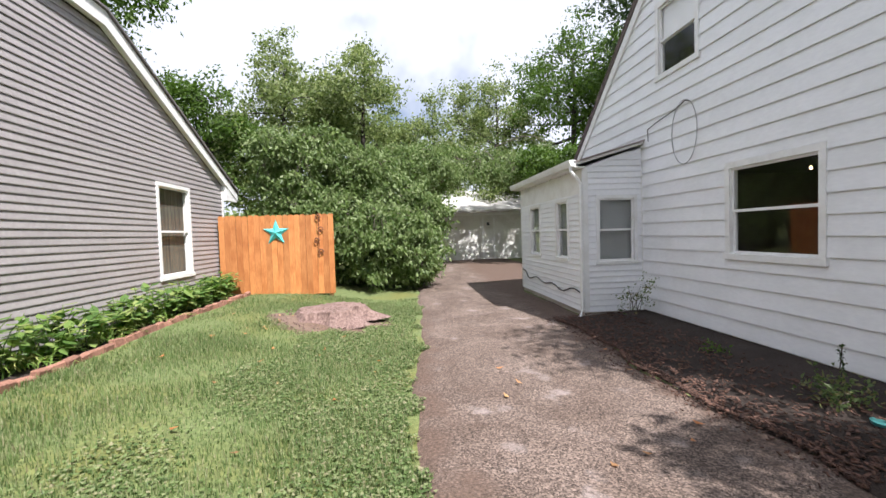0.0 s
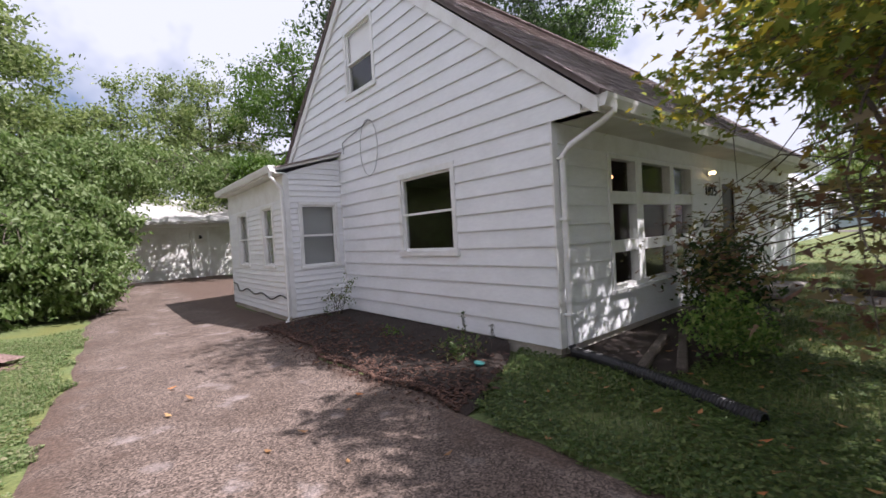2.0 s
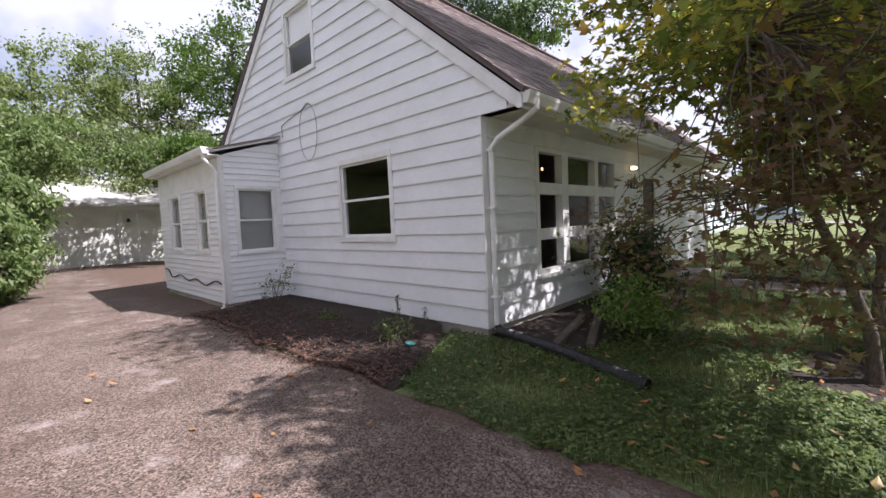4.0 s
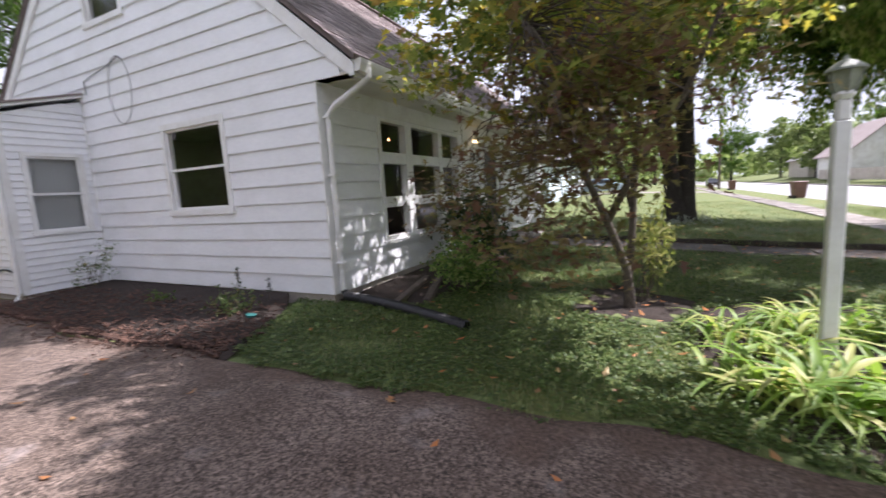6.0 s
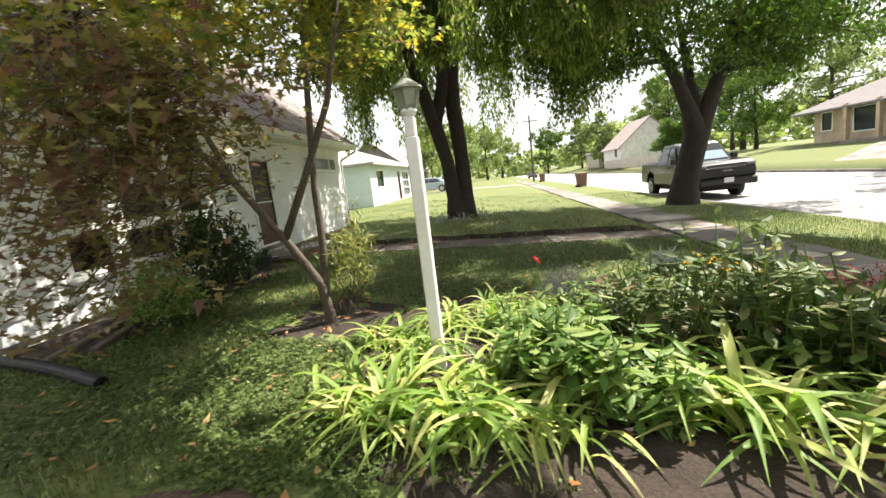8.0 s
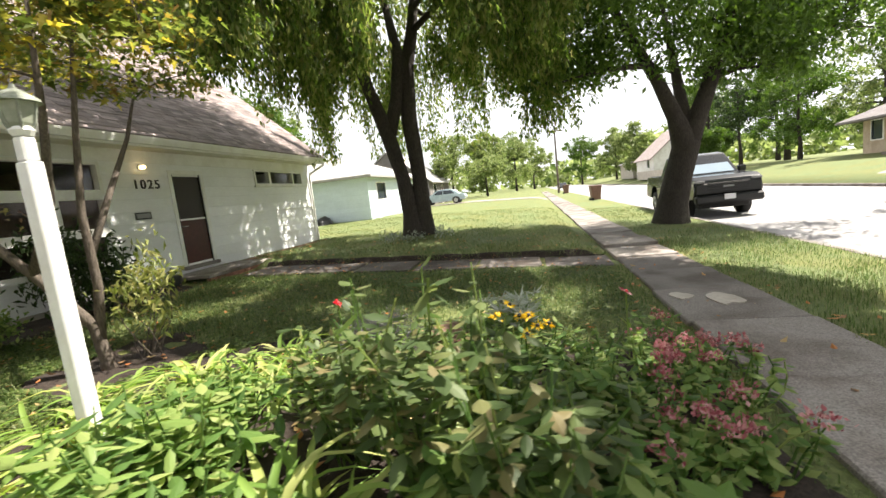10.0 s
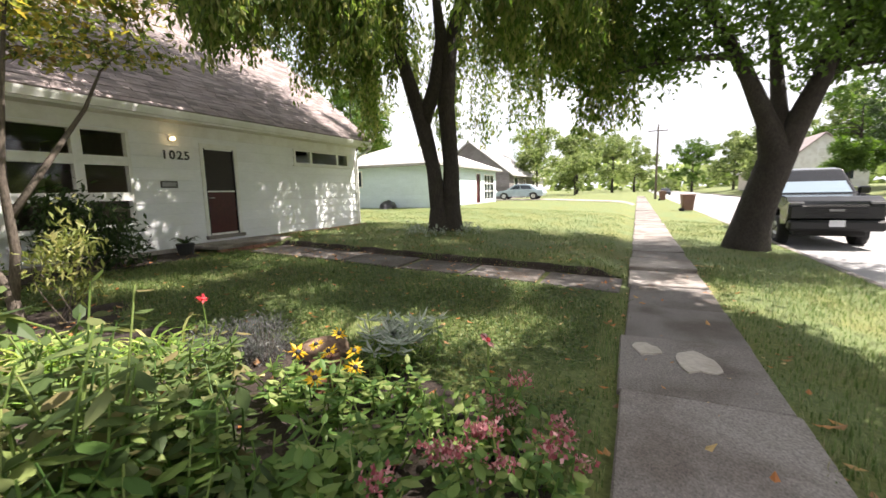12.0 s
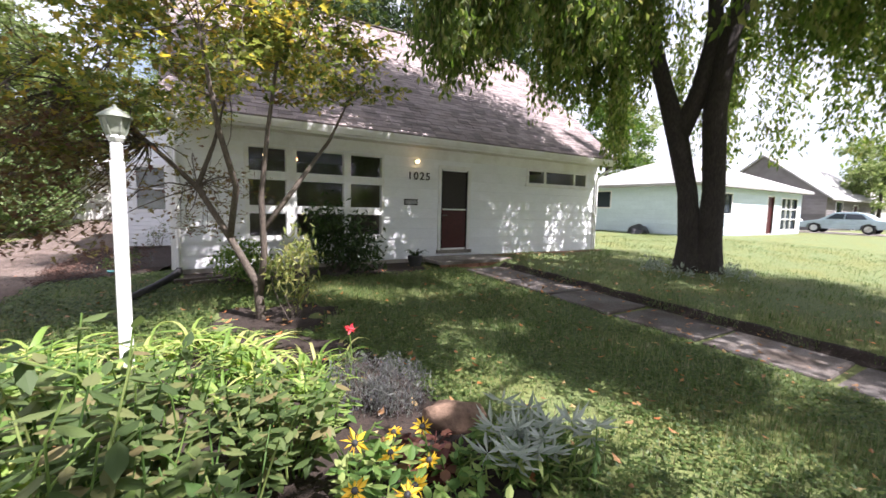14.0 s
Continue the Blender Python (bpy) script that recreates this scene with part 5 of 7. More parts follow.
# the small maple in front of the house
mx_, my_ = 0.95, -3.40
mb = gz(mx_, my_)
m1 = ([(0, 0, -0.15), (0.0, 0.0, 0.1), (-0.03, 0.03, 0.45), (-0.30, 0.20, 1.0), (-0.62, 0.42, 1.6), (-1.1, 0.6, 2.1), (-1.7, 0.65, 2.6)], [0.08, 0.06, 0.05, 0.04, 0.033, 0.025, 0.013])
m2 = ([(-0.01, 0.01, 0.3), (0.05, -0.02, 0.8), (0.02, -0.05, 1.5), (0.10, -0.1, 2.3), (0.25, -0.15, 3.4)], [0.046, 0.04, 0.034, 0.025, 0.011])
m3 = ([(-0.30, 0.20, 1.0), (-0.25, -0.1, 1.6), (-0.45, -0.5, 2.2), (-0.6, -0.8, 3.0)], [0.04, 0.035, 0.028, 0.012])
m4 = ([(0.04, -0.03, 1.1), (0.5, 0.15, 1.7), (0.95, 0.3, 2.3), (1.3, 0.4, 3.0)], [0.036, 0.03, 0.022, 0.01])
m5 = ([(-0.62, 0.42, 1.6), (-0.4, 0.8, 2.2), (-0.2, 1.1, 3.0)], [0.03, 0.024, 0.01])
MG = [(1.0, 1.5, 3.65, 0.9, 0.8, 0.55), (-0.3, 0.0, 3.6, 1.7, 1.4, 0.8), (-1.5, 0.5, 3.0, 1.2, 1.1, 0.8), (-2.0, 0.5, 2.4, 0.9, 0.9, 0.6), (0.6, 0.0, 3.2, 1.2, 1.1, 0.7), (-0.6, -0.9, 3.0, 1.1, 0.8, 0.6), (-1.0, 1.3, 3.1, 1.15, 0.8, 0.6), (-0.9, 1.5, 2.7, 0.8, 0.7, 0.45)]
maple = tree("maple_tree", (mx_, my_, mb), [m1, m2, m3, m4, m5], MG, 290, 38, 0.20, 0.10, MAPLEGOLD, "small maple with green-gold upper and dull red lower leaves", 21, bark=THINBARK, limbs=26, lobed=True, droop=0.9, twig=0.006)
MR = [(-2.4, 0.3, 1.4, 0.5, 0.45, 0.6), (-2.0, 0.25, 1.6, 0.75, 0.6, 0.5), (-1.6, 0.35, 1.95, 0.7, 0.6, 0.45), (-2.2, -0.1, 1.9, 0.65, 0.6, 0.45), (-2.15, 0.55, 1.15, 0.45, 0.4, 0.35), (-1.9, 0.3, 0.95, 0.4, 0.4, 0.25), (-0.6, 1.9, 1.3, 0.5, 0.4, 0.42), (-0.3, 1.6, 1.65, 0.5, 0.4, 0.3)]
rg = np.random.default_rng(31)
C = in_blobs(MR, 128, rg)
g, tw = Geo(), Geo()
lobed_cloud(g, np.repeat(C, 31, 0) + rg.normal(size=(128 * 31, 3)) * np.array([0.22, 0.22, 0.045]), 0.08, 0.5, rng=rg)
part("lower_leaves", g, MAPLERED, maple, "dull red-brown maple leaves")
src = np.array([p for s in (m1, m2, m3, m5) for p in s[0][2:]])
for c in C:
    j = src[np.argmin(np.linalg.norm(src - c, axis=1))]
    tw.tube(bend(j, c, 5, 0.1, rg), np.linspace(0.009, 0.003, 5), 4, False)
part("twig_work", tw, THINBARK, maple)["kind"] = "stuff"


# shrubs by the wall
def shrub(name, x, y, blobs, clusters, per, leaf, mat, label, seed, aspect=0.45, droop=0.0, spread=0.12, stems=9, category="shrub", group=""):
    rg = np.random.default_rng(seed)
    t = thing(name, x, y, gz(x, y), label, category, group)
    C = in_blobs(blobs, clusters, rg, 0.3)
    w = Geo()
    for c in C[:max(stems, clusters // 3)]:
        w.tube(bend((rg.normal() * 0.06, rg.normal() * 0.06, -0.03), c, 5, 0.05, rg), np.linspace(0.007, 0.003, 5), 5, False)
    part("stem_clump", w, THINBARK, t)["kind"] = "stuff"
    g = Geo()
    leaf_cloud(g, np.repeat(C, per, 0) + rg.normal(size=(clusters * per, 3)) * spread, leaf, droop, aspect, rng=rg)
    part("foliage", g, mat, t)["kind"] = "stuff"
    return t


shrub("rhododendron", 2.75, -0.85, [(0, 0, 0.68, 0.7, 0.5, 0.58), (-0.25, 0, 1.1, 0.45, 0.38, 0.4), (0.45, 0.05, 0.45, 0.5, 0.42, 0.4)], 120, 18, 0.13, DARKGREEN, "dark evergreen shrub below the picture window", 41, 0.34, 0.4)
shrub("azalea", 1.05, -1.35, [(0, 0, 0.36, 0.48, 0.40, 0.32)], 75, 24, 0.07, BROAD, "small bright green shrub below the window", 42, 0.5, -0.3, 0.07)
t = shrub("young_maple", 1.27, -3.55, [(0, 0, 0.62, 0.28, 0.26, 0.42), (0.1, -0.1, 0.95, 0.16, 0.16, 0.2)], 30, 16, 0.10, PALEGOLD, "slender pale yellow-green sapling beside the maple", 43, 0.3, 0.8, 0.08)
shrub("bed_shrub", -0.42, 4.85, [(0, 0, 0.35, 0.34, 0.28, 0.3), (0.15, -0.15, 0.62, 0.14, 0.14, 0.2)], 26, 10, 0.055, BLUELEAF, "sparse leafy shrub in the porch corner", 44, 0.5, 0, 0.05)
shrub("bed_shrub", -0.85, 0.85, [(0, 0, 0.2, 0.28, 0.26, 0.17)], 26, 14, 0.055, BLUELEAF, "low straggling shrub in the mulch bed", 45, 0.5, 0, 0.05)
shrub("bed_shrub", -0.75, 2.4, [(0, 0, 0.13, 0.16, 0.16, 0.1)], 9, 10, 0.05, GREEN, "tiny seedling plant in the mulch", 46, 0.5, 0, 0.04)
for i, (x, y, h) in enumerate([(-0.62, 1.0, 0.55), (-0.38, 0.75, 0.36)]):
    t = thing("flower_spike", x, y, gz(x, y), "dark upright seed spike in the mulch bed", "plant", "seed spikes")
    g = Geo()
    g.tube([(0, 0, 0), (0.01, 0.01, h * 0.5), (0.03, 0.0, h)], 0.005, 5)
    part("stem", g, THINBARK, t)
    P = np.stack([np.full(60, 0.022) + rnd.normal(size=60) * 0.014, rnd.normal(size=60) * 0.014, rnd.uniform(h * 0.55, h, 60)], -1)
    part("seed_head", leaf_cloud(Geo(), P, 0.03, -0.3, 0.6), GREYHERB if i else DARKGREEN, t)


def blades(name, x, y, n, length, spread, mat, label, seed, width=0.022, category="plant", group="", arch=1.0, squash=(1, 1)):
    """A clump of strap leaves that rise and arch over."""
    rg = np.random.default_rng(seed)
    t = thing(name, x, y, gz(x, y), label, category, group)
    g = Geo()
    for k in range(n):
        a = rg.uniform(0, 6.2832)
        out = np.array([math.cos(a), math.sin(a), 0])
        side = np.array([-out[1], out[0], 0])
        b = np.array([rg.normal() * spread * squash[0], rg.normal() * spread * squash[1], 0.0])
        L, lift, w = length * rg.uniform(0.55, 1.15), rg.uniform(0.45, 1.25), width * rg.uniform(0.7, 1.2)
        s = np.linspace(0, 1, 6)
        r = L * (0.25 * s + 0.62 * s ** 1.8 * arch)
        z = L * lift * (s * 0.95 - 0.72 * arch * s ** 2.4)
        z = np.maximum(z, 0.015)
        wd = w * np.array([0.6, 1, 1, 0.85, 0.55, 0.05])
        c = b + out * r[:, None] + np.array([0, 0, 1]) * z[:, None]
        l, rr = c + side * wd[:, None] + np.array([0, 0, 0.35]) * wd[:, None], c - side * wd[:, None] + np.array([0, 0, 0.35]) * wd[:, None]
        v = np.stack([l, c, rr], 1).reshape(-1, 3)
        f = [q for i in range(5) for q in ((3 * i, 3 * i + 3, 3 * i + 4, 3 * i + 1), (3 * i + 1, 3 * i + 4, 3 * i + 5, 3 * i + 2))]
        g.add(v, f)
    part("blade_clump", g, mat, t)["kind"] = "stuff"
    return t


def strap_mesh(seed):
    """One arching strap leaf along +x, of unit length."""
    rg = np.random.default_rng(seed)
    s = np.linspace(0, 1, 7)
    lift = rg.uniform(0.55, 1.2)
    r, z = 0.25 * s + 0.62 * s ** 1.8, np.maximum(lift * (s * 0.95 - 0.72 * s ** 2.4), 0.02)
    wd = 0.034 * np.array([0.6, 1, 1.05, 1, 0.8, 0.5, 0.04])
    bowed = 0.05 * rg.normal() * s ** 2
    v = []
    for i in range(7):
        v += [(r[i], bowed[i] + wd[i], z[i] + wd[i] * 0.4), (r[i], bowed[i], z[i]), (r[i], bowed[i] - wd[i], z[i] + wd[i] * 0.4)]
    return Geo().add(v, [q for i in range(6) for q in ((3 * i, 3 * i + 3, 3 * i + 4, 3 * i + 1), (3 * i + 1, 3 * i + 4, 3 * i + 5, 3 * i + 2))]).mesh("strap_leaf", LILY, True)


STRAPS = [strap_mesh(k) for k in range(12)]


def lily_clump(x, y, n, length, seed, label, group):
    """A daylily clump whose strap leaves are single parts."""
    rg = np.random.default_rng(seed)
    t = thing("daylily", x, y, gz(x, y), label, "plant", group)
    for k in range(n):
        b = new("strap_leaf", STRAPS[k % 12])
        b.parent = t
        L_ = length * rg.uniform(0.6, 1.2)
        b.matrix_basis = pose(rg.normal() * 0.12, rg.normal() * 0.12, 0.0, rg.uniform(-12, 12), rg.uniform(-14, 8), rg.uniform(0, 360)) @ Matrix.Diagonal((L_, L_ * rg.uniform(0.7, 1.15), L_ * rg.uniform(0.8, 1.15), 1))
    return t


def broad_plant(name, x, y, h, rad, stems, leaf, mat, label, seed, per=13, aspect=0.42, category="plant", group=""):
    """Upright leafy stems with broad leaves standing out from them."""
    rg = np.random.default_rng(seed)
    t = thing(name, x, y, gz(x, y), label, category, group)
    w, g = Geo(), Geo()
    tops = []
    for k in range(stems):
        a, r = rg.uniform(0, 6.28), rad * math.sqrt(rg.random())
        p = bend((r * 0.35 * math.cos(a), r * 0.35 * math.sin(a), -0.02), (r * math.cos(a), r * math.sin(a), h * rg.uniform(0.65, 1.1)), 5, 0.0, rg)
        w.tube(p, np.linspace(0.007, 0.004, 5), 5, False)
        q = rg.uniform(0.25, 1.0, per)
        P = np.stack([np.interp(q, np.linspace(0, 1, 5), p[:, i]) for i in range(3)], -1)
        an = rg.uniform(0, 6.28, per)
        spin = np.stack([np.cos(an), np.sin(an), rg.uniform(-0.15, 0.5, per)], -1) * 1.6
        leaf_cloud(g, P, leaf, 0.1, aspect, spin, 0.8, rg, True)
        tops.append(p[-1])
    part("stem_clump", w, BROAD if mat is not BURGUNDY else BURGUNDY, t)["kind"] = "stuff"
    part("foliage", g, mat, t)["kind"] = "stuff"
    return t, tops


def daisy(parent, p, r, petal_mat, core_mat, seed, petals=11):
    rg = np.random.default_rng(seed)
    n = petals
    a = np.arange(n) * 6.2832 / n
    tilt = unit(np.array([rg.normal() * 0.4, -0.5 + rg.normal() * 0.4, 1.0]))
    u = unit(np.cross(tilt, [0.3, 0.9, 0.1]))
    w = np.cross(tilt, u)
    spin = np.cos(a)[:, None] * u + np.sin(a)[:, None] * w
    g = leaf_cloud(Geo(), np.repeat(np.array(p)[None], n, 0) + spin * r * 0.2, r * 1.0, 0, 0.42, spin * 8, 0.0, rg)
    part("petals", g, petal_mat, parent)
    c = Geo().tube([np.array(p) - tilt * 0.004, np.array(p) + tilt * r * 0.22, np.array(p) + tilt * r * 0.34], [r * 0.3, r * 0.28, r * 0.1], 8)
    part("flower_centre", c, core_mat, parent)


# garden bed between driveway, sidewalk and lawn
V, F = sheet(np.arange(-2.0, 2.15, 0.15), np.arange(-8.75, -3.75, 0.15), lambda X, Y: ground(X, Y) + 0.03 + 0.015 * np.sin(X * 9) * np.sin(Y * 8) - 0.10 * ease(0.75, 1.0, np.abs((X - 0.02) / 2.0) ** 3 + np.abs((Y + 6.3) / 2.5) ** 3 + 0.1 * np.sin(Y * 7) * np.sin(X * 5)))
solid("garden_bed", Geo().add(V, F), SOIL, "dark planted soil bed beside the driveway", "garden bed", "structure", True)
i = 0
for x, y, n, L in [(-1.0, -4.55, 95, 0.62), (-1.05, -5.0, 90, 0.62), (-0.75, -4.25, 60, 0.5), (-0.6, -5.1, 70, 0.6), (-0.15, -4.55, 55, 0.5), (-1.05, -6.55, 80, 0.66), (-1.1, -7.1, 70, 0.6), (-0.7, -6.3, 50, 0.6), (0.55, -4.75, 80, 0.5), (0.2, -4.25, 60, 0.45), (0.75, -5.2, 70, 0.45), (0.95, -5.65, 60, 0.4), (0.45, -5.55, 60, 0.42), (1.15, -5.15, 50, 0.36), (-1.15, -5.5, 60, 0.55)]:
    lily_clump(x, y, int(n * 0.85), L * 1.08, 60 + i, "clump of arching green and yellowing strap leaves", "daylilies")
    i += 1
for x, y, h, r, n, lf in [(-0.8, -5.75, 0.62, 0.40, 34, 0.15), (-0.5, -5.5, 0.55, 0.34, 26, 0.14), (-1.05, -6.05, 0.45, 0.26, 18, 0.13)]:
    broad_plant("peony", x, y, h, r, n, lf, BROAD, "bushy peony with broad bright green leaves", 80 + i, 15, 0.36, group="peonies")
    i += 1
for x, y, h, r, n, lf in [(-0.35, -6.95, 1.0, 0.42, 30, 0.12), (-0.1, -6.4, 0.75, 0.42, 30, 0.11), (0.25, -7.0, 0.55, 0.40, 30, 0.11), (0.6, -6.5, 0.5, 0.36, 26, 0.10), (-0.65, -7.4, 0.85, 0.36, 26, 0.11), (-0.2, -7.55, 0.45, 0.34, 22, 0.10), (0.55, -5.95, 0.42, 0.3, 20, 0.10)]:
    broad_plant("coneflower_plant", x, y, h, r, n, lf, BLUELEAF, "leafy perennial with dull green browning leaves", 100 + i, 15, 0.5, group="leafy perennials")
    i += 1
for x, y, h, r, n, lf in [(0.75, -7.75, 0.36, 0.26, 16, 0.10), (0.35, -7.55, 0.42, 0.3, 18, 0.11), (1.3, -7.45, 0.30, 0.28, 16, 0.09), (1.45, -7.0, 0.28, 0.22, 12, 0.08), (0.25, -7.9, 0.38, 0.28, 18, 0.10), (0.95, -6.9, 0.36, 0.26, 14, 0.09), (-0.45, -7.95, 0.4, 0.28, 16, 0.10), (0.9, -6.2, 0.36, 0.28, 16, 0.09), (-0.2, -5.7, 0.5, 0.34, 22, 0.11), (0.3, -5.4, 0.4, 0.32, 18, 0.09), (1.2, -7.85, 0.26, 0.24, 12, 0.08), (-0.9, -7.6, 0.5, 0.34, 24, 0.13), (-0.5, -7.2, 0.62, 0.34, 24, 0.13), (0.0, -7.2, 0.55, 0.34, 24, 0.12)]:
    broad_plant("garden_perennial", x, y, h, r, n, lf, BROAD, "low green leafy perennial in the flower bed", 230 + i, 13, 0.45, group="bed perennials")
    i += 1
t, tops = broad_plant("susan_plant", 0.9, -7.3, 0.42, 0.26, 14, 0.10, BROAD, "yellow black-eyed flowers above green leaves", 131, 12, 0.4)
for k, p in enumerate([(0.0, 0.0, 0.52), (0.10, 0.18, 0.50), (-0.12, 0.12, 0.54), (0.16, -0.06, 0.47), (-0.02, -0.2, 0.46), (-0.18, -0.05, 0.44), (0.2, 0.08, 0.55), (0.06, -0.12, 0.42)]):
    daisy(t, p, 0.05, YELLOWPETAL, POT, 140 + k)
for k, (x, y, h) in enumerate([(0.55, -8.35, 0.40), (0.22, -8.40, 0.38), (-0.05, -8.45, 0.36), (0.05, -8.05, 0.40), (0.80, -8.15, 0.42), (-0.25, -8.1, 0.38), (1.0, -8.5, 0.28), (0.62, -8.62, 0.42), (1.1, -8.3, 0.42)]):
    t, tops = broad_plant("sedum", x, y, h, 0.20, 13, 0.075, BROAD, "pink-flowering plant beside the sidewalk", 150 + k, 12, 0.6, group="pink flowers")
    g = Geo()
    rg = np.random.default_rng(170 + k)
    for p in tops[:3]:
        leaf_cloud(g, np.array(p)[None] + rg.normal(size=(64, 3)) * np.array([0.034, 0.034, 0.018]), 0.028, -0.8, 0.7, rng=rg)
    part("blossoms", g, PINKPETAL, t)
t = thing("zinnia", 1.36, -8.12, gz(1.36, -8.12), "single pink flower on a tall stem", "plant")
part("stem", Geo().tube([(0, 0, 0), (0.01, 0, 0.3), (0, 0, 0.56)], 0.006, 6), BROAD, t)
part("leaves", leaf_cloud(Geo(), np.stack([np.zeros(8), np.zeros(8), np.linspace(0.08, 0.45, 8)], -1), 0.10, 0, 0.4), BROAD, t)
daisy(t, (0, 0, 0.57), 0.05, PINKPETAL, REDPETAL, 180, 16)
t = thing("rose", 1.28, -5.68, gz(1.28, -5.68), "single red bloom on a leafy stem", "plant")
part("stem", Geo().tube([(0, 0, 0), (0.02, 0, 0.3), (0, 0, 0.52)], 0.006, 6), BROAD, t)
part("leaves", leaf_cloud(Geo(), np.stack([rnd.normal(size=26) * 0.06, rnd.normal(size=26) * 0.06, rnd.uniform(0.08, 0.45, 26)], -1), 0.08, 0, 0.5), BLUELEAF, t)
daisy(t, (0, 0, 0.53), 0.042, REDPETAL, REDPETAL, 181, 18)
for k, (x, y, r) in enumerate([(1.3, -5.9, 0.3), (1.55, -6.05, 0.26)]):
    rg = np.random.default_rng(190 + k)
    t = thing("lavender", x, y, gz(x, y), "grey-green fine-leaved herb mound", "plant", "herb mounds")
    C = in_blobs([(0, 0, 0.14, r, r, 0.2)], 120, rg, 0.5)
    w = Geo()
    for c in C[:50]:
        w.tube([(c[0] * 0.2, c[1] * 0.2, 0), tuple(c)], [0.004, 0.002], 4, False)
    part("stem_clump", w, THINBARK, t)["kind"] = "stuff"
    part("foliage", leaf_cloud(Geo(), np.repeat(C, 16, 0) + rg.normal(size=(1920, 3)) * 0.035, 0.045, -1.0, 0.16, rng=rg), GREYHERB, t)["kind"] = "stuff"
for k, (x, y, h) in enumerate([(1.75, -7.15, 0.36), (2.0, -7.25, 0.34)]):
    t, tops = broad_plant("artemisia", x, y, h, 0.24, 16, 0.12, BROAD, "plant with silvery narrow leaves at the top", 200 + k, 12, 0.2, group="silver-leaved plants")
    rg = np.random.default_rng(210 + k)
    g = Geo()
    for p in tops:
        an = rg.uniform(0, 6.28, 11)
        leaf_cloud(g, np.repeat(np.array(p)[None], 11, 0), 0.14, 0, 0.17, np.stack([np.cos(an), np.sin(an), rg.uniform(0, 0.6, 11)], -1) * 2, 0.8, rg)
    part("silver_leaves", g, SILVER, t)
broad_plant("heuchera", 1.35, -6.85, 0.16, 0.22, 26, 0.09, BURGUNDY, "low burgundy-leaved plant beside the stone", 220, 7, 0.8)
rock = Geo()
bm = bmesh.new()
bmesh.ops.create_icosphere(bm, subdivisions=3, radius=1.0)
for q in bm.verts:
    k = 1 + 0.28 * noise.noise(q.co * 1.7) + 0.08 * noise.noise(q.co * 5)
    q.co = Vector((q.co.x * 0.24 * k, q.co.y * 0.16 * k, max(-0.05, q.co.z * 0.13 * k)))
rock.bm(bm)
ob = solid("garden_stone", rock, ROCK, "rounded brown stone among the flowers", "stone", smooth=True)
ob.matrix_world = pose(1.8, -6.5, gz(1.8, -6.5) + 0.05, 0, 6, -25)

# neighbour's bed with brick edging
i = 0
y = -0.5
edge = thing("brick_edging", -8.62, 4, 0.3, "row of old bricks edging the bed", "edging", kind="structure")
EB = [Geo().box(-0.045, 0.045, -0.1, 0.1, -0.12, 0.09, 0.012).mesh("brick", BRICK) for _ in range(1)]
while y < 8.5:
    b = new("brick", EB[0])
    b.parent = edge
    x = -8.60 + 0.05 * math.sin(y * 0.9)
    b.matrix_basis = pose(x + 8.62, y - 4, gz(x, y) - 0.3 + random.uniform(-0.02, 0.02), random.uniform(-6, 6), random.uniform(-12, 12), random.uniform(-5, 5))
    y += 0.215
V, F = sheet(np.arange(-9.36, -8.6, 0.12), np.arange(-2, 8.6, 0.3), lambda X, Y: ground(X, Y) + 0.04)
solid("neighbour_bed", Geo().add(V, F), SOIL, "dark soil bed below the grey siding", "garden bed", "structure", True)
y = 0.2
while y < 8.3:
    k = 300 + i
    if i % 3 == 0 and y < 6:
        blades("daylily", -8.98, y, 55, 0.55, 0.12, LILY, "clump of narrow strap leaves below the grey siding", k, 0.012, group="bed plants")
    else:
        broad_plant("hosta", -8.95, y, 0.52 + 0.16 * random.random(), 0.36, 19, 0.18, BROAD, "leafy bright green bed plant below the grey siding", k, 9, 0.55, group="bed plants")
    y += 0.40
    i += 1

# trees and shrub wall behind the fence and along the back
shrubbery = [(-6.2, 11.2, [(0, 0, 1.6, 1.5, 1.3, 1.7), (0.9, -1.2, 1.3, 0.9, 0.9, 1.4)]), (-4.6, 11.6, [(0, 0, 1.8, 1.1, 1.2, 1.9), (0.2, -1.3, 1.2, 0.7, 0.7, 1.2)]), (-5.4, 12.8, [(0, 0, 3.2, 1.6, 1.5, 1.6)]), (-4.6, 14.8, [(0, 0, 2.6, 1.2, 1.6, 2.4), (0.6, -0.3, 4.2, 1.6, 1.6, 1.0)]), (-7.9, 11.6, [(0, 0, 3.3, 1.6, 1.2, 1.5)])]
for k, (x, y, bl) in enumerate(shrubbery):
    tree("overgrown_shrub", (x, y, gz(x, y)), [straight(bl[0][2] + 0.4, 0.08, (0.1, 0.1), 5, k)], bl + [(0.5, -0.9, bl[0][2] * 0.6, 0.9, 0.8, 0.9), (-0.6, -0.7, bl[0][2] * 1.25, 0.8, 0.8, 0.6), (0.9, 0.3, bl[0][2] * 1.3, 0.8, 0.8, 0.7)], 280, 54, 0.17, 0.165, VINEGREEN, "dense overgrown arching shrub beside the driveway", 400 + k, bark=THINBARK, limbs=24, droop=0.9, category="shrub", group="overgrown shrubs")


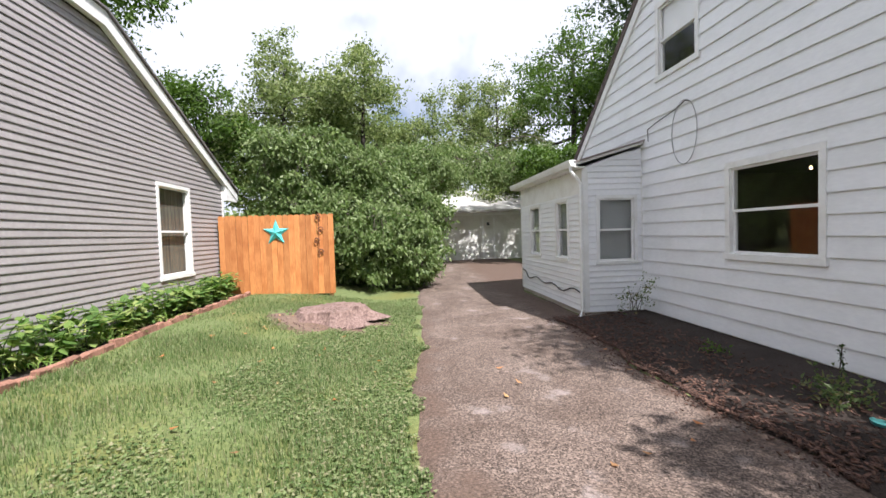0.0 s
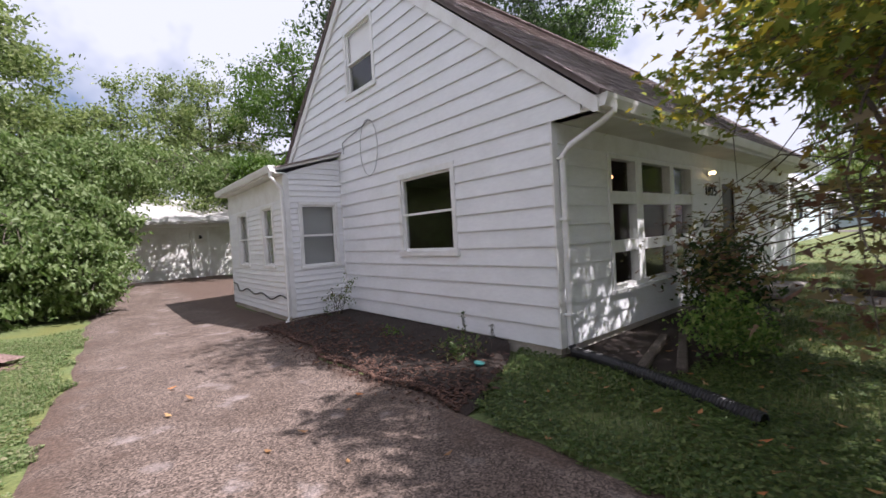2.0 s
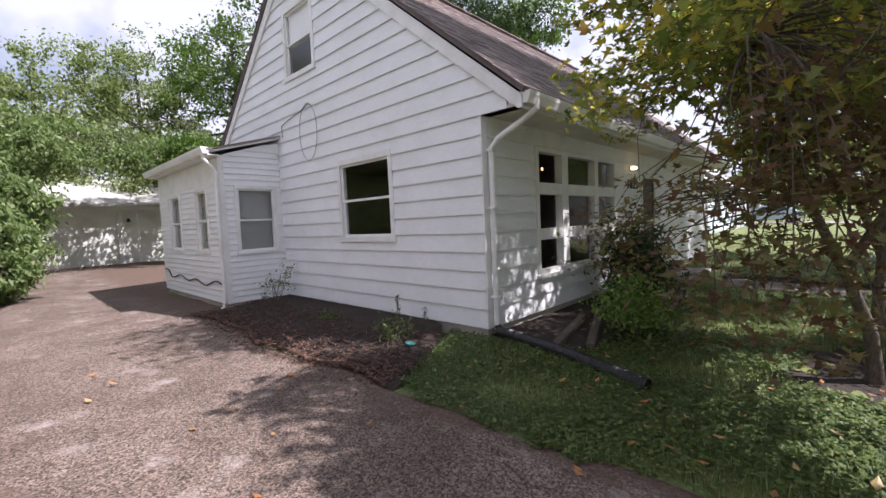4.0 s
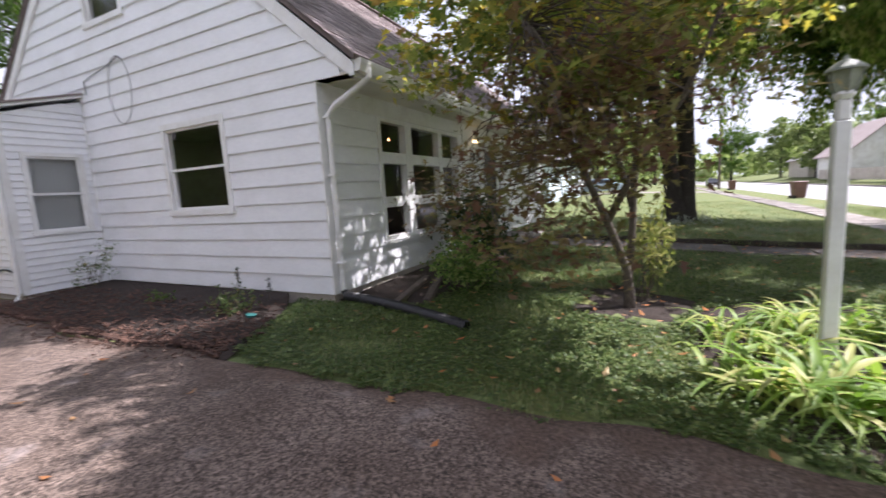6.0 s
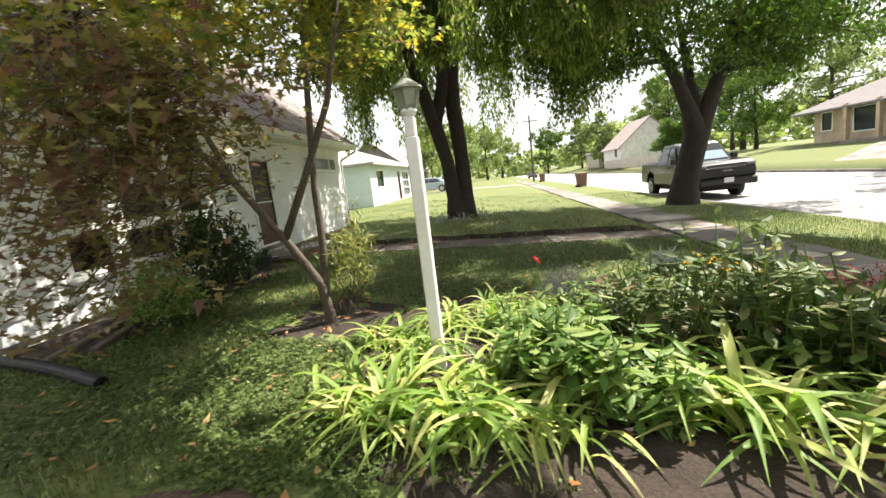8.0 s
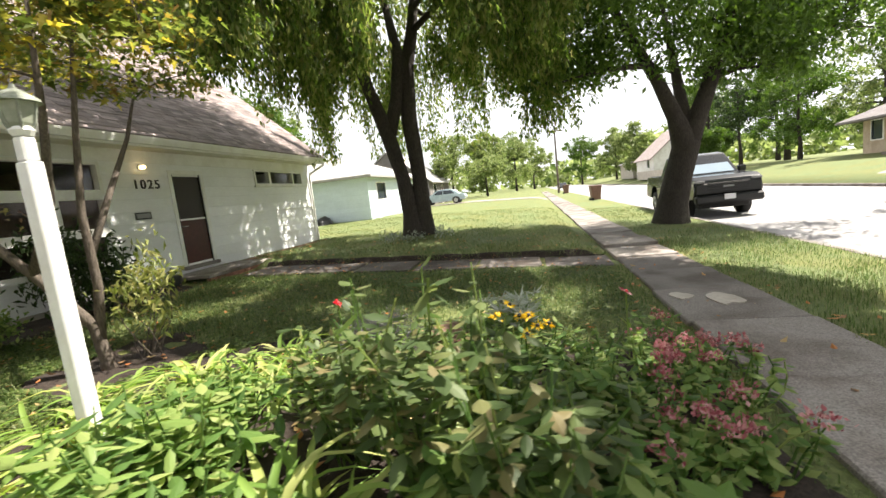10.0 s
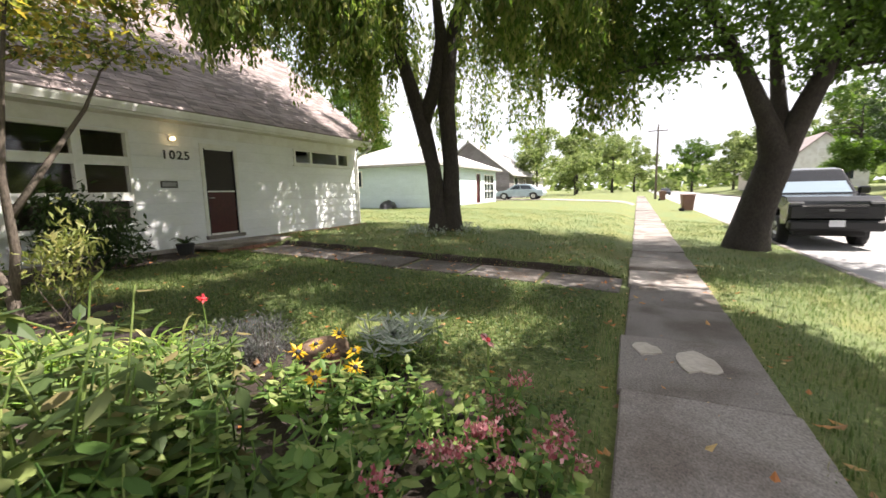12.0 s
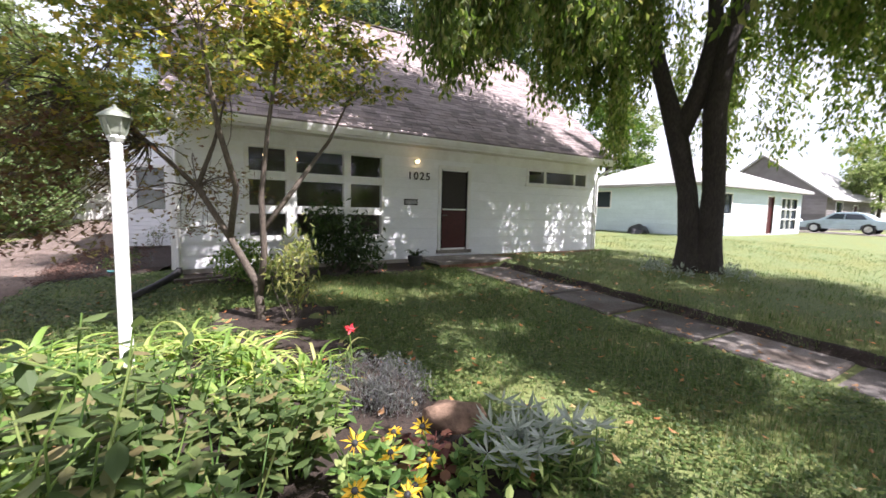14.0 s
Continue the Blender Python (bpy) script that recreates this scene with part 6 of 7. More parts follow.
def back_tree(x, y, h, r, mat, seed, leaf=0.18, clusters=220, per=66, label="tall leafy green tree behind the yards", low=0.12, group="background trees"):
    rg = np.random.default_rng(seed)
    bl = [(0, 0, h * 0.7, r * 0.55, r * 0.55, h * 0.2), (0.1 * r, 0, h * 0.93, r * 0.3, r * 0.3, h * 0.08)]
    for k in range(11):
        a = k * 2.4 + rg.uniform(0, 0.6)
        d = r * rg.uniform(0.45, 0.7)
        bl.append((d * math.cos(a), d * math.sin(a), h * rg.uniform(low + 0.1, 0.88), r * rg.uniform(0.3, 0.5), r * rg.uniform(0.3, 0.5), h * rg.uniform(0.08, 0.13)))
    return tree("tree", (x, y, gz(x, y)), [straight(h * 0.8, 0.02 * h, (0.3, 0.1), 6, seed)], bl, clusters, per, 0.02 * h + 0.12, leaf * 1.2, mat, label, seed, limbs=18, droop=0.4, group=group)


tree("overhanging_tree", (-5.2, 17.2, gz(-5.2, 17.2)), [([(0, 0, -0.3), (0.2, 0, 1.5), (0.9, 0, 3.2), (2.4, 0, 4.6), (4.4, 0.1, 5.2)], [0.2, 0.16, 0.13, 0.09, 0.04])], [(3.0, 0.0, 4.7, 2.6, 1.5, 0.9), (5.4, 0.2, 4.6, 1.9, 1.4, 0.8), (0.8, 0.2, 4.0, 1.5, 1.4, 1.2), (7.4, 0.6, 4.9, 1.6, 1.4, 0.8), (1.6, -1.5, 3.6, 1.3, 0.8, 0.7), (3.4, -1.2, 3.9, 1.2, 0.8, 0.5), (5.0, -1.0, 4.1, 1.1, 0.8, 0.5)], 320, 60, 0.24, 0.15, VINEGREEN, "leafy tree arching over the driveway before the garage", 499, bark=THINBARK, limbs=20, droop=0.8)
back_tree(14.5, 11, 17, 4.6, DARKGREEN, 513, 0.2, 320, 80)
back_tree(8.5, 14.5, 16, 4.4, DARKGREEN, 514, 0.2, 300, 80)
back_tree(19.5, 13, 16, 4.4, GREEN, 515, 0.2, 280, 76)
back_tree(-10.5, 19, 11.3, 3.2, BACKGREEN, 501, 0.16, 270, 76)
back_tree(-6.6, 18.5, 10.6, 2.9, BACKGREEN, 502, 0.16, 260, 76)
back_tree(-13.2, 16.5, 8.4, 2.6, GREEN, 503, 0.16)
back_tree(-2.8, 24, 10.2, 3.0, BACKGREEN, 504, 0.17)
back_tree(1.2, 23.5, 11.6, 3.4, BACKGREEN, 505, 0.17, 270, 76)
back_tree(5.6, 22, 14.5, 4.2, GREEN, 506, 0.18, 290, 76)
back_tree(2.6, 15.6, 5.4, 2.2, GREEN, 507, 0.13, 240, 76, "bushy tree leaning over the porch roof", 0.25)
back_tree(-15.5, 13.0, 13, 3.4, GREEN, 508, 0.18)
back_tree(10, 19, 13, 4.0, DARKGREEN, 509, 0.19)
back_tree(16, 16, 12, 4.0, GREEN, 510, 0.19)
back_tree(-20, 22, 13, 4.5, GREEN, 511, 0.2)
back_tree(-8, 27, 10, 3.6, BACKGREEN, 512, 0.2, 240, 60)
# trees down the street, and over the road
# last five added for window reflections; (8, -28) and (15, -27) stand unseen
for k, (x, y, h, r, m) in enumerate([(30, 14, 11, 4, GREEN), (52, 2.5, 8.5, 3.6, BACKGREEN), (60, -1, 6, 3.2, BACKGREEN), (74, 0.5, 11, 4.2, BACKGREEN), (95, -4, 13, 5, BACKGREEN), (58, -33, 11, 4.4, DARKGREEN), (46, -33, 10, 4, GREEN), (40, -36, 12, 4.5, BACKGREEN), (30, -41, 13, 5, BACKGREEN), (50, -26.5, 5, 2.3, GREEN), (22, -42, 14, 5, GREEN), (80, -26, 10, 4, BACKGREEN), (105, -27, 12, 5, BACKGREEN), (44, 22, 13, 5, BACKGREEN), (120, -8, 14, 6, BACKGREEN), (130, -22, 14, 6, GREEN), (66, -41, 14, 5, GREEN), (12, -40, 13, 5, GREEN), (0, -36, 12, 5, GREEN), (-14, -34, 13, 5, GREEN), (-30, -30, 13, 5, BACKGREEN), (-20, -9.5, 12, 4.5, GREEN), (54, -36, 15, 5, GREEN), (78, -37, 16, 5.5, GREEN), (92, -40, 16, 6, BACKGREEN), (8, -28, 13, 5, GREEN), (15, -27, 13, 5, GREEN)]):
    back_tree(x, y, h, r, m, 530 + k, 0.28 if x < 70 else 0.42, 160, 48, "leafy tree along the street", 0.12, "street side trees")


# ---- other houses along the street ----
def simple_house(name, x0, x1, y0, y1, zb, eave, ridge, wall_mat, roof_mat, label, gable_ends=True, along="x", over=0.45, windows=(), step=0.2):
    """A house of one storey with a gabled or hipped roof. windows: (side, u0, u1, v0, v1, kind)."""
    cx, cy = (x0 + x1) / 2, (y0 + y1) / 2
    h = thing(name, cx, cy, zb, label, "house")
    hx, hy = (x1 - x0) / 2, (y1 - y0) / 2
    faces = {"south": (Face((-hx, -hy, 0), (1, 0, 0), (0, -1, 0)), 2 * hx), "north": (Face((-hx, hy, 0), (1, 0, 0), (0, 1, 0)), 2 * hx), "west": (Face((-hx, -hy, 0), (0, 1, 0), (-1, 0, 0)), 2 * hy), "east": (Face((hx, -hy, 0), (0, 1, 0), (1, 0, 0)), 2 * hy)}
    E_, R_ = eave - zb, ridge - zb
    for side, (f, L) in faces.items():
        hs = [w[1:5] for w in windows if w[0] == side]
        g = Geo()
        inset = 0.15 if side in ("south", "north") else 0.0
        wall_core(f, inset, L - inset, -0.5, E_, hs, 0.15, g)
        w = part("wall", g, wall_mat, h)
        if side in ("south", "west", "north") and step:
            boards(f, 0.0, L, 0.1, E_ - 0.02, step, hs, wall_mat, w, lip=0.02)
        if gable_ends and ((along == "x" and side in ("west", "east")) or (along == "y" and side in ("south", "north"))):
            g = Geo()
            g.prism([(0, E_), (L, E_), (L / 2, R_ - 0.05)], f.at(0, 0, -0.15), f.u, (0, 0, 1), f.n, 0.15)
            part("gable", g, wall_mat, h)
    g = Geo()
    o = over
    if gable_ends:
        if along == "x":
            k = (R_ - E_) / hy
            g.prism([(-hy - o, E_ - k * o), (0, R_), (hy + o, E_ - k * o), (hy + o, E_ - k * o + 0.14), (0, R_ + 0.14), (-hy - o, E_ - k * o + 0.14)], (-hx - 0.25, 0, 0), (0, 1, 0), (0, 0, 1), (1, 0, 0), 2 * hx + 0.5)
        else:
            k = (R_ - E_) / hx
            g.prism([(-hx - o, E_ - k * o), (0, R_), (hx + o, E_ - k * o), (hx + o, E_ - k * o + 0.14), (0, R_ + 0.14), (-hx - o, E_ - k * o + 0.14)], (0, -hy - 0.25, 0), (1, 0, 0), (0, 0, 1), (0, 1, 0), 2 * hy + 0.5)
    else:
        a, b = hx + o, hy + o
        r = max(0.3, hx - hy) if along == "x" else 0.0
        s = max(0.3, hy - hx) if along == "y" else 0.0
        v = [(-a, -b, E_), (a, -b, E_), (a, b, E_), (-a, b, E_), (-r, -s, R_), (r, s, R_), (-a, -b, E_ - 0.14), (a, -b, E_ - 0.14), (a, b, E_ - 0.14), (-a, b, E_ - 0.14)]
        g.add(v, [(0, 1, 5, 4), (1, 2, 5), (2, 3, 4, 5), (3, 0, 4), (0, 6, 7, 1), (1, 7, 8, 2), (2, 8, 9, 3), (3, 9, 6, 0), (6, 9, 8, 7)])
    part("roof", g, roof_mat, h)
    for side, u0, u1, v0, v1, kind in windows:
        f = faces[side][0]
        if kind == "door":
            w = part("door", f.slab(Geo(), u0, u1, v0, v1, -0.10, -0.05), REDDOOR, h, "dark front door")
        else:
            w = part("window", f.slab(Geo(), u0, u1, v0, v1, -0.09, -0.05), CARGLASS, h, "window with white frame")
        t = 0.07
        for a, b, c, d in ((u0 - t, u0, v0 - t, v1 + t), (u1, u1 + t, v0 - t, v1 + t), (u0, u1, v1, v1 + t), (u0, u1, v0 - t, v0)):
            part("frame_bar", f.slab(Geo(), a, b, c, d, -0.05, 0.035), TRIM, w)
        if kind == "grid":
            for q in (0.33, 0.66):
                part("frame_bar", f.slab(Geo(), u0 + (u1 - u0) * q - 0.03, u0 + (u1 - u0) * q + 0.03, v0, v1, -0.05, 0.02), TRIM, w)
                part("frame_bar", f.slab(Geo(), u0, u1, v0 + (v1 - v0) * q - 0.03, v0 + (v1 - v0) * q + 0.03, -0.05, 0.016), TRIM, w)
    return h


simple_house("blue_house", 21.3, 33.2, 1.9, 9.5, 0.2, 2.85, 4.6, BLUESIDE, SHINGLEPALE, "pale blue single-storey house with a pale hipped roof", False, windows=[("south", 7.2, 8.0, 0.1, 2.2, "door"), ("south", 9.0, 11.2, 0.35, 2.15, "grid"), ("south", 1.4, 3.0, 1.2, 2.2, "win"), ("west", 5.0, 6.2, 1.4, 2.3, "win")], step=0.24)
simple_house("grey_house", 43, 54, 3.5, 12.5, 0.25, 3.0, 6.4, SHINGLEFAR, SHINGLEPALE, "grey gabled house with a pale roof", True, windows=[("south", 2, 3.4, 1.0, 2.3, "win"), ("south", 6.2, 7.2, 0.0, 2.1, "door"), ("west", 3.6, 5.0, 1.2, 2.4, "win")], step=0.24)
simple_house("brick_house", 21.6, 34.8, -40, -31, 0.75, 3.15, 5.7, PALEBRICK, SHINGLEFAR, "buff brick ranch house with a grey hipped roof", False, over=1.1, windows=[("north", 11.4, 12.4, 0.9, 2.2, "win"), ("north", 7.6, 9.4, 0.6, 2.2, "win"), ("north", 5.4, 6.4, 0.05, 2.15, "door"), ("north", 1.6, 3.8, 0.7, 2.2, "win")], step=0)
simple_house("white_house", 64, 74, -33, -24.5, 0.7, 3.2, 7.0, PAINTBLOCK, SHINGLE, "white gabled house with a brown roof across the road", True, windows=[("west", 3.6, 4.8, 3.6, 4.6, "win"), ("west", 1.4, 2.8, 0.9, 2.1, "win"), ("north", 2, 3.4, 1, 2.2, "win")], step=0)
simple_house("pale_house", 84, 95, -34, -26, 0.7, 3.2, 5.6, FOUNDATION, SHINGLEFAR, "pale low house far along the road", True, windows=[("west", 3, 4.4, 1.0, 2.2, "win"), ("north", 2, 4, 1, 2.2, "win")], step=0)
simple_house("far_house", 58, 68, 5, 13, 0.3, 3.0, 5.5, PAINTBLOCK, SHINGLEPALE, "white house far along the street", True, windows=[("west", 3, 4.4, 1.0, 2.2, "win"), ("south", 2, 4, 1, 2.2, "win")], step=0)
part_posts = thing("porch_roof", 29.0, -30.3, 0.75, "covered brick porch with square posts", "porch")
for xx in (-1.2, 1.4):
    part("post", Geo().box(xx - 0.14, xx + 0.14, 0.1, 0.38, -0.4, 2.55, 0.01), PALEBRICK, part_posts)
part("porch_floor", Geo().box(-2.2, 2.2, -0.65, 0.6, -0.5, 0.02, 0.02), CONCRETE, part_posts)
V, F = sheet(np.array([19.0, 20.5, 22.2]), np.arange(-31.4, -21.8, 0.8), lambda X, Y: ground(X, Y) + 0.03)
V[:, 0] += (-(V[:, 1] + 22) * 0.55)
solid("far_driveway", Geo().add(V, F), CONCRETE, "pale concrete driveway across the road", "driveway", "structure", True)
V, F = sheet(np.array([36.2, 38.0, 40.6]), np.arange(-8.7, 6.1, 0.8), lambda X, Y: ground(X, Y) + 0.03)
solid("neighbour_driveway", Geo().add(V, F), CONCRETE, "pale concrete driveway beside the blue house", "driveway", "structure", True)
g = Geo()
for k in range(46):
    g.box(48 + k * 0.5, 48.46 + k * 0.5, -23.9, -23.86, 0.0, 1.25)
solid("far_fence", g, FOUNDATION, "pale board fence across the road", "fence", "stuff")


# ---- vehicles ----
def hull(outline, half, pinch, z0, z1, bevel=0.05):
    """A body from its side outline (x, z), narrowing by pinch towards the top."""
    bm = bmesh.new()
    lo = [bm.verts.new((x, -half * (1 - pinch * max(0, (z - z0) / (z1 - z0))), z)) for x, z in outline]
    hi = [bm.verts.new((x, half * (1 - pinch * max(0, (z - z0) / (z1 - z0))), z)) for x, z in outline]
    n = len(outline)
    bm.faces.new(lo)
    bm.faces.new(hi[::-1])
    for i in range(n):
        bm.faces.new((lo[i], hi[i], hi[(i + 1) % n], lo[(i + 1) % n]))
    bmesh.ops.recalc_face_normals(bm, faces=list(bm.faces))
    bmesh.ops.bevel(bm, geom=list(bm.edges), offset=bevel, segments=2, affect="EDGES", profile=0.6)
    return Geo().bm(bm)


def wheel(parent, x, y, r, w):
    s = 1 if y > 0 else -1
    a = [(x, y - s * w, r), (x, y - s * w * 0.97, r), (x, y - s * 0.02, r), (x, y, r)]
    wh = part("wheel", Geo().tube(a, [r * 0.86, r, r, r * 0.86], 28), RUBBER, parent, "black tyre", True)
    part("rim", Geo().tube([(x, y - s * 0.03, r), (x, y + s * 0.006, r)], [r * 0.66, r * 0.62], 20), STEEL, wh, "metal rim")
    for k in range(5):
        c, q = math.cos(k * 1.2566), math.sin(k * 1.2566)
        part("spoke", Geo().tube([(x + c * 0.06, y + s * 0.01, r + q * 0.06), (x + c * r * 0.58, y + s * 0.008, r + q * r * 0.58)], [0.04, 0.03], 6), STEEL, wh)


def quad(parent, name, pts, th, mat, label=""):
    """A thin plate through four points, with thickness th along its normal."""
    p = [Vector(q) for q in pts]
    n = (p[1] - p[0]).cross(p[2] - p[0]).normalized() * th
    v = [tuple(q) for q in p] + [tuple(q + n) for q in p]
    return part(name, Geo().add(v, [(3, 2, 1, 0), (4, 5, 6, 7), (0, 1, 5, 4), (1, 2, 6, 5), (2, 3, 7, 6), (3, 0, 4, 7)]), mat, parent, label)


truck = thing("pickup_truck", 13.1, -13.55, -0.52, "dark crew-cab pickup truck parked at the kerb", "truck")
L = 5.85
body = [(0.10, 0.55), (0.0, 0.80), (0.05, 1.10), (0.25, 1.20), (1.35, 1.24), (3.95, 1.24), (3.95, 1.28), (L - 0.05, 1.28), (L, 0.75), (L - 0.05, 0.55), (L - 0.75, 0.50), (L - 0.85, 0.86), (L - 1.2, 0.98), (L - 1.6, 0.86), (L - 1.7, 0.48), (1.55, 0.46), (1.45, 0.86), (1.1, 0.98), (0.72, 0.86), (0.62, 0.52)]
part("body", hull(body, 1.0, 0.05, 0.7, 1.3, 0.03), CARBLACK, truck)
part("cab", hull([(1.40, 1.20), (2.15, 1.86), (2.6, 1.92), (3.55, 1.90), (3.92, 1.25), (3.92, 1.18), (1.40, 1.18)], 0.94, 0.20, 1.2, 1.92, 0.05), CARBLACK, truck)
quad(truck, "windscreen", [(1.47, 0.80, 1.28), (1.47, -0.80, 1.28), (2.10, -0.68, 1.80), (2.10, 0.68, 1.80)], -0.03, SKYGLASS, "windscreen with a sky reflection put into its colour")
for s in (1, -1):
    for a, b, c, d in ((1.85, 2.65, 2.28, 2.65), (2.73, 3.45, 2.73, 3.40)):
        pts = [(a, s * 0.945, 1.28), (b, s * 0.945, 1.28), (d, s * 0.80, 1.78), (c, s * 0.80, 1.78)]
        quad(truck, "side_window", pts if s < 0 else pts[::-1], 0.02, CARGLASS)
    m = Geo().box(1.62, 1.80, min(s * 1.0, s * 1.24), max(s * 1.0, s * 1.24), 1.22, 1.42, 0.03)
    part("mirror", m, CARBLACK, truck)
    lamp = Geo().box(-0.03, 0.14, min(s * 0.66, s * 0.97), max(s * 0.66, s * 0.97), 1.02, 1.09, 0.02)
    part("headlight", lamp, LENS, truck, "clear headlamp")
    part("fog_lamp", Geo().box(-0.06, 0.06, min(s * 0.62, s * 0.84), max(s * 0.62, s * 0.84), 0.56, 0.64, 0.015), LENS, truck)
    for x in (1.08, L - 1.22):
        wheel(truck, x, s * 0.99, 0.40, 0.27)
    for zz in (1.0,):
        part("door_handle", Geo().box(2.5, 2.66, min(s * 0.99, s * 1.02), max(s * 0.99, s * 1.02), zz + 0.08, zz + 0.12, 0.008), BLACKPAINT, truck)
part("grille", Geo().box(-0.04, 0.06, -0.95, 0.95, 0.68, 1.00, 0.03), TRIMBLACK, truck, "black grille")
for k in range(4):
    part("grille_bar", Geo().box(-0.055, -0.03, -0.62, 0.62, 0.74 + k * 0.08, 0.77 + k * 0.08, 0.006), TRIMBLACK, truck)
part("badge", Geo().box(-0.07, -0.05, -0.16, 0.16, 0.86, 0.92, 0.01), LENS, truck)
part("bumper", Geo().box(-0.14, 0.12, -0.98, 0.98, 0.42, 0.66, 0.05), TRIMBLACK, truck)
part("plate", Geo().box(-0.155, -0.14, -0.16, 0.16, 0.52, 0.67, 0.004), PLATE, truck, "pale licence plate")
part("bed_liner", Geo().box(4.05, L - 0.1, -0.82, 0.82, 1.285, 1.30), RUBBER, truck)
for o_ in truck.children_recursive:
    if o_.name.split(".")[0] not in ("wheel", "rim", "spoke"):
        o_.matrix_basis = Matrix.Diagonal((1, 1, 1.13, 1))
part("underbody", Geo().box(0.3, L - 0.3, -0.75, 0.75, 0.30, 0.60, 0.03), RUBBER, truck)


def sedan(x, y, z, turn, paint, label, scale=1.0):
    c = thing("car", x, y, z, label, "car", "parked cars", turn=turn)
    b = [(0.1, 0.35), (0.0, 0.6), (0.15, 0.72), (1.1, 0.88), (3.75, 0.90), (4.5, 0.86), (4.6, 0.55), (4.5, 0.34), (4.1, 0.30), (4.02, 0.56), (3.7, 0.68), (3.36, 0.56), (3.28, 0.28), (1.36, 0.28), (1.28, 0.56), (0.95, 0.68), (0.62, 0.56), (0.55, 0.32)]
    part("body", hull(b, 0.9, 0.06, 0.5, 0.9, 0.03), paint, c)
    part("cabin", hull([(1.1, 0.86), (1.9, 1.38), (2.9, 1.42), (3.4, 1.32), (4.1, 0.88)], 0.82, 0.24, 0.86, 1.42, 0.04), paint, c)
    for s in (1, -1):
        for p in ([(1.55, 0.95), (2.45, 0.95), (2.45, 1.30), (2.0, 1.30)], [(2.52, 0.95), (3.6, 0.95), (3.3, 1.26), (2.52, 1.30)]):
            q = [(a, s * (0.815 - 0.30 * (h - 0.95)), h) for a, h in p]
            quad(c, "side_window", q if s < 0 else q[::-1], 0.02, CARGLASS)
        for xx in (0.95, 3.7):
            wheel(c, xx, s * 0.9, 0.32, 0.22)
    quad(c, "windscreen", [(1.2, 0.72, 0.92), (1.2, -0.72, 0.92), (1.86, -0.58, 1.32), (1.86, 0.58, 1.32)], -0.03, CARGLASS)
    return c


sedan(38.3, 3.4, gz(38.3, 1) + 0.04, -90, CARBLUE, "silver-blue saloon car parked on a driveway")
sedan(39.6, 8.6, 0.3, -90, CARWHITE, "white car parked behind another car")
sedan(88, -13.6, -0.52, 0, CARBLACK, "dark car parked far along the road")


def bin_(x, y, turn):
    b = thing("wheelie_bin", x, y, gz(x, y) + 0.01, "brown wheeled rubbish bin at the kerb", "bin", "rubbish bins", turn=turn)
    g = Geo()
    v = [(-0.24, -0.27, 0.04), (0.24, -0.27, 0.04), (0.24, 0.27, 0.04), (-0.24, 0.27, 0.04), (-0.30, -0.36, 0.98), (0.30, -0.36, 0.98), (0.30, 0.36, 0.98), (-0.30, 0.36, 0.98)]
    part("body", g.add(v, [(3, 2, 1, 0), (4, 5, 6, 7), (0, 1, 5, 4), (1, 2, 6, 5), (2, 3, 7, 6), (3, 0, 4, 7)]), BINPLASTIC, b)
    part("lid", Geo().box(-0.33, 0.33, -0.40, 0.40, 0.985, 1.06, 0.03), BINPLASTIC, b)
    for s in (-1, 1):
        part("wheel", Geo().tube([(s * 0.22, 0.30, 0.10), (s * 0.28, 0.30, 0.10)], 0.10, 14), RUBBER, b)


bin_(29.5, -11.75, 10)
bin_(52, -11.4, 0)
pole = thing("utility_pole", 58, -10.9, gz(58, -10.9), "tall wooden utility pole beside the street", "pole")
part("shaft", Geo().tube([(0, 0, -0.3), (0, 0, 9)], [0.16, 0.10], 10), THINBARK, pole)
part("crossarm", Geo().box(-0.06, 0.06, -1.1, 1.1, 8.2, 8.32, 0.01), THINBARK, pole)
mow = Geo()
bm = bmesh.new()
bmesh.ops.create_icosphere(bm, subdivisions=3, radius=1.0)
for q in bm.verts:
    k = 1 + 0.22 * noise.noise(q.co * 2.1)
    q.co = Vector((q.co.x * 0.8 * k, q.co.y * 0.5 * k, max(0, q.co.z * 0.48 * k)))
ob = solid("tarp_heap", mow.bm(bm), BLACKPLASTIC, "black tarpaulin heap beside the blue house", "tarpaulin", smooth=True)
ob.matrix_world = pose(20.6, 4.6, gz(20.6, 4.6), 0, 0, 20)

# far woods closing the view
g = Geo()
rg = np.random.default_rng(77)
n = 26000
ang = rg.uniform(0, 6.2832, n)
R = rg.uniform(150, 190, n)
H = 13 * rg.random(n) ** 0.7 * (0.75 + 0.25 * np.sin(ang * 17) + 0.15 * np.sin(ang * 41))
leaf_cloud(g, np.stack([R * np.cos(ang), R * np.sin(ang) - 5, H], -1), 2.6, 0.2, 0.8, rng=rg)
solid("far_woods", g, BACKGREEN, "belt of trees in the distance", "woods", "stuff")


